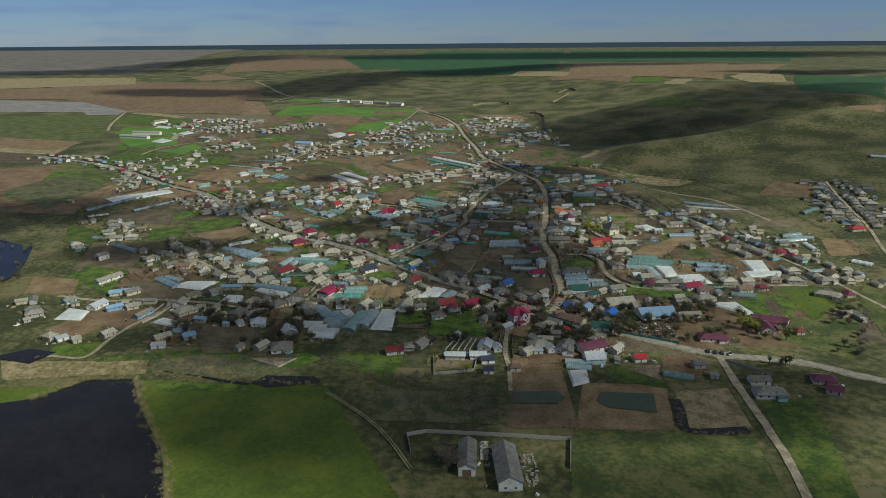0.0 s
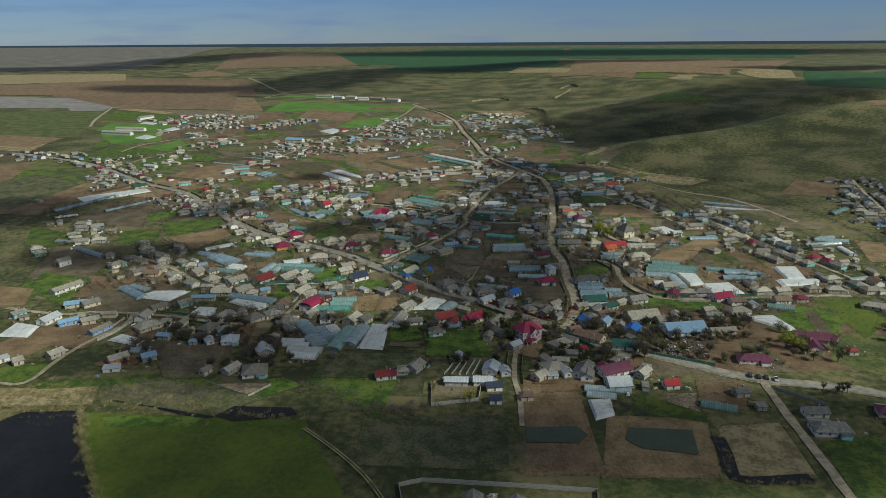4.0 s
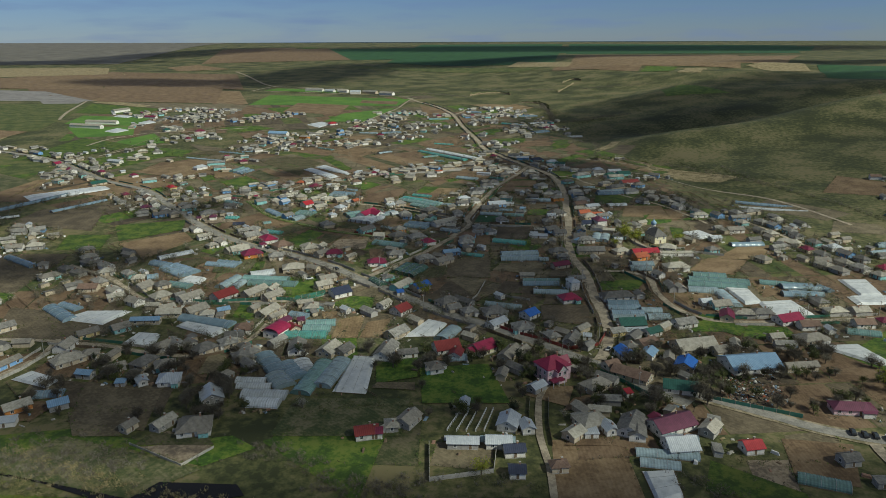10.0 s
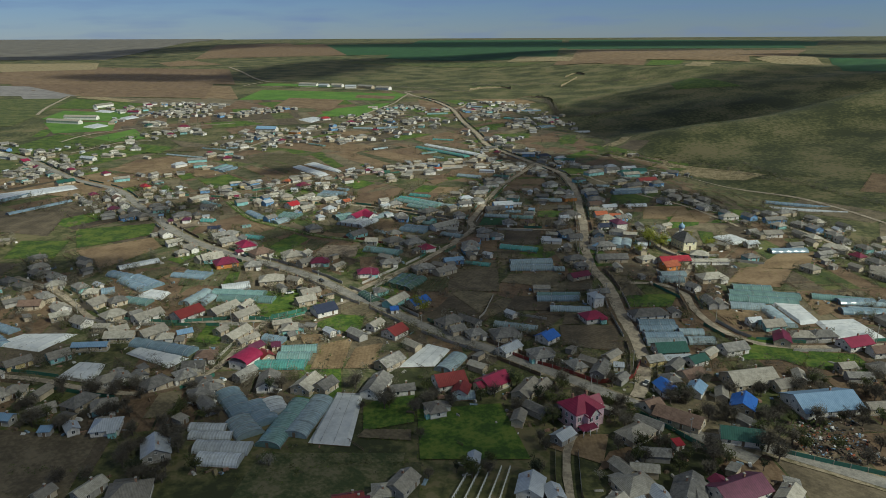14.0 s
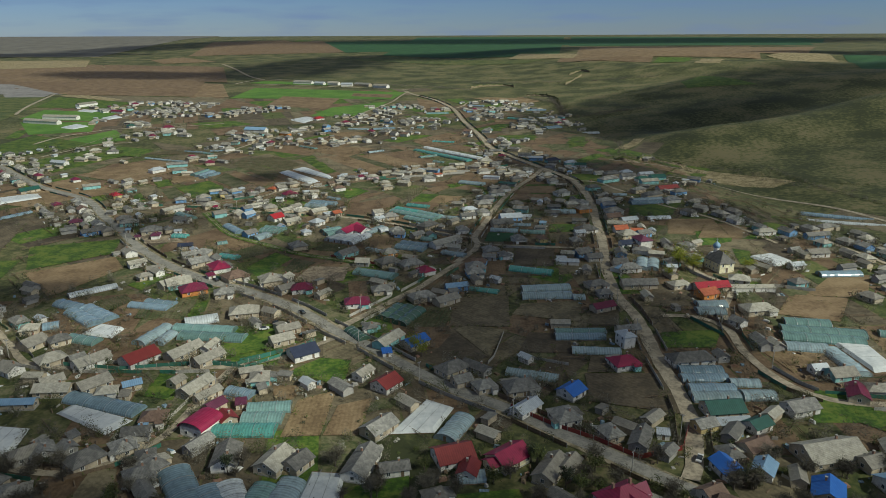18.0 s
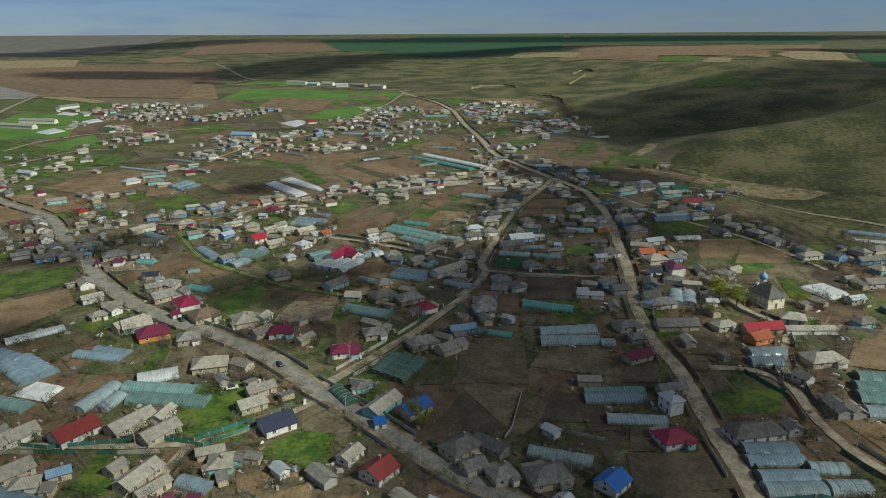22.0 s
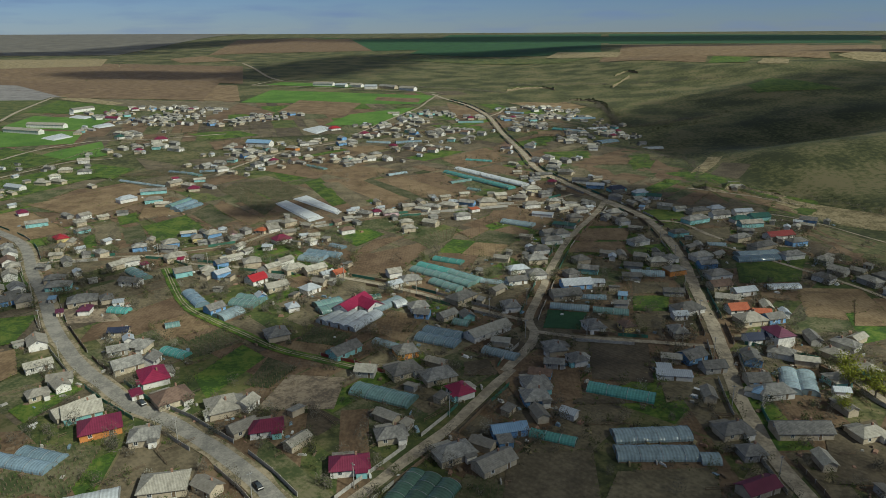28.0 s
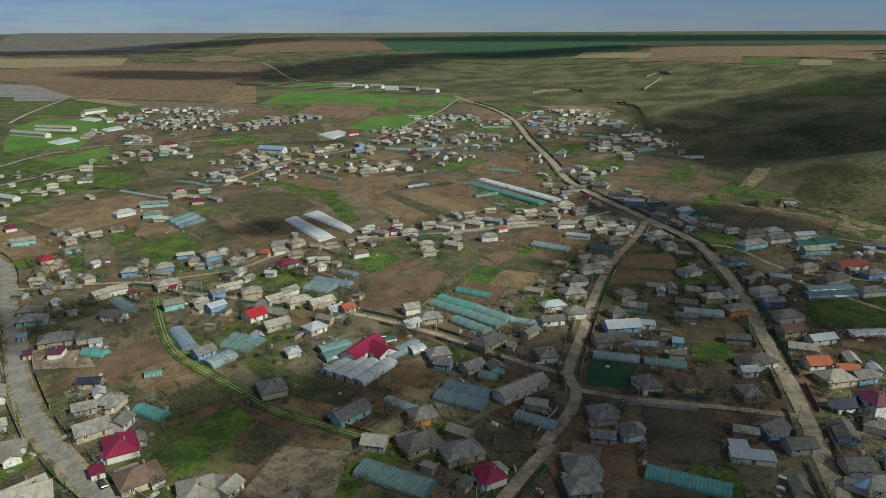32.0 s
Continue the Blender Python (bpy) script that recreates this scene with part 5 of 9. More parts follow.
plot("soilb", [(-593.2, 921.9), (-525.4, 951.3), (-486.7, 815.1), (-502.1, 771.8)])
plot("lawn", [(-498.7, 766.2), (-483.2, 808.9), (-413.2, 858.0), (-439.3, 730.3)])
plot("soilb", [(-452.5, 690.1), (-437.7, 725.3), (-389.7, 806.0), (-373.2, 681.3)])
plot("lawn", [(-485.5, 918.1), (-482.4, 1089.4), (-378.5, 1020.3), (-418.2, 955.6)])
plot("soilb", [(-226.2, 604.7), (-188.8, 632.0), (-175.3, 611.8), (-194.3, 570.0)])
plot("lawn", [(-162.6, 585.8), (-153.4, 605.3), (-144.5, 601.0), (-152.5, 578.2)])
plot("vine", [(-141.8, 543.4), (-145.2, 566.8), (-119.9, 566.2), (-118.1, 538.7)])
plot("soilb", [(-137.7, 522.9), (-134.0, 539.1), (-123.6, 550.8), (-113.6, 539.8)])
plot("lawn", [(-90.1, 502.4), (-90.2, 521.8), (-77.3, 525.7), (-61.5, 516.1)])
plot("lawn", [(-62.5, 488.9), (-50.2, 501.6), (-38.0, 499.1), (-38.6, 478.8)])
plot("lawn", [(-109.9, 472.5), (-109.9, 489.9), (-100.2, 485.6), (-98.0, 469.1)])
plot("soilb", [(-54.9, 445.2), (-53.4, 468.5), (-40.7, 475.5), (-42.1, 445.8)])
plot("soilb", [(-41.3, 445.8), (-38.7, 464.7), (-27.0, 469.7), (-30.0, 445.6)])
plot("soilb", [(-62.6, 471.5), (-65.0, 479.4), (-50.5, 479.1), (-56.2, 468.2)])
plot("soild", [(-20.4, 488.8), (-7.1, 500.6), (3.3, 524.9), (16.6, 500.1)])
plot("soild", [(4.1, 527.0), (9.5, 532.4), (26.9, 526.5), (17.1, 501.0)])
plot("soild", [(28.9, 504.4), (36.0, 524.2), (53.0, 521.1), (50.7, 503.9)])
plot("soil", [(30.5, 543.5), (36.6, 556.5), (65.6, 559.1), (60.5, 534.6)])
plot("soild", [(1.6, 531.5), (5.0, 564.6), (31.3, 567.3), (28.4, 529.8)])
plot("vine", [(-16.8, 530.8), (-7.4, 554.3), (4.1, 550.9), (-0.1, 530.4)])
plot("soild", [(49.7, 465.7), (52.3, 486.4), (82.9, 485.8), (79.5, 456.6)])
plot("soild", [(53.5, 487.2), (57.8, 501.5), (65.4, 501.3), (61.7, 487.0)])
plot("lawn", [(88.1, 507.8), (93.0, 522.9), (119.7, 524.9), (110.2, 507.3)])
plot("soild", [(96.1, 551.9), (106.5, 579.1), (126.5, 586.2), (116.5, 551.4)])
plot("lawn", [(121.1, 450.1), (129.9, 469.3), (143.9, 470.9), (136.3, 449.8)])
plot("soilb", [(151.8, 541.3), (168.0, 563.3), (188.7, 549.7), (174.3, 537.8)])
plot("soilb", [(128.2, 502.2), (131.5, 506.9), (153.7, 501.7), (131.7, 484.7)])
plot("lawn", [(163.9, 610.1), (170.3, 638.2), (178.7, 633.0), (169.0, 601.3)])
plot("soilb", [(175.9, 563.2), (200.7, 588.3), (224.6, 591.7), (204.7, 559.7)])
plot("soilb", [(158.3, 659.7), (173.6, 689.0), (198.9, 682.1), (185.2, 659.0)])
plot("vine", [(-173.2, 559.5), (-158.2, 572.6), (-150.7, 564.3), (-159.4, 546.8)])
plot("soilg", [(-198.9, 550.7), (-190.6, 563.2), (-178.6, 550.2), (-186.9, 538.6)])
plot("soilb", [(1.6, 625.2), (36.7, 633.8), (33.1, 598.1), (12.4, 590.6)])
plot("soild", [(61.9, 530.1), (68.2, 547.5), (80.8, 547.2), (76.2, 529.8)])
plot("soilg", [(-28.8, 459.5), (-25.9, 467.9), (-14.6, 471.3), (-19.9, 462.6)])
plot("lawn", [(-248.2, 651.5), (-199.0, 666.2), (-193.0, 637.9), (-227.1, 608.9)])
plot("lawn", [(-9.6, 383.0), (-11.2, 413.5), (19.0, 417.2), (25.4, 382.4)])
plot("lawn", [(-29.1, 399.7), (-30.8, 418.2), (-12.5, 424.6), (-12.0, 405.2)])
plot("soild", [(-30.7, 395.9), (-28.8, 400.8), (-12.9, 400.5), (-12.7, 393.7)])
plot("soilg", [(-64.8, 360.2), (-60.6, 387.5), (-14.4, 386.6), (-16.8, 359.3)])
plot("soild", [(-149.4, 382.4), (-162.3, 404.2), (-112.7, 397.5), (-110.2, 378.4)])
plot("soil", [(-136.7, 361.0), (-147.0, 378.4), (-122.9, 378.0), (-119.5, 360.7)])
plot("soilg", [(-111.7, 355.1), (-108.8, 363.3), (-86.9, 360.1), (-83.2, 354.6)])
plot("soild", [(-107.1, 409.1), (-107.9, 428.9), (-100.0, 428.7), (-95.2, 411.0)])
plot("soilb", [(-193.2, 456.3), (-200.1, 468.0), (-185.6, 464.7), (-179.6, 445.3)])
plot("lawn", [(125.6, 460.9), (133.6, 473.0), (150.2, 454.5), (142.5, 443.7)])
plot("lawn", [(143.0, 443.7), (152.1, 457.4), (169.8, 454.1), (169.5, 432.8)])
plot("soilb", [(151.8, 541.2), (171.7, 564.8), (195.0, 559.2), (175.7, 531.7)])
plot("soilb", [(31.2, 389.2), (41.2, 396.4), (53.2, 396.1), (47.5, 379.3)])
plot("soilb", [(45.0, 376.1), (50.9, 386.0), (59.5, 389.4), (55.0, 379.1)])
plot("soilb", [(41.6, 352.4), (44.3, 356.6), (59.3, 355.8), (58.2, 352.1)])
plot("soilb", [(-228.2, 402.2), (-232.7, 422.3), (-183.5, 432.6), (-192.6, 394.1)])
plot("soilb", [(-246.1, 394.9), (-237.2, 412.5), (-208.9, 408.1), (-219.2, 380.3)])
plot("soil", [(-214.9, 448.7), (-207.6, 481.9), (-161.9, 470.5), (-170.3, 443.3)])
plot("soild", [(-143.4, 371.1), (-150.8, 399.4), (-117.4, 398.9), (-111.9, 364.2)])
plot("soilb", [(-179.6, 407.6), (-178.3, 428.2), (-161.0, 436.7), (-156.9, 407.2)])
plot("soilb", [(-177.5, 374.9), (-174.6, 385.2), (-152.9, 388.4), (-158.2, 371.3)])
plot("lawn", [(-224.7, 359.5), (-226.5, 372.3), (-197.2, 378.6), (-200.0, 356.1)])
plot("straw", [(-208.9, 333.5), (-217.4, 347.5), (-164.5, 352.6), (-159.4, 335.5)])
plot("soilg", [(-156.5, 341.0), (-139.8, 361.4), (-83.1, 340.0), (-100.1, 324.3)])
plot("straw", [(-181.5, 319.8), (-177.0, 328.3), (-171.0, 331.9), (-169.7, 316.7)])
plot("scrubgrey", [(-1696.7, 2744.1), (-3225.1, 5268.4), (-1414.4, 5115.6), (-1157.8, 2749.2)])
plot("straw", [(-1362.3, 2190.3), (-1590.8, 2568.6), (-1106.6, 2575.0), (-996.3, 2311.8)])
plot("soilb", [(-1180.9, 1890.6), (-1351.1, 2171.8), (-979.6, 2272.0), (-796.8, 1836.6)])
plot("greyv", [(-999.4, 1591.3), (-1163.1, 1861.2), (-905.5, 1789.6), (-692.2, 1572.9)])
plot("soilb", [(-678.6, 1561.6), (-975.9, 2271.7), (-597.4, 2187.4), (-434.0, 1526.5)])
plot("crop", [(-183.0, 2742.5), (-80.8, 4211.9), (712.3, 4238.6), (362.5, 2360.6)])
plot("crop", [(519.9, 3053.3), (750.3, 4229.1), (1853.6, 3859.9), (1440.2, 2988.9)])
plot("soilb", [(359.3, 2117.4), (520.2, 2820.0), (1088.5, 2748.2), (707.5, 1811.1)])
plot("soilb", [(-780.3, 2794.8), (-888.4, 3607.9), (-541.2, 3749.0), (-332.3, 2921.5)])
plot("straw", [(215.2, 2371.9), (270.4, 2542.9), (406.8, 2296.0), (370.3, 2184.1)])
plot("soilb", [(-700.4, 1098.5), (-765.9, 1206.4), (-591.7, 1149.8), (-596.7, 1063.1)])
plot("soilg", [(-510.8, 786.2), (-485.2, 874.1), (-399.3, 812.4), (-412.1, 700.5)])
plot("soilb", [(-359.6, 767.6), (-318.0, 848.1), (-252.7, 792.8), (-301.0, 747.0)])
plot("lawn", [(-401.5, 915.2), (-367.1, 988.0), (-315.5, 951.8), (-346.9, 869.5)])
plot("soilb", [(-321.6, 858.3), (-277.2, 926.3), (-230.6, 890.5), (-261.9, 823.6)])
road("asphalt", 6.2, [(95.9, 380.3), (83.1, 394.4), (76.1, 407.4), (60.7, 422.2), (51.5, 431.2), (34.5, 447.2), (19.3, 461.9), (2.2, 475.2), (-16.7, 494.3), (-32.7, 512.6), (-48.8, 528.0), (-63.2, 545.7), (-83.0, 564.0), (-106.8, 581.6), (-120.0, 588.5), (-135.5, 601.5), (-152.5, 616.0), (-167.5, 632.0), (-187.0, 655.5), (-207.0, 684.0), (-233.0, 718.0), (-272.0, 770.5), (-333.7, 818.8), (-429.2, 916.8), (-494.8, 963.8), (-590.9, 1016.8)])
road("asphalt", 6.2, [(227.1, 321.2), (213.1, 329.7), (200.4, 340.3), (183.9, 346.7), (158.1, 353.3), (137.8, 361.5), (120.8, 374.1), (99.8, 388.4), (83.1, 394.4)])
road("dirt", 5.5, [(69.5, 420.3), (76.5, 436.4), (82.4, 461.5), (83.9, 497.9), (86.1, 530.1), (86.7, 542.1), (84.7, 568.1), (88.5, 605.7), (96.7, 648.3), (103.4, 695.7), (112.1, 757.9), (112.4, 819.4), (103.1, 852.6), (88.1, 890.5), (62.5, 957.5), (53.7, 996.5), (49.7, 1054.0), (42.0, 1123.6), (34.5, 1190.8), (28.9, 1271.7), (21.1, 1344.0), (-3.8, 1448.1), (-38.4, 1531.2), (-63.9, 1611.3)])
road("dirt", 4.0, [(-47.4, 530.4), (-40.0, 539.7), (-26.9, 558.6), (-13.5, 577.2), (-2.6, 596.7), (9.8, 618.1), (7.1, 617.1), (18.0, 637.2), (21.7, 652.4), (20.0, 663.9), (29.7, 699.5), (39.7, 736.9), (55.4, 784.6), (78.9, 835.7), (92.2, 870.3)])
road("dirt", 3.0, [(20.1, 652.3), (36.6, 647.3), (55.2, 644.5), (73.2, 641.8), (93.0, 638.3)])
road("dirt", 3.0, [(19.8, 662.6), (-1.6, 675.0), (-29.2, 693.9), (-54.9, 708.0), (-82.3, 719.1), (-125.0, 729.2), (-154.7, 734.9), (-177.3, 747.3), (-210.2, 743.5), (-242.2, 734.4)])
road("track", 5.0, [(-166.5, 727.2), (-139.0, 680.6), (-119.8, 662.2), (-99.0, 646.2), (-82.9, 633.8), (-65.6, 626.0), (-45.6, 617.4), (-27.4, 611.5), (-7.0, 599.7)])
road("dirt", 3.0, [(-44.1, 522.7), (-64.4, 504.1), (-79.8, 495.7), (-98.6, 493.8), (-130.0, 494.5), (-162.7, 497.5), (-182.1, 515.9), (-203.9, 536.7), (-236.3, 558.6)])
road("dirt", 3.0, [(-83.9, 492.9), (-89.3, 462.8), (-93.7, 443.7), (-103.7, 433.2), (-116.2, 426.7), (-141.9, 432.5), (-161.3, 439.2), (-205.8, 446.6), (-230.4, 443.6), (-268.9, 454.1)])
road("dirt", 2.5, [(-185.8, 446.3), (-184.8, 428.0), (-191.0, 410.4), (-195.3, 400.7), (-199.3, 380.2), (-202.3, 356.3), (-221.2, 358.5), (-246.8, 361.5)])
road("dirt", 3.5, [(98.7, 540.7), (114.6, 538.1), (122.5, 525.7), (120.4, 503.1), (123.3, 480.4), (134.5, 465.1), (154.3, 461.0), (198.4, 463.0), (235.3, 465.5), (256.8, 465.1)])
road("dirt", 3.0, [(120.8, 509.3), (128.4, 543.8), (139.3, 563.3), (144.5, 580.2), (137.7, 592.1), (131.7, 619.0), (123.2, 634.5), (102.8, 646.8)])
road("dirt", 4.0, [(151.6, 351.5), (148.8, 325.0), (146.8, 297.2), (145.0, 273.5), (142.6, 250.7), (136.4, 217.9)])
road("dirt", 2.5, [(42.4, 397.0), (37.3, 386.0), (33.7, 359.2), (34.2, 340.2), (32.7, 314.6)])
road("track", 2.5, [(-14.5, 248.8), (-27.4, 275.3), (-41.4, 294.7), (-59.6, 314.3)])
road("dirt", 3.0, [(-178.0, 748.9), (-161.3, 757.7), (-141.4, 768.7), (-124.7, 795.3), (-96.0, 811.8), (-65.1, 829.5), (-31.5, 840.2), (3.6, 856.3), (39.9, 864.2), (73.3, 892.8)])
road("track", 2.5, [(-396.4, 949.9), (-389.2, 1014.7), (-380.2, 1095.5), (-344.6, 1144.7), (-323.3, 1200.2), (-291.4, 1221.1)])
road("dirt", 2.5, [(140.4, 769.7), (161.1, 739.5), (184.2, 703.3), (195.9, 668.8), (201.6, 646.5)])
road("dirt", 3.0, [(92.2, 870.3), (111.1, 826.1), (130.5, 816.5), (147.2, 780.1), (187.2, 765.8)])
road("dirt", 3.0, [(308.3, 639.7), (285.9, 745.8), (225.0, 822.3), (151.6, 854.9)])
road("dirt", 3.0, [(431.2, 775.9), (406.6, 685.9), (387.9, 618.8), (361.8, 551.8), (347.9, 508.6)])
road("dirt", 3.0, [(221.9, 676.9), (239.2, 630.1), (250.4, 578.8), (269.7, 517.1), (276.7, 487.9), (281.0, 458.0), (285.5, 426.2), (291.7, 391.0)])
road("dirt", 3.5, [(-217.3, 955.7), (-209.0, 1003.1), (-179.7, 1076.6), (-156.1, 1102.5), (-136.9, 1130.2), (-125.1, 1200.8), (-99.4, 1316.7), (-75.3, 1412.8), (-65.5, 1498.4), (-53.0, 1598.7)])
road("dirt", 5, [(-427.3, 1776.6), (-415.4, 1836.2), (-392.8, 1886.1), (-314.7, 1857.3), (-214.7, 1816.2)])
road("dirt", 5, [(-427.3, 1776.6), (-337.0, 1750.5), (-219.9, 1702.6), (-90.0, 1647.1), (-45.8, 1617.0)])
road("dirt", 3.5, [(27.1, 1325.8), (41.6, 1360.2), (51.9, 1403.7), (88.6, 1451.6)])
road("dirt", 4, [(-446.3, 1021.8), (-443.3, 1071.5), (-423.9, 1110.8), (-404.0, 1132.1), (-346.0, 1142.7), (-320.2, 1157.8), (-281.6, 1177.3)])
road("dirt", 3.5, [(-397.9, 946.6), (-387.8, 978.4), (-372.8, 1016.3), (-341.9, 1029.9)])
road("dirt", 5, [(-613.8, 1281.7), (-633.5, 1330.8), (-659.0, 1404.6), (-707.8, 1572.5)])
road("dirt", 7, [(-628.9, 2386.4), (-546.9, 2212.1), (-445.5, 1970.0), (-389.5, 1873.0)])
road("dirt", 3, [(163.7, 911.3), (193.6, 895.1), (221.8, 891.1), (248.4, 885.7)])
house_row([(-492.8, 1401.4), (-468.9, 1414.1), (-446.1, 1420.4), (-394.8, 1374.2)])
house_row([(-392.5, 1368.0), (-374.7, 1386.3), (-345.8, 1385.8)])
house_row([(-532.6, 1364.4), (-494.6, 1328.6), (-464.4, 1306.0)])
house_row([(-422.4, 1333.1), (-386.1, 1310.2), (-353.7, 1288.5)])
house_row([(-436.5, 1294.9), (-393.3, 1263.6), (-345.9, 1234.3)])
house_row([(-313.9, 1243.3), (-298.2, 1272.3), (-283.0, 1308.7), (-267.5, 1336.3), (-232.2, 1307.9)])
house_row([(-472.6, 1240.5), (-432.3, 1230.7)])
house_row([(-456.2, 1183.0), (-436.9, 1187.0)])
house_row([(-408.1, 1166.4), (-381.6, 1158.3), (-355.9, 1154.2)])
house_row([(-360.2, 1071.1), (-338.9, 1058.8), (-318.2, 1044.0)])
house_row([(-340.1, 1086.9), (-313.3, 1093.3)])
house_row([(-314.6, 1096.7), (-295.4, 1090.0)])
house_row([(-363.5, 1019.0), (-352.8, 1024.4)])
house_row([(-249.6, 1070.7), (-222.0, 1064.4), (-210.1, 1083.1)])
house_row([(-220.5, 1040.9), (-201.0, 1070.5), (-172.4, 1095.9), (-140.6, 1116.1)])
house_row([(-226.3, 1008.3), (-198.7, 1003.1), (-178.7, 1026.8)])
house_row([(-162.0, 1102.5), (-140.0, 1112.6), (-118.6, 1130.1)])
house_row([(-124.1, 1218.2), (-92.7, 1245.3), (-64.2, 1294.7)])
house_row([(-100.4, 1327.9), (-62.9, 1338.6), (-28.8, 1361.5)])
house_row([(-94.3, 1192.0), (-60.4, 1175.3), (-26.3, 1147.8)])
house_row([(-122.7, 1160.0), (-95.7, 1144.6)])
house_row([(-122.2, 1008.2), (-99.1, 1029.4), (-74.0, 1046.2)])
house_row([(-78.7, 1095.4), (-48.6, 1079.2), (-24.4, 1063.7)])
house_row([(-170.8, 1016.1), (-161.9, 1035.1), (-149.0, 1043.5)])
house_row([(49.8, 1366.1), (86.1, 1377.8), (131.0, 1417.7), (171.1, 1412.0)])
house_row([(45.4, 1287.9), (86.2, 1297.8), (125.8, 1320.7), (175.2, 1344.1)])
house_row([(44.4, 1212.0), (79.0, 1224.9), (108.3, 1243.0)])
house_row([(98.9, 1169.9), (138.4, 1179.4), (188.4, 1224.5)])
house_row([(40.3, 1143.6), (59.3, 1150.9), (78.7, 1147.0)])
house_row([(98.6, 1121.6), (124.7, 1128.5)])
house_row([(162.1, 1155.1), (191.1, 1171.3)])
house_row([(39.8, 1088.3), (69.9, 1075.6)])
house_row([(120.2, 1081.6), (137.6, 1078.5)])
house_row([(-35.4, 1199.9), (-2.5, 1182.9), (29.0, 1166.6)])
house_row([(13.1, 1304.2), (-31.1, 1294.2)])
house_row([(-21.2, 1136.7), (9.2, 1129.2)])
house_row([(-233.2, 983.3), (-244.5, 960.1)])
house_row([(64.1, 1021.0), (78.0, 1007.9), (91.0, 993.0)])
house_row([(176.9, 1275.1), (193.0, 1252.1)])
house_row([(-508.5, 918.9), (-466.4, 917.5), (-401.1, 896.4)])
house_row([(-470.6, 859.9), (-412.0, 825.2), (-357.3, 808.0)])
house_row([(-404.8, 768.9), (-366.3, 754.2)])
house_row([(-336.0, 628.7), (-313.7, 637.9), (-285.4, 647.2)])
house_row([(-310.3, 566.7), (-288.7, 582.6), (-262.4, 590.6), (-233.5, 607.6)])
house_row([(-273.5, 432.8), (-256.1, 442.7), (-237.9, 453.0)])
house_row([(-363.5, 913.8), (-305.9, 875.1), (-250.9, 832.8)])
villa(45.3, 404.9)
film_sheet([(64.7, 336.9), (75.5, 337.4), (74.1, 323.0), (64.6, 318.8)])
film_sheet([(172.1, 433.3), (194.0, 434.9), (197.2, 412.4), (190.0, 412.6)])
film_sheet([(232.6, 523.0), (249.7, 522.7), (244.2, 495.9), (230.3, 494.4)])
film_sheet([(222.5, 495.4), (253.2, 495.8), (245.5, 482.8), (221.5, 483.2)])
film_sheet([(159.8, 513.4), (174.2, 512.2), (172.6, 486.6), (162.1, 484.3)])
house(8.9, 253.6, 87, 21.7, 7.8, "slate", "white", "barn")
house(24.8, 246.8, 92, 27.9, 10.7, "slate", "white", "barn")
house(23.1, 347.6, 5, 7.5, 5.7, "navy", "white", "gable")
house(37.1, 338.1, 6, 6.1, 4.9, "brown", "tan", "hip")
house(-27.8, 359.5, 4, 9.0, 4.9, "maroon", "white", "gable")
house(69.7, 361.9, 77, 17.1, 6.6, "slate", "white", "gable")
house(106.1, 348.5, 9, 7.0, 6.6, "red", "white", "gable")
house(135.8, 340.5, 9, 6.7, 5.7, "slate", "grey", "gable")
house(139.5, 328.0, 179, 4.5, 4.1, "slate", "grey", "shed")
house(156.1, 374.0, 173, 16.6, 7.4, "plum", "pink", "hip")
house(99.3, 364.4, 73, 9.0, 4.9, "slate", "grey", "shed")
house(93.8, 347.2, 80, 5.8, 3.3, "slate", "grey", "shed")
house(160.3, 322.2, 179, 10.6, 6.6, "slate", "white", "gable")
house(159.7, 308.6, 174, 15.9, 9.8, "slate", "white", "hip")
house(193.4, 322.0, 166, 12.0, 7.4, "plum", "pink", "hip")
house(192.9, 310.8, 152, 7.8, 6.6, "plum", "pink", "gable")
house(22.8, 335.4, 179, 5.5, 5.7, "navy", "white", "gable")
house(259.2, 442.9, 151, 17.2, 7.4, "light", "tan", "hip")
house(-204.7, 540.7, 32, 9.6, 6.6, "light", "tan", "hip")
house(-181.4, 498.5, 35, 8.0, 5.7, "light", "tan", "gable")
house(203.8, 557.1, 115, 9.5, 7.4, "light", "tan", "hip")
house(-223.1, 676.9, 40, 12.6, 6.6, "slate", "blue", "gable")
greenhouse(121.5, 329.3, 158, 15.4, 6.3, "mint")
greenhouse(83.3, 355.1, 167, 13.1, 6.3, "clear")
greenhouse(76.0, 346.0, 171, 21.4, 5.2, "clear")
greenhouse(71.8, 340.3, 168, 13.3, 5.2, "clear")
greenhouse(18.2, 356.4, 176, 12.8, 4.2, "clear")
greenhouse(5.5, 357.2, 176, 13.1, 3.2, "white")
greenhouse(203.2, 446.3, 162, 14.8, 6.3, "mint")
greenhouse(206.5, 507.8, 169, 21.7, 5.0, "clear")
greenhouse(202.2, 499.0, 167, 18.1, 6.3, "clear")
greenhouse(197.3, 514.4, 162, 26.9, 6.3, "mint")
greenhouse(305.9, 591.3, 17, 17.1, 6.3, "clear")
greenhouse(-351.2, 723.2, 67, 71.1, 6.3, "blue")
greenhouse(-304.8, 712.2, 59, 49.2, 5.0, "blue")
greenhouse(-345.3, 675.4, 36, 18.9, 4.2, "white")
greenhouse(278.1, 715.7, 151, 48.9, 6.3, "blue")
greenhouse(275.2, 696.3, 160, 52.0, 5.2, "white")
house(270.3, 537.9, 17, 9.9, 7.4, "crimson", "tan", "hip")
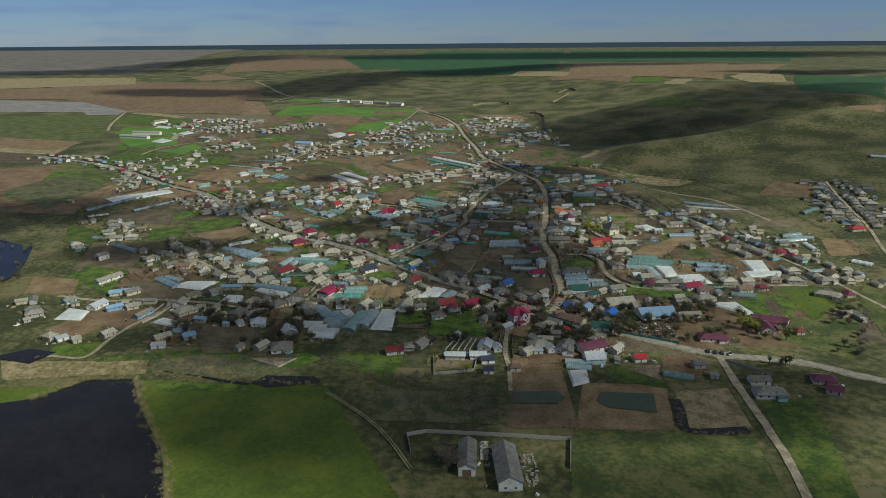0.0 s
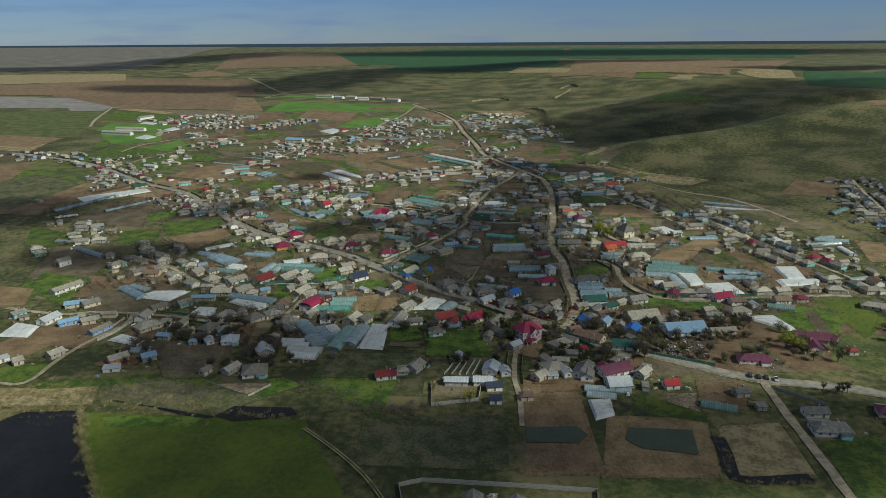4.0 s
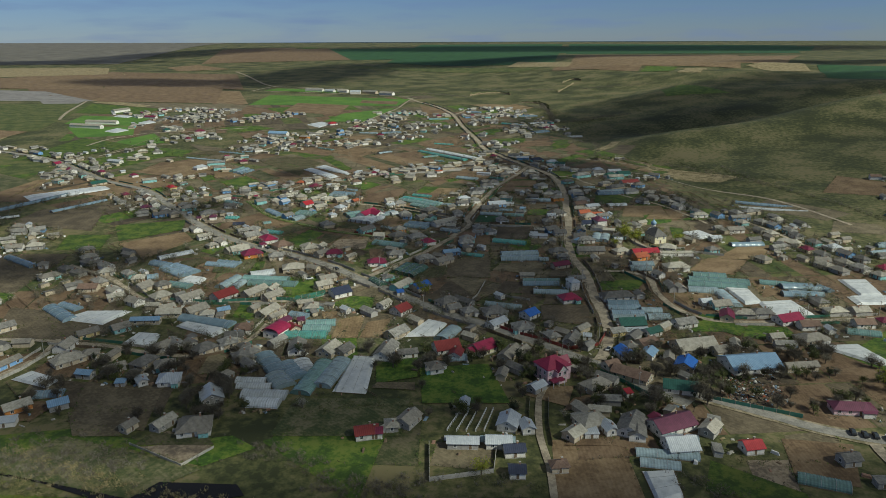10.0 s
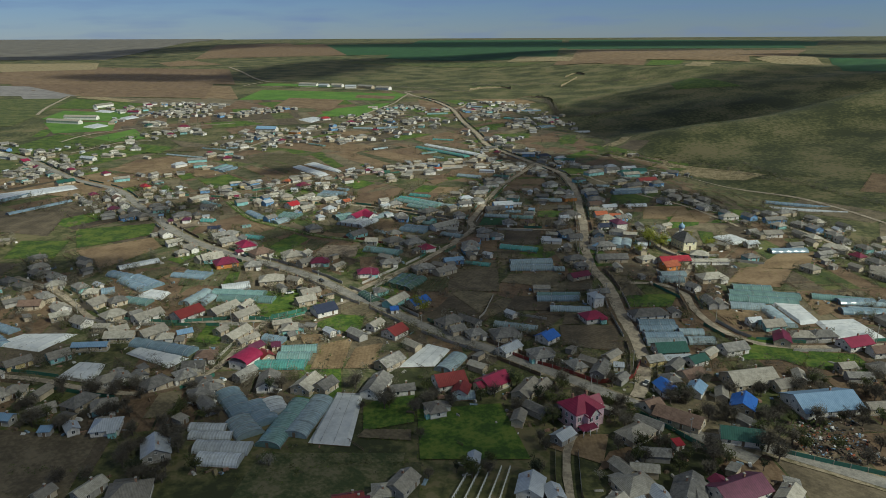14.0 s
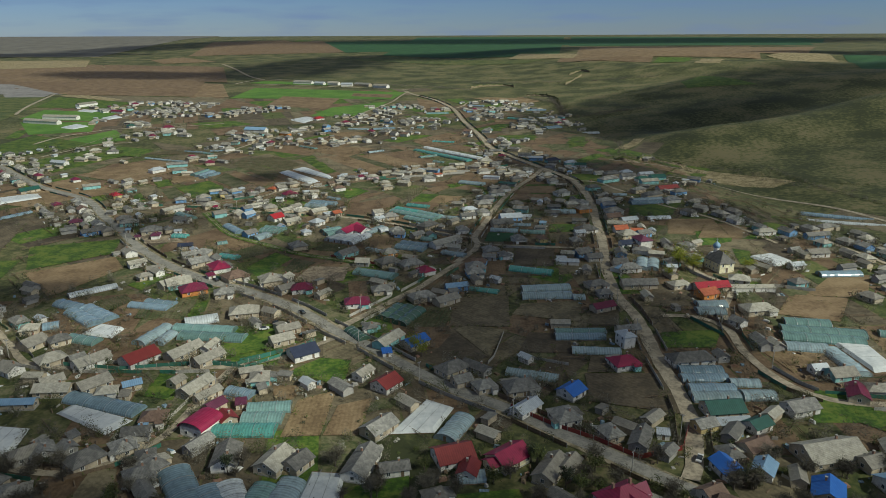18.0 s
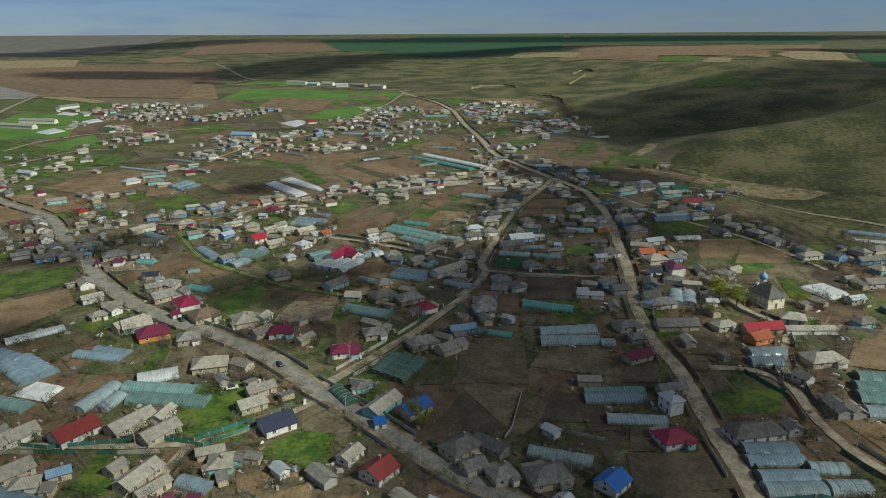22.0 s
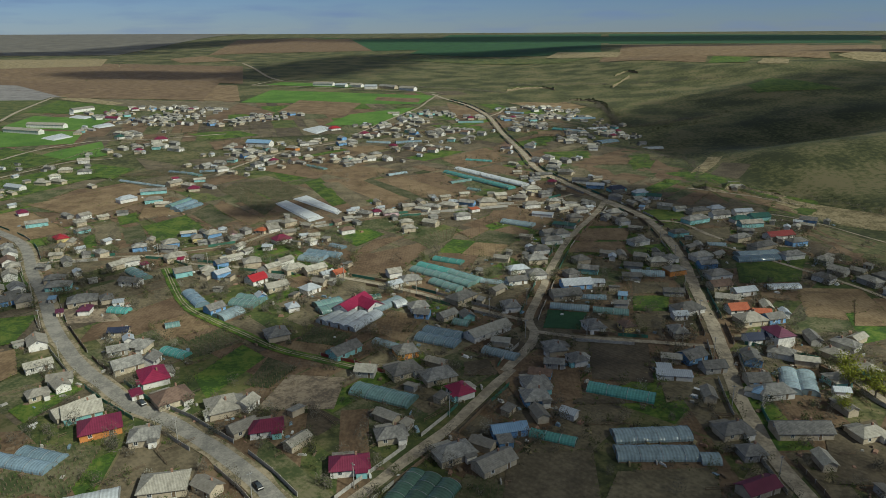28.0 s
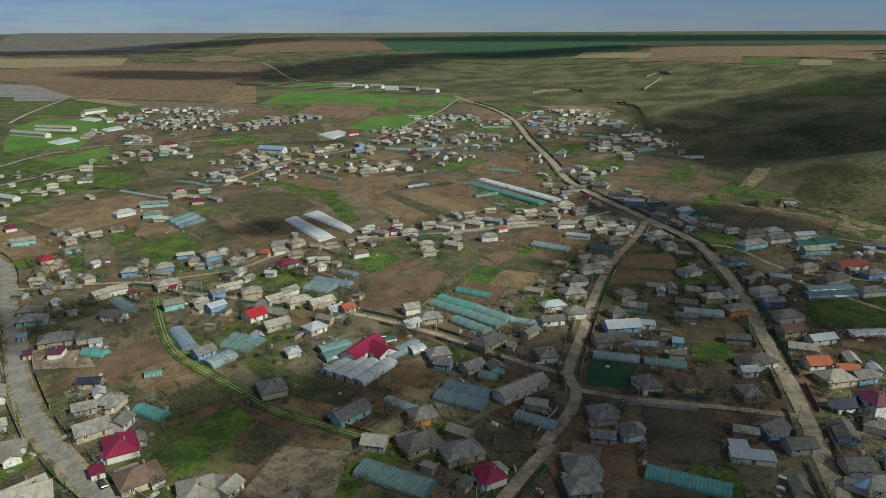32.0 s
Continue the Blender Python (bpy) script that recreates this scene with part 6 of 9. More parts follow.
house(369.8, 604.2, 12, 14.6, 7.4, "red", "tan", "hip")
house(261.4, 580.5, 21, 9.3, 7.4, "zinc", "white", "hip")
house(273.4, 471.2, 9, 13.4, 7.4, "light", "tan", "hip")
house(299.7, 493.4, 158, 7.4, 7.4, "light", "tan", "hip")
house(237.8, 592.6, 141, 14.8, 7.4, "light", "tan", "hip")
house(239.8, 552.6, 159, 9.5, 6.6, "light", "white", "gable")
house(-0.4, 259.7, 179, 6.0, 2.5, "slate", "grey", "shed")
house(-247.7, 485.5, 63, 22.0, 6.6, "light", "white", "gable")
house(-276.5, 536.8, 60, 9.8, 6.6, "light", "white", "barn")
house(-235.5, 532.9, 53, 11.8, 6.6, "light", "white", "hip")
house(-250.6, 554.4, 27, 6.2, 6.6, "light", "tan", "hip")
house(-243.7, 699.7, 29, 8.3, 6.6, "plum", "tan", "hip")
house(-327.0, 794.3, 56, 16.1, 7.4, "green", "tan", "gable")
house(-417.4, 893.9, 64, 7.6, 7.4, "crimson", "tan", "gable")
house(-228.9, 569.3, 42, 10.0, 7.4, "light", "tan", "hip")
house(-202.4, 513.1, 5, 10.7, 7.4, "brown", "tan", "gable")
greenhouse(307.3, 584.0, 166, 24.8, 6.3, "clear")
greenhouse(295.3, 574.0, 14, 31.2, 6.3, "clear")
greenhouse(303.8, 555.1, 89, 19.1, 6.3, "white")
greenhouse(322.5, 512.4, 134, 13.8, 7.4, "white")
greenhouse(361.2, 672.0, 39, 30.3, 6.3, "mint")
greenhouse(532.3, 852.6, 161, 16.9, 10.5, "clear")
greenhouse(278.2, 495.5, 14, 15.0, 5.2, "clear")
greenhouse(-270.7, 564.9, 144, 34.2, 6.3, "blue")
greenhouse(-306.6, 595.6, 162, 12.4, 5.2, "blue")
water("water", [(-203.5, 309.9), (-194.3, 321.1), (-186.5, 329.2), (-163.6, 330.0), (-140.4, 289.1), (-124.7, 266.6), (-116.9, 249.8), (-107.1, 225.0), (-97.7, 197.9), (-211.7, 198.8), (-282.6, 282.9)])
water("water", [(-255.8, 357.1), (-228.4, 348.5), (-221.5, 363.2), (-238.9, 368.1)])
water("water", [(-393.8, 593.8), (-350.1, 567.8), (-332.1, 525.5), (-322.1, 489.7), (-336.7, 460.6), (-405.2, 524.2)])
water("pond_water", [(34.0, 313.7), (55.5, 314.4), (59.0, 307.8), (54.1, 301.6), (32.8, 302.3)])
water("pond_water", [(77.4, 313.1), (103.4, 310.8), (99.7, 292.7), (78.7, 297.5), (73.5, 304.2)])
water("water", [(-100.6, 324.8), (-94.4, 333.1), (-68.6, 331.4), (-64.8, 325.6), (-80.9, 321.5), (-91.8, 320.4)])
ditch(5.5, [(112.0, 305.7), (110.6, 293.0), (108.1, 278.0), (120.8, 276.2), (136.2, 276.8)])
ditch(4, [(-153.5, 340.7), (-132.5, 334.9), (-113.3, 327.2), (-100.9, 324.8)])
hedge("reed", 4, 2.2, 10, [(-207.1, 307.5), (-194.6, 321.7), (-187.4, 330.9), (-163.3, 332.3)])
hedge("reed", 3.5, 2.4, 10, [(-162.7, 331.7), (-145.0, 298.2), (-128.8, 272.4), (-116.1, 249.8), (-106.7, 225.0)])
hedge("reed", 9, 1.2, 5, [(-218.9, 335.3), (-203.7, 338.0), (-187.9, 345.5), (-165.6, 340.4)])
hedge("leaf_olive", 5, 2.6, 6, [(-179.8, 340.6), (-163.1, 347.6), (-146.2, 334.3), (-123.7, 325.6)])
hedge("reed", 4, 1.5, 6, [(-158.9, 351.3), (-140.0, 347.3), (-100.1, 328.1), (-60.7, 321.1)])
hedge("twig", 8, 1.6, 5, [(-71.8, 351.4), (-53.9, 348.0), (-26.5, 327.2), (-7.5, 326.9)])
hedge("twig", 3, 1.8, 5, [(-58.7, 309.2), (-42.2, 300.8), (-24.9, 273.3), (-12.5, 252.2)])
hedge("reed", 3, 1.2, 6, [(114.3, 312.2), (109.8, 290.8), (106.7, 275.5), (121.8, 273.0), (136.6, 272.8)])
hedge("leaf_olive", 3, 2.5, 5, [(28.2, 332.1), (26.8, 305.7), (26.1, 278.8)])
hedge("twig", 4, 2.6, 5, [(-40.1, 327.3), (-4.8, 332.5), (25.2, 329.3)])
hedge("twig", 5, 2.4, 4, [(295.4, 871.0), (309.6, 775.8), (330.1, 719.4), (340.4, 665.7), (346.0, 593.7), (338.7, 529.8), (304.3, 465.6)])
hedge("leaf_olive", 5, 2.8, 4, [(293.0, 859.0), (314.5, 755.6), (335.5, 679.2), (343.9, 599.0), (336.4, 529.9)])
hedge("twig", 8, 3, 3, [(157.7, 1011.1), (209.9, 1070.9), (181.3, 934.5), (208.6, 913.2), (232.0, 897.1), (245.2, 874.3)])
hedge("leaf_olive", 9, 2.5, 3, [(143.4, 942.8), (174.7, 915.7), (207.0, 900.4), (239.5, 882.5)])
hedge("leaf_dark", 6, 4, 4, [(191.4, 1463.1), (191.7, 1384.6), (194.2, 1327.3)])
hedge("twig", 10, 3, 3, [(214.5, 1245.0), (246.5, 1269.0), (279.8, 1272.2)])
hedge("leaf_olive", 3, 2, 5, [(-155.1, 708.1), (-133.5, 673.3), (-112.5, 654.6), (-92.2, 638.1), (-73.7, 628.3)])
hedge("leaf_dark", 3, 3, 5, [(165.2, 343.2), (172.5, 340.7), (176.5, 343.1)])
hedge("twig", 4, 3.2, 4, [(73.5, 618.6), (74.7, 667.3), (73.8, 711.5)])
hedge("leaf_olive", 4, 3, 4, [(135.6, 628.0), (130.2, 605.0), (127.6, 585.1)])
cliff_band([(188.8, 902.3), (204.9, 918.4), (223.7, 911.9), (241.3, 901.0)])
masonry_wall(1.8, "concrete", [(-15.1, 260.7), (-17.3, 274.0), (-8.9, 276.8), (25.6, 273.2), (54.8, 269.7), (50.9, 248.2)])
masonry_wall(1.6, "concrete", [(-6.5, 353.7), (-6.2, 332.5), (15.2, 336.9), (17.7, 353.3)])
masonry_wall(1.0, "concrete", [(-113.5, 355.4), (-90.5, 342.0), (-82.6, 353.0)])
masonry_wall(1.7, "fence_green", [(104.4, 385.0), (118.5, 377.6), (135.2, 369.6)])
masonry_wall(1.7, "fence_red", [(21.4, 461.9), (34.8, 449.3), (45.8, 441.7), (57.3, 431.1), (72.4, 435.7), (78.7, 448.4)])
masonry_wall(1.6, "fence_green", [(-150.5, 497.2), (-126.9, 492.8), (-94.9, 497.7), (-82.2, 495.7), (-67.5, 507.2)])
masonry_wall(1.5, "concrete", [(169.7, 330.3), (152.6, 347.1)])
masonry_wall(1.5, "concrete", [(151.4, 584.7), (163.3, 583.6)])
masonry_wall(1.6, "concrete", [(-31.5, 840.2), (-7.2, 846.0), (25.0, 857.2)])
masonry_wall(1.5, "fence_red", [(-64.1, 627.8), (-50.0, 621.9), (-38.2, 614.8), (-30.9, 612.2)])
masonry_wall(1.5, "fence_green", [(105.0, 641.4), (128.2, 628.1)])
post_row([(6.1, 377.9), (0.1, 363.0)])
post_row([(9.1, 377.8), (3.6, 362.6)])
post_row([(12.3, 377.8), (7.1, 362.5)])
post_row([(15.6, 377.8), (10.6, 362.5)])
post_row([(18.3, 377.7), (13.7, 362.4)])
scrap_heap([(107.5, 382.5), (135.8, 377.3), (141.3, 405.2), (120.7, 406.7)])
hedge("twig", 16, 1.6, 5, [(-166.2, 351.4), (-140.0, 347.3), (-109.3, 340.9)])
hedge("reed", 14, 1.2, 4, [(-225.4, 346.0), (-208.8, 347.0), (-189.2, 348.0)])
hedge("leaf_olive", 8, 2.2, 4, [(-185.3, 334.8), (-170.7, 339.3), (-155.3, 342.7)])
hedge("twig", 14, 1.6, 4, [(-156.8, 346.5), (-132.0, 346.1), (-107.8, 342.2)])
hedge("reed", 12, 1.2, 3, [(-154.3, 338.6), (-128.9, 335.5), (-104.6, 329.3)])
hedge("leaf_olive", 5, 2.6, 5, [(172.2, 343.1), (178.4, 330.1), (183.6, 324.5)])
hedge("twig", 9, 2.2, 4, [(74.6, 339.6), (79.3, 329.3), (92.3, 322.8)])
hedge("leaf_olive", 6, 2.4, 4, [(73.7, 350.7), (97.5, 346.6), (108.9, 339.2)])
hedge("twig", 5, 3, 5, [(208.4, 389.1), (223.2, 381.3), (231.4, 373.9)])
hedge("leaf_olive", 5, 3, 5, [(167.1, 397.6), (170.3, 382.1), (164.4, 361.1)])
hedge("twig", 5, 2.6, 5, [(-45.1, 331.1), (-29.2, 327.6), (-6.2, 330.5)])
hedge("leaf_olive", 6, 2.0, 4, [(-65.8, 373.5), (-39.5, 382.3), (-16.1, 382.0)])
masonry_wall(1.2, "concrete", [(24.8, 523.0), (18.9, 500.8), (15.9, 494.9)])
masonry_wall(1.2, "concrete", [(28.0, 501.5), (37.2, 497.6), (47.4, 493.0)])
masonry_wall(1.4, "fence_green", [(-93.8, 497.3), (-78.6, 493.1), (-66.9, 502.8), (-55.2, 517.8)])
masonry_wall(1.6, "concrete", [(144.1, 574.1), (168.8, 574.9), (183.7, 568.5)])
hedge("leaf_olive", 5, 3, 5, [(129.2, 624.7), (133.4, 607.6), (152.2, 633.1)])
hedge("leaf_olive", 3, 1.2, 5, [(172.1, 632.5), (177.4, 614.7), (174.3, 591.0)])
hedge("twig", 6, 2.6, 4, [(-65.3, 487.2), (-60.2, 481.7), (-56.1, 479.9)])
hedge("twig", 4, 2.2, 5, [(95.7, 541.8), (92.2, 521.4), (90.2, 503.4), (88.4, 487.5)])
hedge("twig", 7, 3, 3, [(196.0, 915.9), (246.3, 907.6), (275.0, 855.8), (290.4, 810.7), (307.5, 786.0), (328.4, 772.8)])
hedge("leaf_olive", 9, 2.4, 3, [(184.4, 931.7), (245.3, 919.3), (276.5, 870.3), (293.2, 825.3), (339.5, 790.9)])
cliff_band([(167.8, 908.9), (180.5, 898.3), (195.0, 895.3)])
hedge("leaf_olive", 8, 2.5, 2, [(197.3, 1438.4), (200.8, 1380.4), (200.7, 1332.6)])
hedge("leaf_olive", 20, 2.5, 1, [(112.2, 1867.6), (217.4, 1729.2), (321.9, 1509.1), (329.0, 1284.1)])
hedge("leaf_olive", 16, 2, 1, [(347.8, 1180.6), (340.2, 1005.9), (381.3, 968.8), (424.8, 930.5)])
church(149, 603, -75)
car(-66.0, 546.8, 130, "car_dark")
car(-118.6, 590.7, 135, "car_dark")
car(147.7, 358.4, 75, "car_dark")
car(151.1, 356.7, 75, "car_dark")
car(154.5, 355.9, 75, "car_dark")
car(158.3, 354.2, 75, "car_white")
car(-79.3, 529.0, 20, "car_white")
car(-75.0, 535.0, 10, "car_dark")
car(75.5, 430.0, 60, "car_white")
tree(128, 606, "gold", 1.3)
tree(134, 600, "gold", 1.1)
tree(131, 614, "gold", 1.2)
tree(139, 609, "gold", 1.0)
tree(153, 612, "gold", 1.1)
tree(164, 601, "gold", 1.0)
tree(118, 590, "gold", 0.8)
tree(180, 390, "gold", 1.2)
tree(185, 387, "gold", 1.0)
tree(11, 336, "gold", 0.9)
tree(-13, 508, "gold", 0.9)
tree(-10, 502, "gold", 0.8)
house(198.0, 399.6, 162, 17.9, 10, "plum", "pink", "gable")
house(193.3, 388.3, 81, 12.5, 8.5, "plum", "pink", "gable")
house(207.5, 396.7, 141, 5.6, 8, "plum", "pink", "gable")
house(210.7, 382.4, 0, 5.0, 4.0, "darkred", "tan", "hip")
tree(227.0, 364.2, "bare", 0.87)
tree(230.7, 363.0, "bare", 0.60)
tree(243.5, 373.2, "blossom", 0.66)
tree(235.9, 364.2, "bare", 0.74)
tree(241.9, 376.8, "bare", 0.65)
tree(242.7, 368.9, "blossom", 0.80)
tree(220.1, 357.7, "bare", 0.61)
tree(231.9, 355.5, "bare", 0.74)
tree(229.9, 353.9, "bare", 0.84)
tree(186.9, 375.1, "olive", 1.2)
tree(198.5, 373.4, "olive", 1.2)
tree(180.2, 340.5, "dark", 0.8)
tree(182.5, 340.5, "dark", 0.9)
tree(185.4, 341.7, "dark", 0.9)
tree(175.3, 343.8, "dark", 0.7)
tree(1.3, 250.7, "bare", 1.6)
tree(0.2, 256.3, "bare", 1.4)
tree(82.2, 380.5, "bare", 1.2)
tree(101.3, 385.0, "big", 0.9)
block_rows([(32.4, 259.5), (37.5, 259.4), (37.8, 236.4), (31.5, 236.4)], 16, 3)
block_rows([(15.3, 269.4), (18.3, 269.3), (17.4, 255.0), (14.5, 255.1)], 14, 5)

house(-346.3, 921.0, -13, 12.6, 6.0, "light", "tan", "hip")
house(-349.5, 944.2, 38, 9.0, 6.0, "light", "white", "hip")
house(-354.0, 969.1, 22, 11.7, 7.0, "light", "tan", "hip")
house(-336.1, 926.0, -19, 14.0, 6.0, "light", "tan", "hip")
house(-334.2, 963.6, 21, 11.7, 7.0, "slate", "white", "hip")
house(-359.2, 905.9, -22, 19.0, 7.0, "zinc", "white", "gable")
house(-253.5, 868.9, 53, 13.9, 8.0, "zinc", "white", "hip")
house(-232.7, 866.8, 26, 13.2, 7.0, "light", "cyan", "hip")
house(-222.7, 857.5, 17, 9.7, 5.0, "light", "tan", "gable")
house(-244.0, 893.2, 20, 19.6, 6.0, "slate", "cyan", "gable")
house(-239.0, 920.8, 61, 13.2, 6.0, "light", "tan", "gable")
house(-245.3, 938.5, 37, 5.5, 5.0, "crimson", "white", "shed")
house(-216.4, 902.3, 22, 8.7, 7.0, "maroon", "tan", "hip")
house(-224.7, 912.7, -24, 10.5, 6.0, "light", "tan", "hip")
house(-223.8, 934.7, 23, 9.3, 5.0, "light", "cyan", "gable")
house(-207.4, 911.7, -35, 13.1, 5.0, "slate", "grey", "gable")
house(-218.4, 975.0, 35, 10.7, 7.0, "light", "white", "hip")
house(-249.8, 775.0, -45, 9.0, 7.5, "red", "yellow", "hip")
house(-308.1, 831.9, -47, 8.0, 6.9, "maroon", "white", "hip")
house(-282.6, 805.6, 34, 13.7, 6.0, "light", "cyan", "gable")
house(-255.6, 807.9, -42, 7.0, 6.9, "light", "tan", "hip")
house(-261.3, 823.6, 64, 8.5, 6.0, "light", "white", "gable")
house(-245.7, 791.9, 55, 9.4, 5.0, "slate", "cyan", "gable")
house(-248.4, 823.0, 47, 7.4, 5.0, "light", "tan", "gable")
house(-239.8, 833.5, 20, 7.3, 5.0, "slate", "grey", "gable")
house(-219.9, 770.4, 63, 5.0, 4.9, "zinc", "white", "gable")
house(-219.7, 746.8, -62, 6.0, 4.8, "slate", "grey", "hip")
house(-211.3, 747.6, -34, 7.0, 6.2, "slate", "tan", "hip")
house(-235.2, 744.5, 14, 6.9, 5.0, "light", "tan", "gable")
house(-231.6, 725.7, -9, 5.7, 5.0, "slate", "grey", "gable")
house(-194.2, 757.9, 24, 8.0, 7.0, "slate", "blue", "hip")
house(-179.3, 765.5, 34, 9.4, 8.0, "light", "blue", "hip")
house(-176.9, 786.9, 24, 9.5, 5.0, "light", "blue", "gable")
house(-167.4, 775.5, -64, 7.0, 6.4, "light", "yellow", "hip")
house(-161.0, 784.2, 43, 9.4, 8.0, "light", "blue", "hip")
house(-158.2, 794.6, -67, 6.0, 5.3, "zinc", "white", "hip")
house(-148.4, 785.2, -68, 6.0, 5.2, "brown", "pink", "gable")
house(-143.0, 791.8, -38, 6.0, 5.7, "slate", "grey", "hip")
house(-133.1, 791.8, -13, 6.3, 6.0, "rust", "tan", "hip")
house(-126.7, 794.5, 39, 7.6, 6.0, "light", "white", "gable")
house(-116.3, 774.5, 41, 10.7, 9.0, "maroon", "white", "hip")
house(-120.4, 809.3, 47, 10.0, 6.0, "light", "tan", "hip")
house(-107.4, 804.6, -20, 7.0, 5.0, "light", "tan", "gable")
house(-98.4, 782.7, 16, 6.7, 5.0, "light", "tan", "gable")
house(-97.8, 770.5, -46, 6.0, 6.0, "light", "white", "hip")
house(-90.2, 776.5, -28, 4.5, 4.0, "slate", "tan", "shed")
house(-138.1, 762.1, 72, 8.3, 5.0, "light", "white", "gable")
house(-130.7, 753.3, 63, 6.6, 4.0, "light", "white", "gable")
house(-166.6, 741.4, 39, 12.2, 8.0, "light", "tan", "hip")
house(-162.5, 738.0, 12, 3.3, 4.0, "crimson", "white", "shed")
house(-154.5, 741.7, -10, 5.5, 5.0, "slate", "grey", "shed")
house(-135.9, 741.7, 44, 13.9, 5.0, "light", "white", "gable")
house(-138.1, 731.1, 44, 6.8, 6.0, "slate", "blue", "gable")
house(-122.0, 733.3, 23, 9.6, 9.0, "light", "tan", "hip")
house(-108.9, 725.1, 48, 8.8, 6.0, "light", "tan", "gable")
house(-104.7, 735.0, 54, 9.4, 6.0, "light", "white", "gable")
house(-96.9, 723.6, 42, 12.2, 7.0, "light", "tan", "hip")
house(-86.1, 722.5, 43, 12.6, 7.0, "light", "tan", "gable")
house(-79.0, 716.8, 43, 6.2, 5.0, "zinc", "white", "gable")
house(-72.8, 717.1, 43, 6.1, 6.0, "rust", "tan", "gable")
house(-153.6, 717.5, 35, 9.1, 7.0, "light", "cyan", "gable")
house(-141.7, 720.5, 29, 6.7, 6.0, "light", "tan", "hip")
house(-132.8, 715.5, 53, 8.5, 6.0, "zinc", "blue", "gable")
house(-112.5, 707.9, 50, 9.3, 9.0, "red", "white", "gable")
house(-193.3, 726.8, 59, 7.8, 6.0, "light", "tan", "gable")
house(-188.2, 733.5, 39, 9.1, 6.0, "light", "white", "gable")
house(-178.9, 729.5, 41, 3.9, 4.0, "maroon", "white", "shed")
house(-174.4, 704.0, -12, 11.6, 6.0, "slate", "white", "gable")
house(-207.4, 697.5, 16, 12.0, 8.0, "slate", "cyan", "hip")
house(-214.9, 707.1, 19, 9.7, 7.0, "slate", "tan", "hip")
house(-99.8, 698.3, 38, 11.2, 7.0, "light", "tan", "gable")
house(-82.7, 695.7, 49, 8.5, 8.0, "zinc", "white", "hip")
house(8.2, 863.0, 12, 13.8, 9.0, "light", "tan", "hip")
house(18.2, 881.2, 18, 9.2, 6.0, "light", "tan", "gable")
house(32.4, 874.1, -19, 10.5, 8.0, "light", "tan", "hip")
house(-5.8, 859.8, -22, 11.7, 6.0, "slate", "blue", "gable")
house(-19.1, 853.4, -23, 13.7, 7.0, "light", "tan", "hip")
house(-30.2, 848.5, -20, 12.2, 6.0, "slate", "tan", "hip")
house(-14.4, 864.0, -23, 8.7, 5.0, "zinc", "white", "gable")
house(-36.3, 844.5, -22, 10.9, 5.0, "light", "white", "gable")
house(-46.6, 849.1, 17, 9.0, 6.0, "light", "tan", "gable")
house(-57.3, 833.4, 20, 10.5, 7.0, "light", "pink", "hip")
house(-66.9, 836.0, 24, 5.8, 5.0, "maroon", "white", "hip")
house(-74.7, 830.9, -21, 10.6, 6.0, "slate", "tan", "hip")
house(-85.0, 838.9, 26, 5.3, 5.0, "zinc", "white", "hip")
house(-84.2, 820.8, 31, 6.3, 5.0, "light", "grey", "gable")
house(-90.0, 812.2, 45, 5.6, 5.0, "brown", "tan", "gable")
house(-9.3, 826.2, 19, 10.6, 7.0, "slate", "white", "hip")
house(-29.2, 809.5, -31, 10.6, 6.0, "light", "tan", "gable")
house(-45.0, 810.5, 21, 8.7, 6.0, "light", "tan", "hip")
house(-42.5, 797.2, 21, 8.0, 6.0, "light", "tan", "hip")
house(-28.4, 825.6, 31, 6.1, 4.0, "slate", "grey", "shed")
house(-1.1, 844.2, 30, 7.0, 5.0, "rust", "white", "shed")
house(-80.2, 792.6, 31, 9.3, 6.0, "brown", "white", "hip")
house(43.5, 901.5, 14, 12.9, 9.0, "light", "cream", "hip")
house(38.9, 855.2, 13, 11.9, 7.0, "light", "white", "hip")
house(51.6, 885.5, 20, 8.8, 6.0, "slate", "grey", "hip")
house(55.3, 865.0, 17, 9.5, 6.0, "slate", "tan", "hip")
house(66.5, 852.0, 8, 10.4, 5.0, "light", "tan", "gable")
house(44.1, 832.1, -18, 14.8, 5.0, "zinc", "white", "shed")
house(64.0, 823.2, 15, 9.5, 7.0, "light", "tan", "hip")
house(70.9, 841.8, 16, 9.3, 6.0, "light", "white", "hip")
house(55.0, 806.9, -23, 15.0, 6.0, "green", "grey", "shed")
house(42.1, 788.5, 32, 8.5, 6.0, "light", "grey", "gable")
house(50.1, 787.5, 21, 10.2, 8.0, "light", "white", "hip")
house(43.5, 773.8, 17, 12.2, 7.0, "light", "white", "hip")
house(34.5, 756.5, 14, 10.2, 8.0, "slate", "white", "hip")
house(30.6, 740.1, 16, 11.4, 9.0, "slate", "tan", "hip")
house(19.6, 723.8, 21, 11.3, 7.0, "zinc", "white", "hip")
house(28.6, 716.9, 13, 9.4, 9.0, "slate", "white", "hip")
house(17.9, 708.4, 18, 10.5, 6.0, "slate", "white", "gable")
house(-44.1, 717.8, 26, 7.3, 7.0, "light", "white", "gable")
house(-35.0, 708.5, 21, 10.6, 8.0, "slate", "tan", "hip")
house(-42.4, 702.2, 37, 7.4, 5.0, "zinc", "white", "gable")
house(54.8, 739.5, 25, 8.4, 8.0, "light", "tan", "hip")
house(46.5, 718.4, 26, 7.0, 7.0, "slate", "grey", "hip")
house(56.2, 724.2, -17, 10.8, 6.0, "slate", "cyan", "gable")
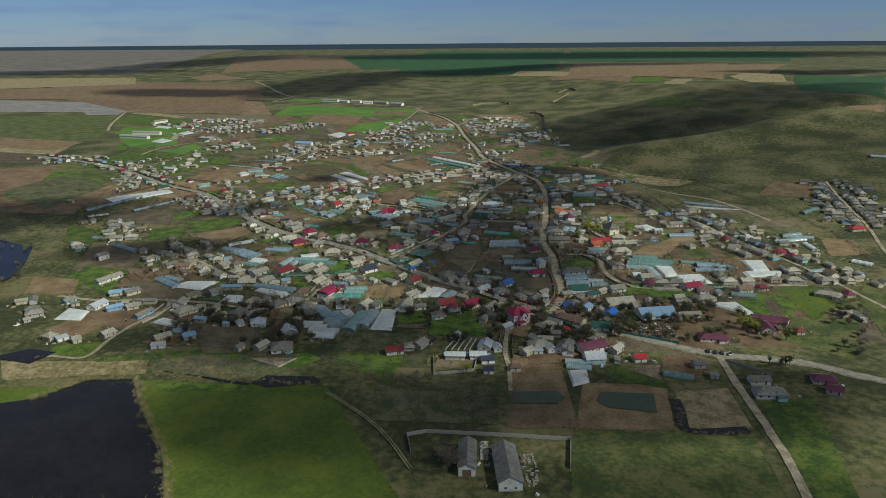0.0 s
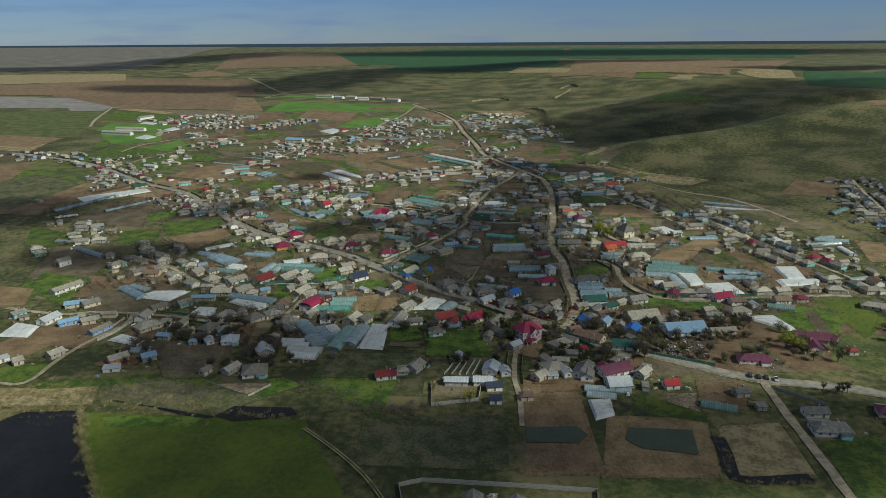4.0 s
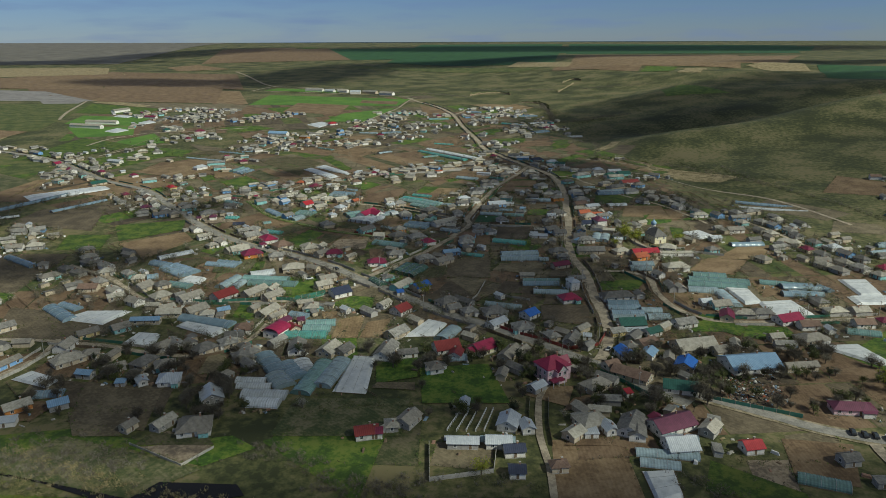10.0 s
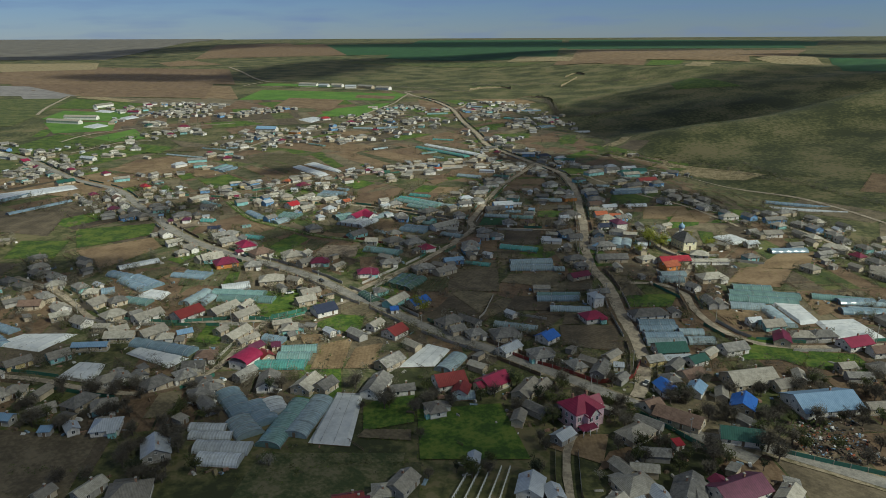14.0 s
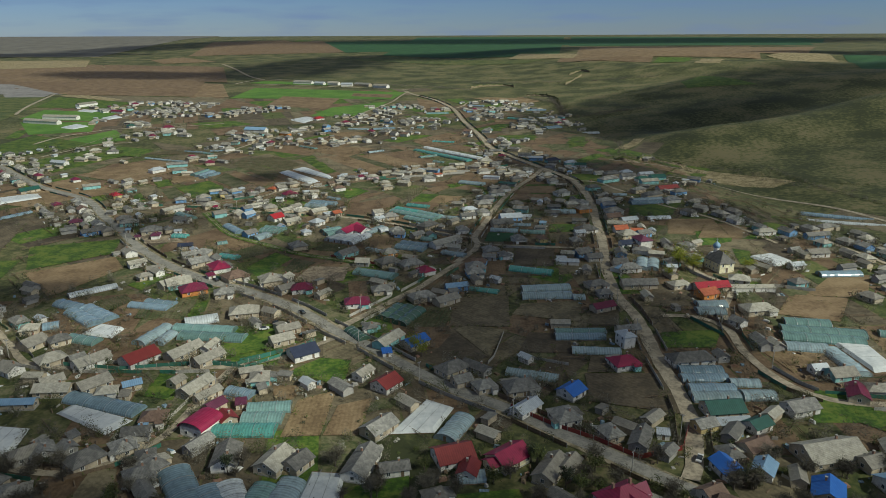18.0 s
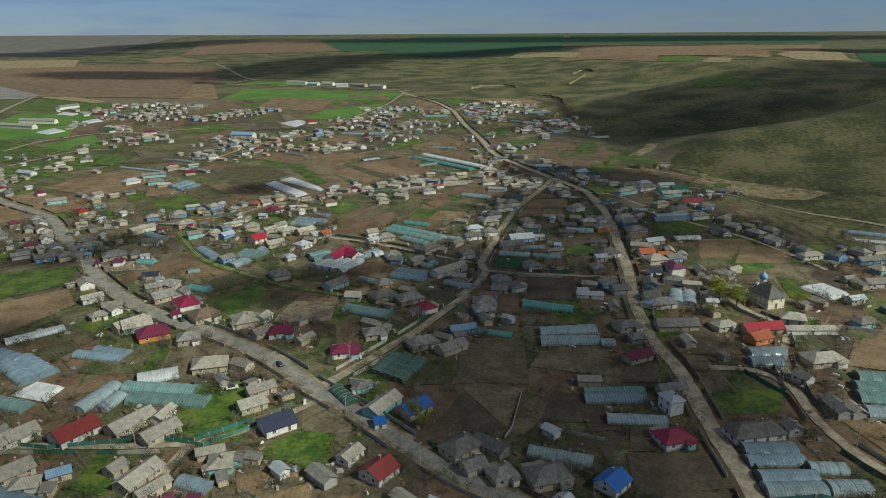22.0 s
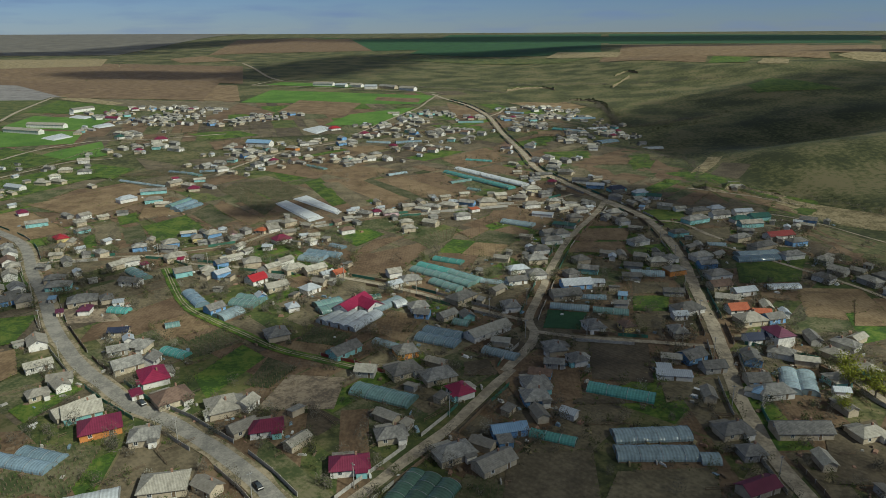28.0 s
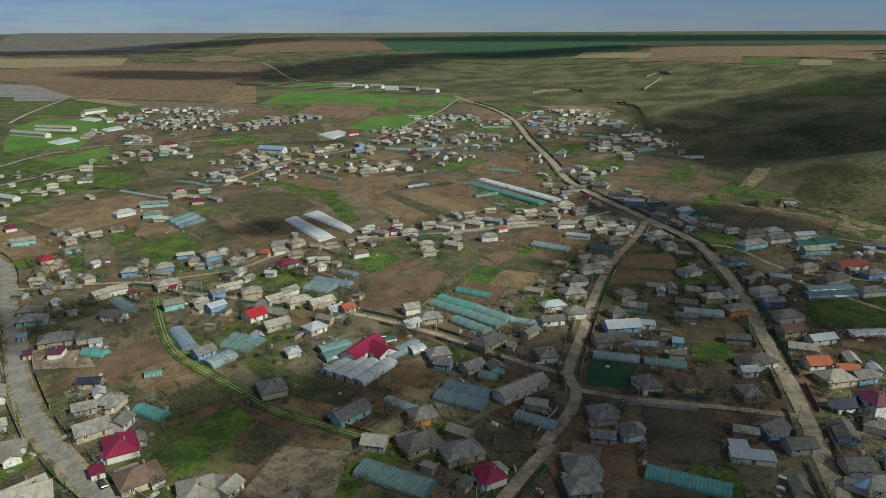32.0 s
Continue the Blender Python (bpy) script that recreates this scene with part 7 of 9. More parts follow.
house(46.6, 703.9, 12, 15.3, 9.0, "zinc", "blue", "gable")
house(58.1, 706.6, -6, 6.6, 5.0, "zinc", "white", "shed")
house(92.0, 834.5, 14, 10.5, 8.0, "light", "tan", "hip")
house(93.2, 813.9, 16, 8.1, 7.0, "light", "white", "hip")
house(57.3, 950.7, 15, 14.7, 6.0, "slate", "tan", "gable")
house(68.6, 980.2, -16, 12.1, 6.0, "slate", "white", "hip")
house(77.2, 961.8, -23, 12.4, 7.0, "slate", "tan", "hip")
house(84.8, 930.5, -10, 14.0, 6.0, "slate", "white", "gable")
house(61.4, 926.2, -23, 7.1, 6.0, "maroon", "tan", "hip")
house(93.0, 912.8, -9, 14.2, 6.0, "zinc", "blue", "gable")
house(107.5, 903.2, 20, 14.3, 8.0, "navy", "cyan", "hip")
house(122.0, 889.7, 16, 11.3, 7.0, "zinc", "cyan", "hip")
house(129.6, 879.5, -19, 10.4, 6.0, "green", "white", "gable")
house(101.4, 877.0, -20, 9.9, 6.0, "slate", "grey", "hip")
house(129.8, 851.5, -23, 10.3, 6.0, "slate", "tan", "gable")
house(114.2, 850.9, -29, 3.7, 4.0, "skyblue", "white", "shed")
house(138.6, 847.0, 17, 8.6, 5.0, "light", "white", "gable")
house(148.7, 839.8, 22, 15.7, 8.0, "slate", "tan", "hip")
house(140.6, 819.1, 28, 18.6, 9.0, "slate", "cyan", "hip")
house(162.2, 845.1, 19, 11.1, 7.0, "zinc", "white", "hip")
house(159.8, 830.2, 15, 13.8, 7.0, "slate", "white", "gable")
house(177.1, 837.1, 12, 13.5, 6.0, "zinc", "white", "gable")
house(169.3, 820.3, 20, 12.7, 7.0, "green", "white", "hip")
house(183.5, 825.9, 16, 14.0, 8.0, "green", "cyan", "gable")
house(171.8, 809.7, 12, 16.1, 7.0, "light", "cyan", "gable")
house(179.1, 785.2, 18, 18.5, 8.0, "darkred", "white", "gable")
house(154.7, 780.1, 30, 12.0, 7.0, "slate", "tan", "hip")
house(183.8, 772.2, 21, 11.8, 7.0, "slate", "blue", "hip")
house(160.9, 764.3, 28, 17.3, 8.0, "slate", "tan", "hip")
house(120.8, 745.8, 22, 12.1, 8.0, "light", "white", "hip")
house(119.8, 732.9, 13, 10.2, 6.0, "slate", "blue", "gable")
house(121.2, 788.8, 20, 11.3, 7.0, "slate", "cyan", "hip")
house(93.2, 772.2, 29, 12.2, 8.0, "slate", "white", "hip")
house(87.7, 744.5, -26, 6.7, 6.0, "light", "tan", "gable")
house(94.5, 736.8, 10, 10.0, 7.0, "light", "tan", "hip")
house(102.7, 741.7, 26, 8.3, 7.0, "slate", "white", "hip")
house(100.3, 723.5, 18, 10.6, 8.0, "light", "orange", "hip")
house(120.0, 717.5, 15, 12.8, 9.0, "light", "white", "hip")
house(116.0, 703.3, 16, 11.1, 8.0, "brown", "tan", "gable")
house(170.6, 748.5, 17, 13.4, 7.0, "slate", "white", "hip")
house(-185.9, 679.3, 26, 13.3, 10.0, "slate", "tan", "hip")
house(-175.8, 681.6, -58, 7.0, 5.9, "slate", "tan", "hip")
house(-201.4, 681.1, 18, 3.2, 4.0, "skyblue", "grey", "shed")
house(-178.9, 668.4, -79, 7.0, 5.6, "plum", "white", "hip")
house(-168.3, 677.7, 18, 4.8, 4.0, "zinc", "white", "shed")
house(-189.2, 665.6, 29, 3.2, 4.0, "plum", "tan", "shed")
house(-152.6, 645.6, 10, 8.3, 5.0, "navy", "tan", "gable")
house(-145.1, 638.0, -60, 5.0, 4.0, "zinc", "white", "gable")
house(-138.3, 632.8, -6, 8.8, 8.0, "slate", "tan", "hip")
house(-145.2, 628.6, 31, 7.5, 6.0, "slate", "grey", "gable")
house(-135.9, 616.6, 40, 11.1, 9.0, "slate", "tan", "gable")
house(-128.6, 621.1, 85, 7.0, 6.5, "slate", "white", "gable")
house(-121.9, 608.0, -57, 13.0, 10.4, "crimson", "white", "hip")
house(-109.1, 593.2, 41, 12.6, 11.0, "brown", "tan", "hip")
house(-122.6, 595.3, 37, 4.0, 5.0, "maroon", "white", "shed")
house(-89.8, 587.7, -62, 12.0, 10.9, "light", "tan", "hip")
house(-81.8, 589.8, 72, 7.0, 6.2, "light", "white", "gable")
house(-121.0, 671.0, 52, 8.3, 7.0, "slate", "blue", "gable")
house(-103.8, 685.5, -56, 5.0, 4.4, "zinc", "blue", "gable")
house(-86.0, 673.2, -60, 6.0, 5.6, "zinc", "white", "hip")
house(-85.9, 644.9, -60, 10.0, 9.9, "slate", "tan", "hip")
house(-152.3, 600.6, -45, 7.0, 5.6, "light", "white", "gable")
house(-135.4, 583.5, 31, 12.4, 10.0, "light", "cyan", "gable")
house(-59.0, 676.8, 63, 19.8, 9.0, "crimson", "white", "gable")
house(-51.4, 675.5, -46, 11.0, 9.8, "crimson", "white", "gable")
house(-28.8, 674.6, 20, 8.8, 8.0, "slate", "white", "hip")
house(-26.4, 666.6, -11, 6.8, 6.0, "slate", "blue", "gable")
house(-9.2, 686.0, 48, 14.4, 9.0, "slate", "tan", "hip")
house(-15.6, 665.0, 43, 9.0, 6.0, "slate", "tan", "gable")
house(-6.8, 664.2, -68, 6.0, 6.0, "slate", "cyan", "gable")
house(-55.4, 630.2, 51, 13.7, 8.0, "slate", "cyan", "gable")
house(-31.2, 630.1, 23, 9.0, 9.0, "slate", "orange", "hip")
house(-30.6, 614.5, 32, 12.7, 10.0, "slate", "tan", "hip")
house(-44.4, 614.0, -7, 7.7, 7.0, "light", "grey", "gable")
house(-17.7, 610.5, 26, 12.6, 10.0, "slate", "tan", "hip")
house(-9.4, 599.6, -57, 9.0, 7.7, "crimson", "white", "hip")
house(1.8, 649.5, 41, 22.3, 8.0, "light", "white", "gable")
house(13.0, 676.0, -77, 9.0, 8.0, "slate", "white", "hip")
house(27.6, 633.7, -75, 10.0, 8.0, "slate", "tan", "hip")
house(35.0, 624.3, -67, 8.0, 6.4, "slate", "white", "hip")
house(26.0, 620.8, -7, 7.6, 5.0, "slate", "grey", "gable")
house(20.0, 612.3, -17, 8.3, 6.0, "brown", "blue", "gable")
house(17.5, 605.0, 11, 10.1, 10.0, "slate", "white", "hip")
house(16.4, 595.7, 10, 9.5, 9.0, "slate", "blue", "hip")
house(39.7, 690.4, 12, 14.6, 9.0, "slate", "tan", "gable")
house(66.6, 689.9, -14, 4.4, 5.0, "skyblue", "cyan", "shed")
house(46.7, 654.8, -74, 10.0, 8.0, "slate", "white", "hip")
house(60.7, 655.2, -73, 7.0, 5.6, "brown", "yellow", "hip")
house(91.8, 674.2, 23, 13.7, 10.0, "slate", "white", "hip")
house(86.1, 666.5, 10, 6.6, 5.0, "zinc", "white", "gable")
house(80.8, 650.2, -82, 9.0, 7.2, "slate", "tan", "hip")
house(79.5, 627.7, 31, 10.8, 8.0, "slate", "blue", "gable")
house(84.7, 619.2, 11, 9.2, 7.0, "slate", "grey", "gable")
house(66.4, 618.1, -5, 5.5, 4.0, "zinc", "grey", "shed")
house(68.7, 612.8, -7, 13.3, 5.0, "zinc", "white", "shed")
house(113.8, 686.1, -16, 11.0, 6.0, "light", "tan", "gable")
house(113.6, 674.1, 8, 9.0, 8.0, "rust", "white", "gable")
house(115.3, 662.8, 14, 12.3, 10.0, "light", "tan", "hip")
house(118.5, 643.0, -74, 11.0, 8.8, "plum", "white", "villa2")
house(109.9, 643.6, 9, 9.0, 7.0, "navy", "white", "gable")
house(124.7, 695.3, 17, 11.8, 6.0, "zinc", "white", "gable")
house(125.6, 664.2, 18, 8.9, 7.0, "slate", "blue", "gable")
house(122.7, 669.5, -6, 7.7, 5.0, "rust", "white", "gable")
house(97.0, 609.5, 2, 8.0, 7.9, "slate", "tan", "gable")
house(95.3, 600.7, 62, 7.0, 5.6, "skyblue", "white", "hip")
greenhouse(-240.1, 961.0, -34, 23.3, 5.0, "mint")
greenhouse(-251.6, 966.5, -22, 24.3, 5.0, "blue")
greenhouse(-230.6, 972.4, 20, 13.1, 5.0, "blue")
greenhouse(-213.1, 863.9, 74, 23.1, 6.0, "mint")
greenhouse(-207.1, 858.0, 75, 23.8, 6.0, "blue")
greenhouse(-200.8, 851.0, 69, 22.5, 6.0, "blue")
greenhouse(-275.6, 929.5, -27, 33.0, 4.0, "clear")
greenhouse(-252.8, 918.9, -22, 16.5, 4.0, "clear")
greenhouse(-86.6, 751.6, -20, 19.9, 7.0, "blue")
greenhouse(-90.5, 746.4, -21, 13.3, 7.0, "blue")
greenhouse(-92.1, 741.8, -21, 12.9, 7.0, "clear")
greenhouse(-81.3, 765.3, -33, 10.1, 5.0, "blue")
greenhouse(-65.0, 962.5, 40, 18.9, 5.0, "clear")
greenhouse(13.0, 951.6, -52, 87.2, 9.0, "white")
greenhouse(2.6, 939.4, -51, 83.1, 8.0, "teal")
greenhouse(-10.8, 934.3, 37, 21.0, 5.0, "mint")
greenhouse(-0.6, 905.8, -34, 10.4, 5.0, "mint")
greenhouse(26.5, 813.4, -29, 21.5, 8.0, "clear")
greenhouse(-16.6, 740.9, -25, 16.9, 6.0, "teal")
greenhouse(-23.4, 728.0, -36, 20.5, 7.0, "teal")
greenhouse(-26.8, 721.9, -36, 19.4, 7.0, "mint")
greenhouse(-7.6, 716.2, -41, 19.8, 7.0, "mint")
greenhouse(-11.6, 710.4, -40, 19.4, 7.0, "mint")
greenhouse(-16.9, 703.7, -41, 18.4, 7.0, "mint")
greenhouse(8.4, 708.6, -16, 16.2, 5.0, "clear")
greenhouse(137.9, 771.1, -10, 10.6, 5.0, "clear")
greenhouse(154.1, 754.0, 11, 24.3, 8.0, "clear")
greenhouse(151.2, 746.2, 9, 24.6, 8.0, "blue")
greenhouse(86.0, 721.8, -9, 17.0, 7.0, "clear")
greenhouse(-176.8, 717.1, -42, 18.5, 7.0, "mint")
greenhouse(-164.6, 670.5, -9, 9.4, 6.0, "teal")
greenhouse(-122.2, 628.8, -24, 12.2, 6.0, "teal")
greenhouse(-134.1, 655.3, 29, 6.0, 5.0, "mint")
greenhouse(-134.9, 684.6, -52, 21.0, 7.0, "blue")
greenhouse(-109.8, 679.4, -15, 13.0, 8.0, "mint")
greenhouse(-108.2, 685.1, -19, 13.9, 7.0, "mint")
greenhouse(-113.3, 667.4, 56, 11.7, 9.0, "clear")
greenhouse(-71.1, 680.2, 36, 12.9, 8.0, "mint")
greenhouse(-68.0, 674.5, 37, 13.5, 8.0, "mint")
greenhouse(-66.0, 664.0, 56, 14.1, 7.0, "white")
greenhouse(-61.8, 663.0, 60, 16.4, 7.0, "white")
greenhouse(-57.3, 661.2, 61, 17.4, 7.0, "white")
greenhouse(-51.8, 660.5, 61, 21.0, 7.0, "white")
greenhouse(-44.2, 678.6, 53, 18.1, 7.0, "clear")
greenhouse(-38.2, 680.1, 37, 6.3, 7.0, "white")
greenhouse(-9.2, 659.9, -18, 7.1, 6.0, "mint")
greenhouse(-16.6, 648.5, -24, 17.2, 8.0, "blue")
greenhouse(-18.9, 642.1, -24, 18.0, 8.0, "blue")
greenhouse(-38.7, 638.0, -32, 13.5, 5.0, "clear")
greenhouse(-36.2, 598.1, -24, 23.3, 9.0, "mint")
greenhouse(6.3, 630.6, -28, 14.4, 6.0, "clear")
greenhouse(40.0, 677.3, -12, 17.5, 6.0, "clear")
greenhouse(57.7, 672.9, -12, 15.7, 6.0, "mint")
greenhouse(52.6, 689.7, -4, 12.2, 5.0, "blue")
greenhouse(47.0, 601.0, -21, 23.2, 7.0, "teal")
greenhouse(147.1, 704.2, 6, 16.5, 6.0, "white")
greenhouse(-50.0, 688.5, 31, 4.4, 5.0, "green")
film_sheet([(-144.1, 863.8), (-138.4, 873.7), (-100.8, 827.2), (-108.8, 816.8)])
film_sheet([(-134.2, 876.7), (-126.6, 888.6), (-92.0, 842.9), (-93.6, 834.5)])

cliff_band([(65.4, 1642.6), (99.2, 1691.9), (136.1, 1699.6), (156.5, 1655.2)])
cliff_band([(160.3, 1519.9), (184.2, 1491.9), (197.4, 1458.7), (201.3, 1401.0)])
cliff_band([(291.5, 1816.2), (325.7, 1862.0), (338.7, 1810.2)])
cliff_band([(254.4, 1646.6), (283.4, 1714.8), (316.0, 1787.2)])
cliff_band([(194.6, 1501.5), (197.0, 1421.1), (194.2, 1345.3)])
hedge("twig", 9, 5, 9, [(192.7, 1460.9), (192.9, 1390.4), (190.1, 1328.0), (186.5, 1273.9)])
hedge("twig", 8, 4, 6, [(195.0, 1261.5), (225.1, 1244.2), (265.3, 1265.5), (312.5, 1282.4)])
hedge("leaf_olive", 9, 4, 5, [(211.8, 1217.6), (249.4, 1234.3), (294.7, 1249.7)])
hedge("twig", 8, 3, 5, [(-141.5, 1766.2), (-73.3, 1719.1), (0.7, 1674.3), (68.6, 1614.1)])
hedge("twig", 8, 4, 6, [(150.7, 1502.1), (171.1, 1463.7), (188.0, 1416.0)])
hedge("twig", 10, 3, 4, [(78.7, 1781.3), (184.6, 1751.9), (259.2, 1696.6)])
hedge("twig", 10, 4, 4, [(294.4, 1671.4), (374.0, 1671.3), (449.8, 1634.4)])
house(-281.6, 1768.1, -17, 45.6, 14, "slate", "white", "barn")
house(-243.1, 1743.4, -28, 25.8, 12, "zinc", "white", "barn")
house(-214.1, 1742.4, -25, 28.6, 12, "light", "white", "barn")
house(-182.7, 1713.2, -2, 24.5, 12, "zinc", "white", "barn")
house(-150.3, 1712.1, -34, 41.4, 12, "slate", "tan", "barn")
house(-110.6, 1678.2, -35, 37.7, 12, "light", "white", "barn")
house(-524.9, 1187.7, -20, 62.6, 9, "light", "white", "barn")
house(-521.3, 1230.2, -10, 56.3, 9, "light", "white", "barn")
house(-559.2, 1385.5, 71, 40.6, 9, "light", "white", "barn")
house(-338.2, 1132.1, 30, 14.5, 9, "maroon", "white", "hip")
house(-161.5, 1207.6, 39, 13.8, 9, "red", "white", "hip")
house(-485.4, 1393.5, 36, 10.8, 8, "maroon", "white", "hip")
house(-471.8, 1297.8, -15, 21.0, 8, "maroon", "white", "gable")
house(-391.2, 1147.7, 52, 9.7, 8, "green", "white", "hip")
house(-220.3, 1099.2, -14, 28.9, 11, "skyblue", "white", "barn")
house(-180.7, 1075.8, -27, 14.0, 8, "light", "orange", "hip")
house(-121.0, 1169.0, 48, 10.8, 8, "maroon", "white", "hip")
house(-298.5, 1073.2, -22, 16.6, 8, "light", "white", "hip")
greenhouse(105.1, 1203.7, -40, 20.2, 8, "teal")
greenhouse(121.2, 1193.3, -43, 23.6, 8, "clear")
greenhouse(142.2, 1123.1, 33, 24.7, 14, "blue")
greenhouse(188.7, 1120.0, 10, 25.7, 7, "white")
greenhouse(150.3, 1223.8, 24, 25.9, 7, "white")
greenhouse(141.7, 1320.6, 10, 48.8, 7, "blue")
greenhouse(61.0, 1354.2, -27, 26.3, 7, "blue")
greenhouse(5.5, 1020.2, -19, 24.7, 5, "teal")
greenhouse(-67.2, 1119.2, 21, 28.2, 7, "blue")
greenhouse(-98.8, 1117.6, -16, 25.9, 6, "clear")
greenhouse(-138.9, 989.5, -42, 25.8, 5, "mint")
greenhouse(-0.2, 1265.2, 8, 32.3, 8, "mint")
film_sheet([(-482.2, 1147.5), (-476.4, 1183.2), (-448.6, 1158.8), (-457.6, 1132.4)])
film_sheet([(-543.8, 1318.1), (-544.3, 1340.9), (-511.5, 1323.2), (-511.6, 1301.3)])
film_sheet([(-202.7, 1210.2), (-183.2, 1241.7), (-163.7, 1218.6), (-176.9, 1176.3)])
film_sheet([(-470.2, 1235.8), (-461.8, 1269.5), (-442.6, 1244.9), (-452.5, 1221.8)])

house(-125.0, 574.7, 29, 13.2, 11.0, "maroon", "orange", "hip")
house(-138.9, 584.7, 51, 14.4, 7.4, "light", "tan", "gable")
house(-169.2, 615.2, 40, 9.9, 5.5, "light", "white", "gable")
house(-155.3, 605.6, 24, 8.7, 5.5, "light", "white", "gable")
house(-156.8, 594.0, 43, 7.1, 5.5, "light", "tan", "hip")
house(-108.2, 569.5, 18, 9.4, 8.3, "slate", "tan", "hip")
house(-92.2, 545.9, 13, 13.6, 10.1, "light", "tan", "hip")
house(-79.7, 545.2, -30, 8.1, 5.5, "light", "tan", "gable")
house(-68.4, 526.2, 34, 10.4, 6.4, "light", "tan", "gable")
house(-69.0, 515.8, 33, 9.8, 7.4, "light", "tan", "gable")
house(-57.9, 503.6, 34, 11.1, 10.1, "navy", "white", "gable")
house(-56.5, 505.1, 44, 5.7, 4.6, "light", "cyan", "shed")
house(-171.7, 514.2, 65, 9.9, 9.2, "light", "tan", "gable")
house(-162.2, 517.1, 44, 8.5, 7.4, "slate", "tan", "hip")
house(-180.6, 528.5, 17, 7.5, 7.4, "light", "tan", "hip")
house(-156.3, 499.2, 48, 11.0, 9.2, "light", "tan", "hip")
house(-139.6, 497.4, 52, 13.9, 8.3, "light", "white", "gable")
house(-146.2, 499.6, 48, 5.7, 5.5, "slate", "tan", "gable")
house(-121.9, 500.1, 54, 14.0, 10.1, "darkred", "white", "gable")
house(-106.0, 505.1, 56, 15.7, 8.3, "light", "tan", "gable")
house(-94.5, 499.1, 53, 12.9, 7.4, "light", "tan", "gable")
house(-97.0, 510.0, 76, 9.2, 4.6, "light", "white", "gable")
house(-142.6, 475.0, 3, 13.1, 7.4, "light", "tan", "gable")
house(-146.4, 481.2, 40, 8.1, 6.4, "light", "tan", "gable")
house(-130.1, 478.9, 49, 11.7, 8.3, "light", "tan", "gable")
house(-122.5, 473.0, 12, 7.2, 6.4, "light", "white", "hip")
house(-115.6, 478.0, 30, 6.4, 4.6, "skyblue", "tan", "gable")
house(-115.3, 471.0, 8, 3.7, 4.6, "light", "tan", "shed")
house(-100.3, 480.2, 64, 5.6, 5.5, "light", "tan", "gable")
house(-91.9, 476.1, 66, 14.0, 7.4, "light", "tan", "gable")
house(-85.8, 470.4, 55, 10.5, 4.6, "light", "tan", "gable")
house(-69.9, 482.1, -80, 8.3, 7.7, "light", "cyan", "hip")
house(-98.8, 455.1, 8, 8.8, 7.4, "brown", "tan", "hip")
house(-100.7, 450.8, 9, 2.9, 3.7, "skyblue", "grey", "shed")
house(-81.5, 449.8, 66, 10.4, 10.1, "crimson", "white", "arch")
house(-80.9, 462.5, 57, 7.2, 5.5, "plum", "tan", "gable")
house(-72.4, 464.6, 13, 3.7, 4.6, "plum", "tan", "shed")
house(-74.5, 454.3, -53, 6.4, 6.0, "darkred", "tan", "gable")
house(-125.7, 435.7, -52, 8.3, 7.7, "slate", "grey", "gable")
house(-119.1, 437.9, -41, 5.5, 4.7, "slate", "grey", "gable")
house(-111.1, 431.8, 51, 10.9, 9.2, "slate", "tan", "hip")
house(-101.9, 438.0, -51, 8.3, 7.7, "slate", "tan", "hip")
house(-100.9, 446.0, 7, 8.9, 6.4, "slate", "grey", "gable")
house(-68.2, 432.1, -85, 12.2, 8.3, "slate", "white", "gable")
house(-53.0, 429.6, 68, 11.5, 9.2, "light", "tan", "gable")
house(-46.2, 428.9, 58, 8.3, 7.4, "slate", "tan", "gable")
house(-89.2, 427.8, -39, 8.3, 7.5, "slate", "tan", "hip")
house(-31.9, 485.1, 58, 8.2, 5.5, "light", "white", "gable")
house(-22.6, 477.2, 52, 9.6, 9.2, "darkred", "white", "gable")
house(-23.1, 447.9, 50, 11.6, 8.3, "slate", "tan", "gable")
house(0.6, 431.8, 19, 12.0, 11.0, "darkred", "white", "gable")
house(5.0, 424.1, 75, 7.4, 6.3, "darkred", "white", "gable")
house(17.4, 430.6, 39, 11.9, 10.1, "crimson", "cream", "gable")
house(13.1, 427.3, 31, 5.8, 5.5, "crimson", "cream", "gable")
house(-13.1, 511.8, 43, 11.0, 8.3, "blue", "tan", "gable")
house(-24.1, 503.4, 10, 4.0, 4.6, "blue", "white", "shed")
house(-24.1, 514.2, 57, 15.1, 7.4, "light", "cyan", "gable")
house(-33.0, 527.4, -63, 6.4, 5.2, "slate", "cyan", "hip")
house(1.9, 488.6, 39, 12.6, 9.2, "slate", "tan", "hip")
house(11.1, 489.0, -43, 11.8, 5.5, "slate", "grey", "gable")
house(5.0, 478.9, 28, 7.1, 6.4, "slate", "tan", "gable")
house(13.1, 474.5, 24, 7.9, 7.4, "slate", "tan", "hip")
house(26.1, 473.6, 16, 12.7, 10.1, "slate", "tan", "hip")
house(26.3, 458.9, 44, 11.4, 6.4, "zinc", "white", "gable")
house(44.0, 470.1, 44, 8.5, 8.3, "blue", "white", "gable")
house(38.4, 453.4, -72, 10.1, 9.2, "slate", "white", "hip")
house(51.2, 443.1, -67, 8.3, 6.6, "slate", "tan", "hip")
house(60.2, 439.3, 64, 12.3, 6.4, "slate", "grey", "gable")
house(68.3, 442.7, -11, 4.1, 3.7, "zinc", "white", "shed")
house(35.0, 426.1, 56, 8.7, 5.5, "light", "tan", "gable")
house(-41.5, 556.0, 10, 12.0, 8.3, "maroon", "white", "hip")
house(-31.0, 572.0, 17, 10.0, 7.4, "slate", "tan", "hip")
house(-11.2, 562.7, 29, 12.5, 8.3, "slate", "tan", "hip")
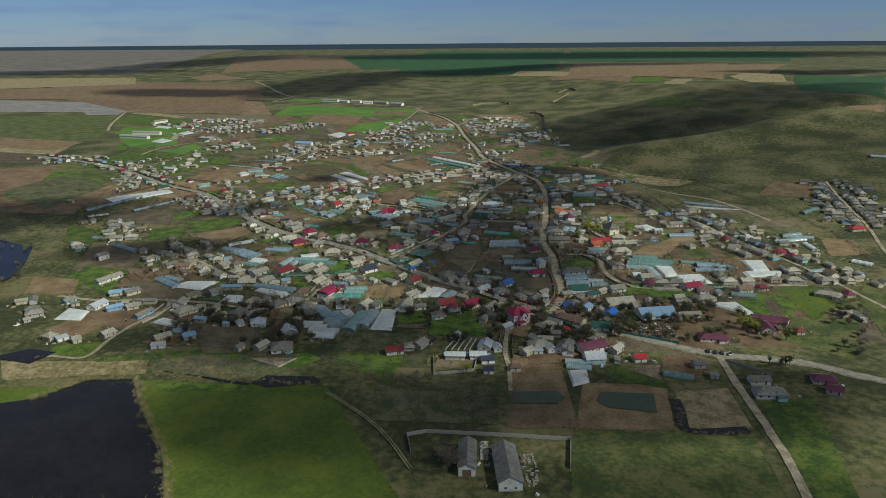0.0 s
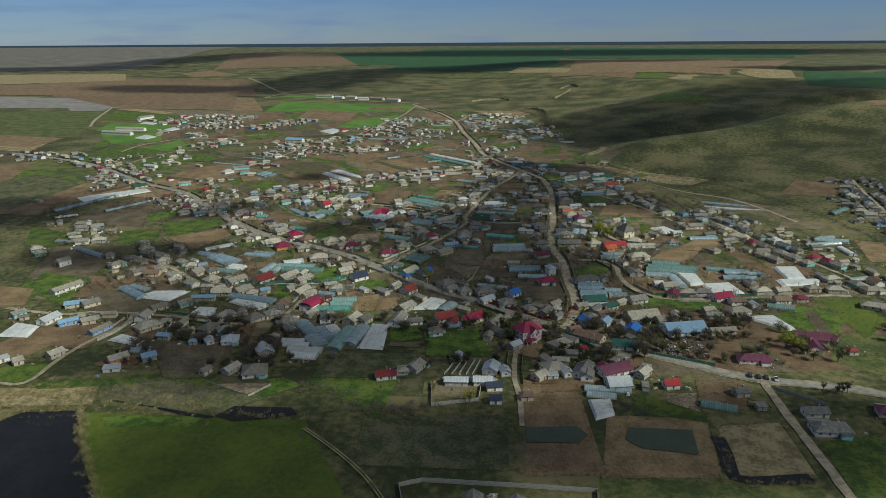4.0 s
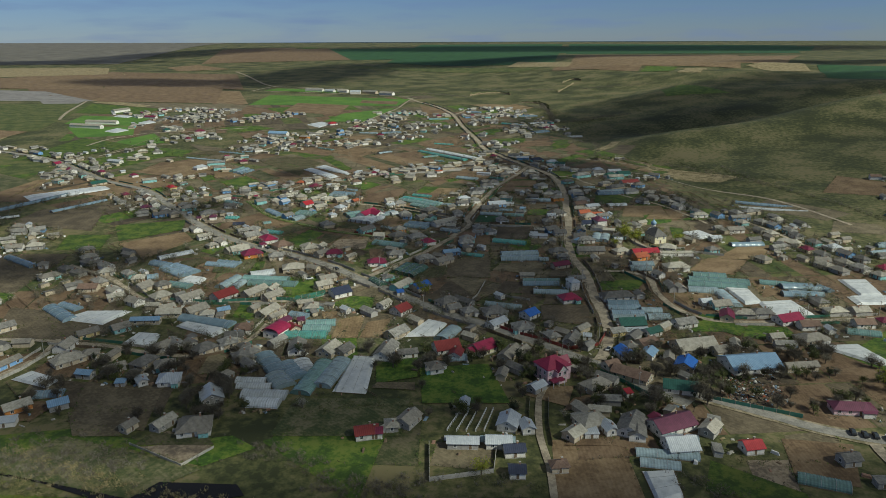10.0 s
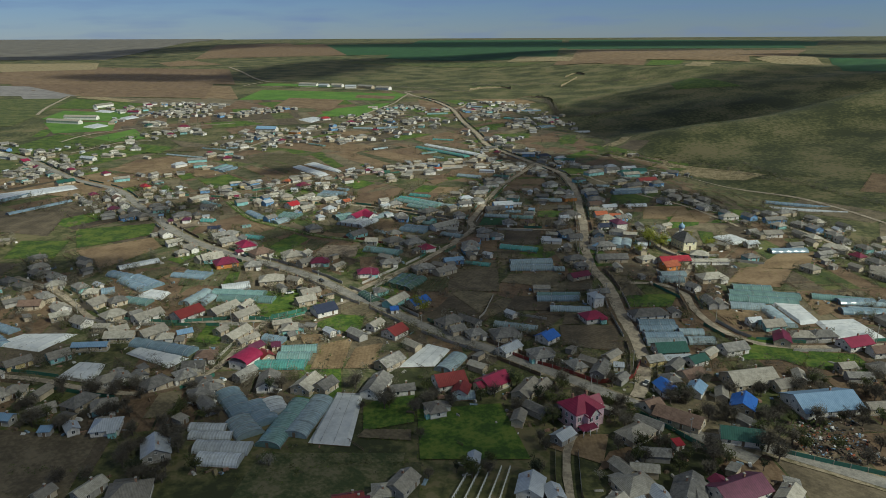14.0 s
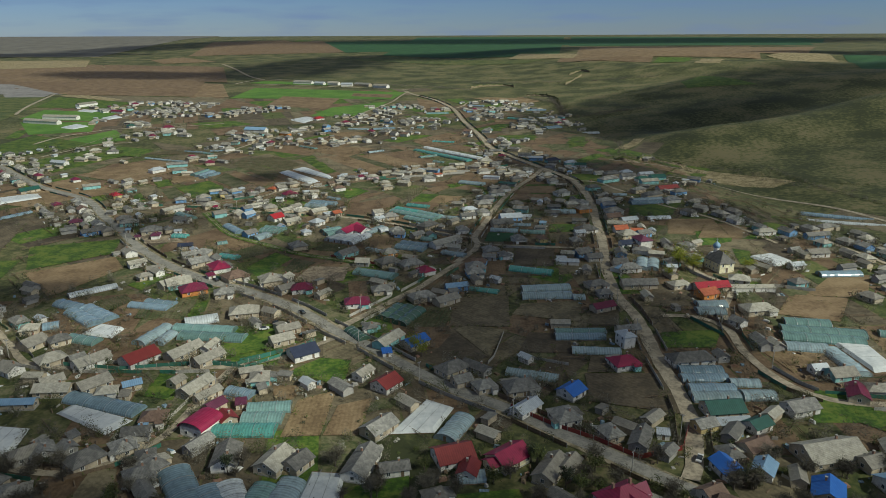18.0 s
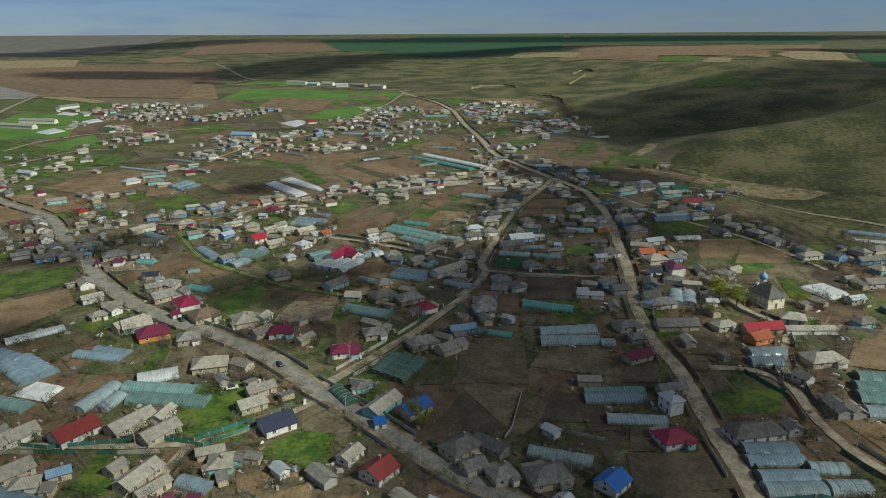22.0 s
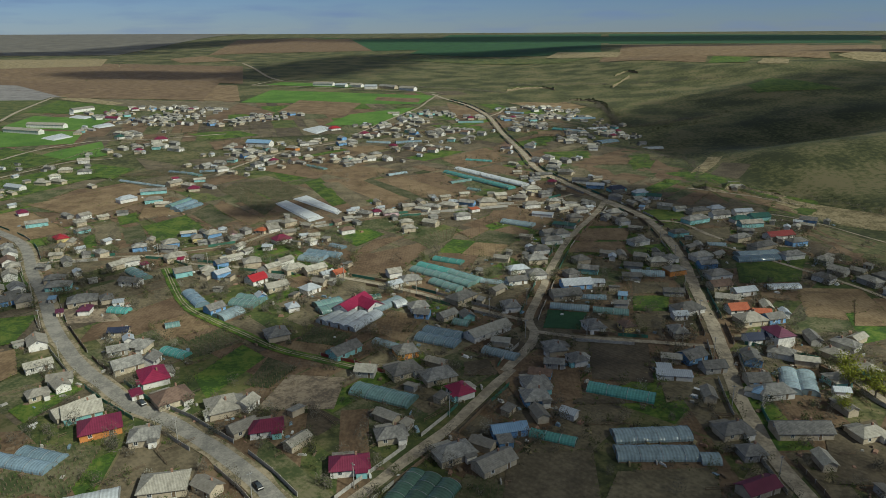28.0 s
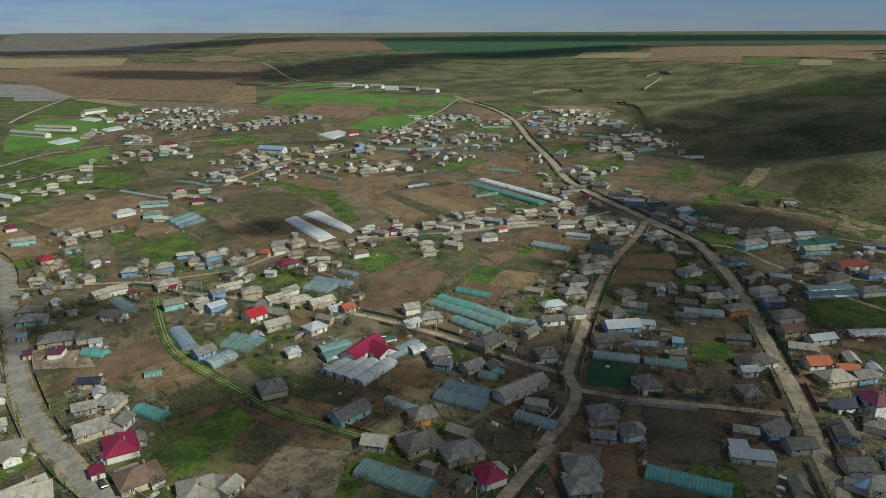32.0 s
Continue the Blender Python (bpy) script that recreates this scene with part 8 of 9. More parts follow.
house(0.7, 558.1, 37, 13.0, 7.4, "light", "tan", "gable")
house(6.1, 575.4, 15, 11.8, 5.5, "skyblue", "blue", "gable")
house(4.6, 569.4, 13, 4.8, 4.6, "slate", "blue", "shed")
house(-71.2, 575.1, 16, 11.0, 8.3, "maroon", "white", "hip")
house(-79.0, 575.0, 45, 9.2, 6.4, "light", "tan", "gable")
house(68.5, 492.0, 16, 10.8, 9.2, "crimson", "white", "hip")
house(74.0, 510.9, -72, 7.4, 5.9, "zinc", "white", "villa2")
house(78.1, 522.6, 12, 10.7, 5.5, "slate", "tan", "gable")
house(73.2, 547.9, 25, 11.8, 6.4, "maroon", "tan", "gable")
house(76.8, 576.6, 16, 11.2, 7.4, "slate", "tan", "hip")
house(77.9, 564.7, 8, 7.3, 6.4, "slate", "grey", "hip")
house(99.3, 601.2, 12, 13.3, 8.3, "slate", "white", "hip")
house(98.2, 577.2, 2, 18.7, 8.3, "slate", "tan", "gable")
house(118.2, 575.5, 18, 10.3, 6.4, "light", "tan", "hip")
house(132.8, 572.3, 9, 18.4, 8.3, "red", "tan", "gable")
house(127.5, 563.5, 21, 9.9, 8.3, "rust", "orange", "gable")
house(151.3, 582.3, -21, 10.5, 8.3, "light", "white", "hip")
house(153.2, 570.7, -1, 23.4, 4.6, "light", "white", "shed")
house(143.9, 543.6, 9, 15.4, 9.2, "light", "tan", "hip")
house(128.9, 529.5, -61, 6.4, 6.0, "slate", "white", "gable")
house(95.2, 494.6, 9, 18.4, 9.2, "slate", "white", "hip")
house(108.2, 496.5, -82, 5.5, 5.4, "slate", "grey", "gable")
house(93.1, 457.1, 6, 13.5, 10.1, "green", "tan", "gable")
house(100.6, 446.8, 27, 8.3, 6.6, "green", "white", "gable")
house(83.2, 447.2, 19, 7.4, 6.3, "slate", "yellow", "gable")
house(94.0, 448.5, 5, 12.2, 4.6, "zinc", "white", "shed")
house(119.8, 457.5, 16, 11.5, 8.3, "slate", "white", "gable")
house(94.2, 434.4, 25, 9.5, 7.4, "brown", "tan", "gable")
house(84.8, 430.8, -77, 7.4, 6.3, "slate", "tan", "hip")
house(81.4, 423.8, -78, 9.2, 7.4, "blue", "white", "gable")
house(91.9, 423.0, 55, 8.3, 6.6, "skyblue", "white", "gable")
house(115.2, 431.0, 12, 19.8, 12.9, "light", "tan", "gable")
house(146.9, 480.9, 9, 10.3, 8.3, "light", "cyan", "gable")
house(140.7, 485.1, 9, 6.1, 5.5, "zinc", "white", "gable")
house(144.7, 466.3, 68, 10.8, 7.4, "maroon", "tan", "gable")
house(190.8, 602.7, 14, 8.5, 5.5, "zinc", "white", "gable")
house(179.1, 577.0, 13, 8.0, 7.4, "slate", "cyan", "hip")
house(129.7, 508.6, -87, 11.5, 6.4, "slate", "grey", "gable")
house(134.1, 506.3, -85, 7.0, 5.5, "light", "grey", "gable")
house(213.2, 623.6, 6, 12.7, 7.4, "light", "white", "gable")
house(202.6, 666.0, 13, 13.2, 6.4, "light", "white", "hip")
house(230.8, 657.3, 10, 16.6, 6.4, "slate", "blue", "gable")
greenhouse(-109.7, 539.1, 22, 14.3, 9.0, "white")
greenhouse(-105.2, 529.5, -8, 27.4, 7.0, "mint")
greenhouse(-99.4, 521.3, -7, 28.5, 8.0, "mint")
greenhouse(-139.4, 556.0, -14, 20.4, 6.0, "blue")
greenhouse(-135.8, 560.1, -16, 15.1, 6.0, "blue")
greenhouse(-176.7, 557.2, -27, 17.8, 8.0, "blue")
greenhouse(-164.6, 543.2, -40, 23.6, 8.0, "blue")
greenhouse(-159.9, 548.2, -38, 22.3, 8.0, "blue")
greenhouse(-174.4, 534.0, 24, 6.5, 7.0, "blue")
greenhouse(-153.1, 519.4, -18, 14.2, 7.0, "mint")
greenhouse(-175.8, 576.8, 40, 22.6, 6.0, "white")
greenhouse(-125.6, 523.7, 72, 18.7, 7.0, "clear")
greenhouse(-119.3, 520.3, 78, 11.4, 6.0, "clear")
greenhouse(-120.8, 466.4, -20, 30.5, 8.0, "blue")
greenhouse(-62.1, 462.8, 5, 14.9, 7.0, "mint")
greenhouse(-62.9, 456.0, -1, 13.7, 7.0, "mint")
greenhouse(-67.1, 448.7, -1, 20.4, 8.0, "teal")
greenhouse(-75.0, 473.6, -21, 10.5, 6.0, "blue")
greenhouse(1.7, 448.7, 63, 15.4, 8.0, "clear")
greenhouse(-38.1, 522.6, -55, 13.0, 6.0, "green")
greenhouse(-24.9, 546.2, 65, 17.3, 7.0, "green")
greenhouse(-20.7, 543.8, 66, 18.3, 7.0, "green")
greenhouse(-16.1, 541.0, 63, 19.0, 7.0, "green")
greenhouse(31.9, 484.6, -19, 19.5, 6.0, "clear")
greenhouse(19.9, 573.2, -21, 14.7, 5.0, "teal")
greenhouse(50.9, 575.0, 5, 24.5, 8.0, "clear")
greenhouse(49.9, 565.1, 1, 24.5, 8.0, "clear")
greenhouse(65.0, 562.7, 0, 5.8, 6.0, "clear")
greenhouse(57.8, 523.0, -1, 21.6, 6.0, "mint")
greenhouse(56.8, 518.2, -1, 21.2, 6.0, "blue")
greenhouse(60.6, 504.4, -6, 19.5, 6.0, "clear")
greenhouse(109.3, 610.3, 72, 17.4, 7.0, "clear")
greenhouse(114.9, 608.9, 71, 16.5, 7.0, "clear")
greenhouse(125.5, 552.2, 1, 13.8, 8.0, "clear")
greenhouse(122.2, 544.2, -3, 12.9, 8.0, "clear")
greenhouse(96.5, 486.7, -1, 16.5, 7.0, "blue")
greenhouse(95.8, 481.0, 1, 17.5, 6.0, "blue")
greenhouse(95.4, 472.5, -1, 16.7, 7.0, "blue")
greenhouse(94.7, 467.0, 0, 17.2, 7.0, "clear")
greenhouse(109.1, 476.8, -5, 10.7, 6.0, "clear")
greenhouse(110.1, 467.5, -1, 11.6, 7.0, "clear")
greenhouse(161.5, 520.7, -12, 33.6, 9.0, "mint")
greenhouse(157.8, 513.8, -13, 32.2, 9.0, "mint")
greenhouse(159.4, 530.2, -10, 19.0, 8.0, "mint")
greenhouse(146.9, 505.8, -11, 16.3, 8.0, "clear")
greenhouse(155.5, 492.2, -89, 21.9, 8.0, "clear")
greenhouse(208.4, 591.8, 2, 22.3, 7.0, "blue")
film_sheet([(-157.8, 526.5), (-153.1, 536.3), (-140.9, 532.1), (-142.7, 521.4)])
film_sheet([(-135.0, 461.1), (-132.5, 466.8), (-106.5, 456.3), (-112.1, 447.2)])
film_sheet([(-20.2, 446.0), (-7.8, 468.4), (1.9, 462.3), (-5.0, 446.6)])
film_sheet([(173.4, 623.4), (188.9, 627.8), (194.8, 612.7), (181.0, 605.1)])
house(-173.3, 450.1, 46, 10.2, 6.4, "light", "yellow", "gable")
house(-160.1, 456.2, 44, 8.6, 7.4, "light", "cyan", "gable")
house(-151.1, 465.4, 3, 15.1, 4.6, "skyblue", "tan", "gable")
house(-129.6, 435.3, 40, 11.3, 7.4, "light", "grey", "hip")
house(-169.6, 423.9, -28, 9.2, 7.4, "light", "tan", "hip")
house(-160.8, 427.0, 15, 7.2, 6.4, "light", "tan", "hip")
house(-143.9, 413.2, 40, 8.8, 4.6, "light", "grey", "gable")
house(-133.2, 418.5, 68, 11.4, 8.3, "slate", "tan", "hip")
house(-122.7, 415.1, 25, 9.0, 8.3, "light", "cyan", "hip")
house(-116.0, 401.8, 11, 9.4, 9.2, "zinc", "white", "hip")
house(-127.2, 400.6, -53, 5.5, 4.4, "zinc", "white", "gable")
house(-135.6, 399.8, 6, 4.2, 3.7, "skyblue", "grey", "shed")
house(-153.9, 407.5, -10, 7.2, 4.6, "skyblue", "grey", "gable")
house(-91.1, 423.2, 32, 8.3, 8.3, "slate", "tan", "hip")
house(-92.7, 432.2, -70, 7.4, 6.1, "slate", "tan", "hip")
house(-92.8, 406.5, 62, 3.7, 4.6, "light", "grey", "shed")
house(-94.1, 387.8, -68, 11.0, 9.5, "zinc", "grey", "gable")
house(-105.8, 367.4, 64, 9.6, 5.5, "light", "grey", "gable")
house(-93.2, 364.9, 12, 12.6, 12.0, "light", "white", "hip")
house(-117.9, 365.4, 65, 5.9, 4.6, "light", "tan", "gable")
house(-26.8, 428.0, 74, 16.0, 8.3, "slate", "white", "gable")
house(-16.9, 425.4, 12, 9.0, 5.5, "slate", "white", "gable")
house(-4.8, 411.0, -71, 8.3, 6.7, "light", "white", "hip")
house(29.2, 424.1, 59, 13.8, 7.4, "light", "tan", "gable")
house(37.2, 392.8, 41, 7.4, 5.5, "zinc", "grey", "gable")
house(-29.4, 360.0, 13, 8.8, 7.4, "darkred", "white", "gable")
house(-20.5, 364.6, -83, 6.4, 5.2, "light", "grey", "hip")
house(-14.5, 368.5, 61, 9.8, 7.4, "light", "grey", "gable")
house(23.0, 365.9, 75, 9.7, 8.3, "zinc", "white", "gable")
house(29.4, 362.6, -81, 6.4, 5.2, "zinc", "white", "gable")
house(5.5, 352.9, -3, 11.6, 5.5, "zinc", "grey", "gable")
house(18.2, 353.0, -3, 9.4, 6.4, "zinc", "white", "gable")
house(61.6, 394.2, 35, 12.4, 8.3, "light", "tan", "hip")
house(73.5, 387.9, 13, 2.9, 3.7, "red", "white", "shed")
house(53.8, 366.1, 21, 11.6, 10.1, "light", "tan", "hip")
house(52.1, 359.6, 3, 5.4, 6.4, "zinc", "white", "shed")
house(59.4, 361.1, -76, 6.4, 5.2, "zinc", "white", "gable")
house(45.8, 357.8, 43, 7.5, 6.4, "light", "tan", "gable")
house(67.9, 362.1, 63, 12.7, 10.1, "slate", "white", "gable")
house(82.8, 363.5, 23, 17.4, 11.0, "plum", "white", "gable")
house(78.8, 365.6, -76, 6.4, 5.2, "maroon", "white", "gable")
house(81.5, 349.7, 6, 11.2, 11.0, "zinc", "white", "gable")
house(96.2, 360.4, 49, 8.9, 6.4, "light", "grey", "gable")
house(95.7, 391.8, -15, 13.8, 9.2, "green", "white", "gable")
house(79.1, 403.1, -38, 16.8, 9.2, "brown", "tan", "gable")
house(72.2, 412.0, 26, 6.6, 6.4, "brown", "white", "gable")
house(104.8, 411.8, 61, 10.1, 9.0, "blue", "tan", "gable")
house(133.3, 412.8, 8, 24.0, 16.6, "skyblue", "white", "gable")
house(125.1, 425.5, 18, 7.4, 7.3, "light", "tan", "gable")
house(153.9, 409.3, 6, 15.2, 5.5, "light", "tan", "gable")
house(173.2, 461.2, 18, 13.6, 9.2, "crimson", "white", "gable")
house(157.2, 439.7, 10, 6.9, 5.5, "light", "tan", "gable")
house(173.6, 437.6, 18, 14.4, 8.3, "light", "tan", "hip")
greenhouse(-201.1, 478.0, -42, 26.5, 8.0, "blue")
greenhouse(-200.4, 487.3, -29, 14.1, 6.0, "blue")
greenhouse(-82.1, 402.6, -4, 12.7, 5.0, "white")
greenhouse(-79.6, 397.6, -3, 14.4, 5.0, "white")
greenhouse(-73.5, 390.1, -5, 18.2, 7.0, "white")
greenhouse(-72.7, 383.4, -6, 13.9, 7.0, "white")
greenhouse(-77.0, 418.0, -58, 21.6, 10.0, "blue")
greenhouse(-69.7, 402.1, -57, 12.3, 10.0, "clear")
greenhouse(-66.3, 411.2, -57, 15.7, 10.0, "blue")
greenhouse(-62.4, 415.4, -64, 10.2, 9.0, "white")
greenhouse(-56.3, 404.9, 78, 29.4, 9.0, "mint")
greenhouse(-48.9, 408.9, 77, 25.7, 9.0, "clear")
greenhouse(5.8, 422.6, 5, 8.0, 6.0, "clear")
greenhouse(202.2, 510.2, -1, 17.5, 7.0, "blue")
greenhouse(197.9, 497.6, -8, 18.6, 7.0, "blue")
greenhouse(216.2, 505.9, -71, 8.3, 6.0, "blue")
film_sheet([(-197.6, 470.6), (-189.3, 481.1), (-164.7, 481.9), (-172.0, 462.9)])
film_sheet([(-153.4, 440.1), (-150.2, 453.3), (-138.8, 452.0), (-136.0, 434.8)])
film_sheet([(-46.6, 392.7), (-41.5, 426.6), (-31.4, 425.4), (-32.5, 390.6)])
film_sheet([(170.0, 488.5), (190.0, 490.9), (192.3, 469.4), (168.9, 466.8)])

house(-230.8, 432.5, 73, 12.9, 8.0, "zinc", "white", "gable")
house(-217.6, 428.2, 43, 11.1, 5.0, "skyblue", "blue", "gable")
house(-206.5, 429.8, 33, 7.7, 6.0, "light", "tan", "gable")
house(-253.9, 441.0, 62, 8.4, 6.0, "slate", "cyan", "gable")
house(-226.9, 456.3, 21, 13.0, 6.0, "skyblue", "tan", "gable")
house(-218.6, 457.6, 47, 10.7, 7.0, "slate", "tan", "gable")
house(-193.9, 417.2, 67, 14.4, 5.0, "light", "blue", "gable")
house(-168.2, 421.0, 46, 13.7, 9.0, "light", "tan", "hip")
house(-202.9, 386.4, 60, 8.1, 6.0, "light", "tan", "gable")
house(-217.5, 377.7, 45, 4.8, 6.0, "light", "tan", "gable")
house(-227.2, 380.7, 45, 6.7, 5.0, "zinc", "white", "shed")
house(-235.1, 382.5, 64, 6.4, 8.0, "light", "tan", "hip")
house(-167.4, 380.1, 43, 10.0, 7.0, "light", "orange", "gable")
house(-165.8, 369.6, 13, 8.2, 5.0, "zinc", "white", "shed")
house(-152.4, 382.0, 35, 7.2, 6.0, "skyblue", "grey", "gable")
greenhouse(-161.8, 392.0, 9, 11.8, 6, "blue")
film_sheet([(-249.3, 411.2), (-249.3, 431.4), (-232.7, 425.9), (-230.4, 409.3)])
film_sheet([(-185.0, 405.4), (-180.3, 413.3), (-164.0, 405.1), (-165.7, 397.5)])
film_sheet([(-373.7, 750.2), (-317.2, 790.4), (-305.2, 775.6), (-354.7, 728.9)])

# ---- garden strips between the streets ----
STRIP = [("soil_strip", 0.36), ("soil_brown", 0.38), ("soil_weedy", 0.10), ("grass", 0.08), ("lawn", 0.08)]
strips = {k: Shape() for k, _ in STRIP}
rng = random.Random(5)


def strip_zone(ox, oy, angle, nu, nv, du, dv):
    """A patchwork of narrow garden strips: nu by nv of them from (ox, oy), turned by angle."""
    c, s = math.cos(radians(angle)), math.sin(radians(angle))
    v = 0.0
    for j in range(nv):
        u, hv = 0.0, dv * rng.uniform(0.8, 1.2)
        for i in range(nu):
            hu = du * rng.choice((0.6, 0.8, 1.0, 1.5))
            q = [(u + 0.4, v + 0.5), (u + hu - 0.4, v + 0.5), (u + hu - 0.4, v + hv - 0.5), (u + 0.4, v + hv - 0.5)]
            quad = [(ox + a * c - b * s, oy + a * s + b * c) for a, b in q]
            u += hu
            mx, my = sum(p[0] for p in quad) / 4, sum(p[1] for p in quad) / 4
            kind, roll = "soil_strip", rng.random()
            for k, wgt in STRIP:
                if roll < wgt:
                    kind = k
                    break
                roll -= wgt
            east = 287 - 0.17 * (my - 700)
            if mx > east - 60 or my < 372 or (mx < -170 and my < 480) or rng.random() < 0.12:
                continue
            drape(strips[kind], quad, 0.03 + rng.random() * 0.05, 20)
        v += hv


strip_zone(-42, 518, 44, 30, 7, 17, 58)
strip_zone(-420, 784, -38, 34, 12, 17, 64)
strip_zone(84, 357, 4, 14, 16, 19, 42)
strip_zone(-266, 378, 8, 16, 4, 17, 42)
strip_zone(-504, 1064, 18, 34, 6, 19, 70)
for k, s in strips.items():
    ob = new("garden_strips", s.mesh("garden_strips", k, smooth=True))
    tagged(ob, "narrow garden strips of bare soil and grass", "garden", kind="stuff")

# ---- houses in rows along the streets ----
MODELS = []
ROOFS = ["light"] * 9 + ["slate"] * 9 + ["brown", "maroon"]
for k in range(20):
    MODELS.append((ROOFS[k], rng.choice(["tan", "white", "grey", "tan", "white", "tan", "white", "grey", "tan", "grey", "cyan", "blue"]), rng.uniform(7.5, 10.5), rng.uniform(5.6, 7.0), "hip" if k % 3 else "gable"))
SHEDS = [(6, 3.5, "slate", "grey", "gable"), (8, 4, "light", "tan", "gable"), (5, 3, "slate", "tan", "shed"), (9, 4.5, "slate", "grey", "gable"), (7, 4, "light", "tan", "gable"), (4, 3, "light", "grey", "shed"), (5, 3.4, "zinc", "white", "gable")]
BUILT, COUNT = {}, {"house": 0, "shed": 0, "tree": 0}


def row_house(x, y, rot):
    k = rng.randrange(len(MODELS))
    r, w, L, W, st = MODELS[k]
    m = pose(x, y, gz(x, y) + 0.1, 0, 0, rot)
    reserve(x, y, L, W, rot)
    if COUNT["house"] >= 70 or y > 820:
        return far_building(far_houses, m, L, W, r, w, st)
    COUNT["house"] += 1
    if k not in BUILT:
        BUILT[k] = build_house("house", L, W, r, w, st, 1)
        BUILT[k].matrix_world = m
    else:
        copy_thing(BUILT[k], m)


def row_shed(x, y, rot):
    k = rng.randrange(len(SHEDS))
    L, W, r, w, st = SHEDS[k]
    m = pose(x, y, gz(x, y) + 0.05, 0, 0, rot)
    reserve(x, y, L, W, rot)
    if COUNT["shed"] >= 260 or y > 760:
        return far_building(far_sheds, m, L, W, r, w, "flat" if st == "shed" else "gable")
    COUNT["shed"] += 1
    key = ("shed", k)
    if key not in BUILT:
        BUILT[key] = build_house("shed", L, W, r, w, st, 1 if st == "shed" else 0)
        tagged(BUILT[key], f"{w} walled low outbuilding with a {ROOF_WORDS[r]} roof", "shed")
        BUILT[key].matrix_world = m
    else:
        copy_thing(BUILT[key], m)


def laid_out(x, y):
    """The part of the village where every house is set singly."""
    north = 600 < y < 985 and -11.7 - 0.74 * (y - 428.6) < x < -11.7 + 0.56 * (y - 428.6)
    middle = 425 < y <= 600 and abs(x + 4 - 0.012 * (y - 261)) < 0.61 * (y - 240)
    south = 365 < y <= 425 and abs(x + 4 - 0.012 * (y - 178)) < 0.61 * (y - 160)
    return north or middle or south


def inside(x, y):
    return -600 < x < 287 - 0.17 * (y - 700) - 42 and 380 < y < 1500 and not (x < -190 and y < 470)


spots = []
for row in ROWS:
    for a, b in zip(row, row[1:]):
        spots.append((a.y, a, (b - a).normalized(), 2.0))
for kind, width, line in list(ROADS):
    if kind == "track":
        continue
    run = 0.0
    for a, b in zip(line, line[1:]):
        run += (b - a).length
        if run < (12 if a.y < 760 else 13) or (a.y > 985 and -520 < a.x < 330) or not (inside(a.x, a.y) or (a.x > 330 and 600 < a.y < 900)):
            continue
        run = 0.0
        spots.append((a.y, a, (b - a).normalized(), width))
for _, a, t, width in sorted(spots, key=lambda q: q[0]):
    nrm, ang = Vector((-t.y, t.x)), math.degrees(math.atan2(t.y, t.x))
    for sg in (-1, 1):
        for lo, hi, turn in ((5, 8, (0, 0, 180)), (15, 22, (0, 90, 90))):
            p = a + nrm * sg * (width / 2 + (3 if width > 6.6 else 0) + rng.uniform(lo, hi)) + t * rng.uniform(-3, 3)
            if not laid_out(p.x, p.y) and is_free(p.x, p.y, 3.6) and road_gap(p.x, p.y) > 3.4 and rng.random() < ((0.92 if p.y < 800 else 0.72) if lo < 10 else (0.35 if p.y < 800 else 0.15)):
                row_house(p.x, p.y, ang + rng.choice(turn) + rng.uniform(-5, 5))
        for _ in range(4):
            q = a + nrm * sg * (width / 2 + rng.uniform(7, 34)) + t * rng.uniform(-7, 7)
            if is_free(q.x, q.y, 2.2) and road_gap(q.x, q.y) > 4.5 and rng.random() < (0.42 if laid_out(q.x, q.y) else 0.6 if q.y < 800 else 0.3):
                row_shed(q.x, q.y, ang + rng.choice((0, 90)) + rng.uniform(-6, 6))

tagged(new("far_houses", far_houses.mesh("far_houses", *FAR_MATS)), "distant grey-roofed village houses in dense rows", "houses", kind="stuff")
tagged(new("far_sheds", far_sheds.mesh("far_sheds", *FAR_MATS)), "low sheds and outbuildings in distant yards", "sheds", kind="stuff")

# ---- street fences, poles and yard clutter ----
FENCES = ["concrete", "fence_green", "timber", "concrete", "timber"]
far_fence = Shape()
fences = 0
for kind, width, line in ROADS[:16]:
    if kind == "track":
        continue
    for sg in (-1, 1):
        k = 2
        while k < len(line) - 5:
            n = rng.choice((3, 4, 5))
            seg = line[k:k + n + 1]
            k += n + rng.choice((1, 1, 2))
            if len(seg) < 3 or not inside(seg[0].x, seg[0].y):
                continue
            t = (seg[-1] - seg[0]).normalized()
            off = Vector((-t.y, t.x)) * sg * (width / 2 + 2.4)
            pts = [tuple(p + off) for p in (seg[0], seg[len(seg) // 2], seg[-1])]
            if any(road_gap(*p) < 1.2 for p in pts):
                continue
            if fences < 45 and seg[0].y < 760:
                masonry_wall(1.5, rng.choice(FENCES), pts)
                fences += 1
            else:
                for p, q in zip(pts, pts[1:]):
                    z = gz(*p)
                    far_fence.solid([(p[0], p[1], z - 0.3), (q[0], q[1], gz(*q) - 0.3), (q[0], q[1] + 0.1, gz(*q) - 0.3), (p[0], p[1] + 0.1, z - 0.3)],
                                    [(p[0], p[1], z + 1.5), (q[0], q[1], gz(*q) + 1.5), (q[0], q[1] + 0.1, gz(*q) + 1.5), (p[0], p[1] + 0.1, z + 1.5)], rng.randrange(3))
tagged(new("far_fences", far_fence.mesh("far_fences", "concrete", "timber", "fence_green")), "weathered yard fences along distant streets", "fences", kind="stuff")
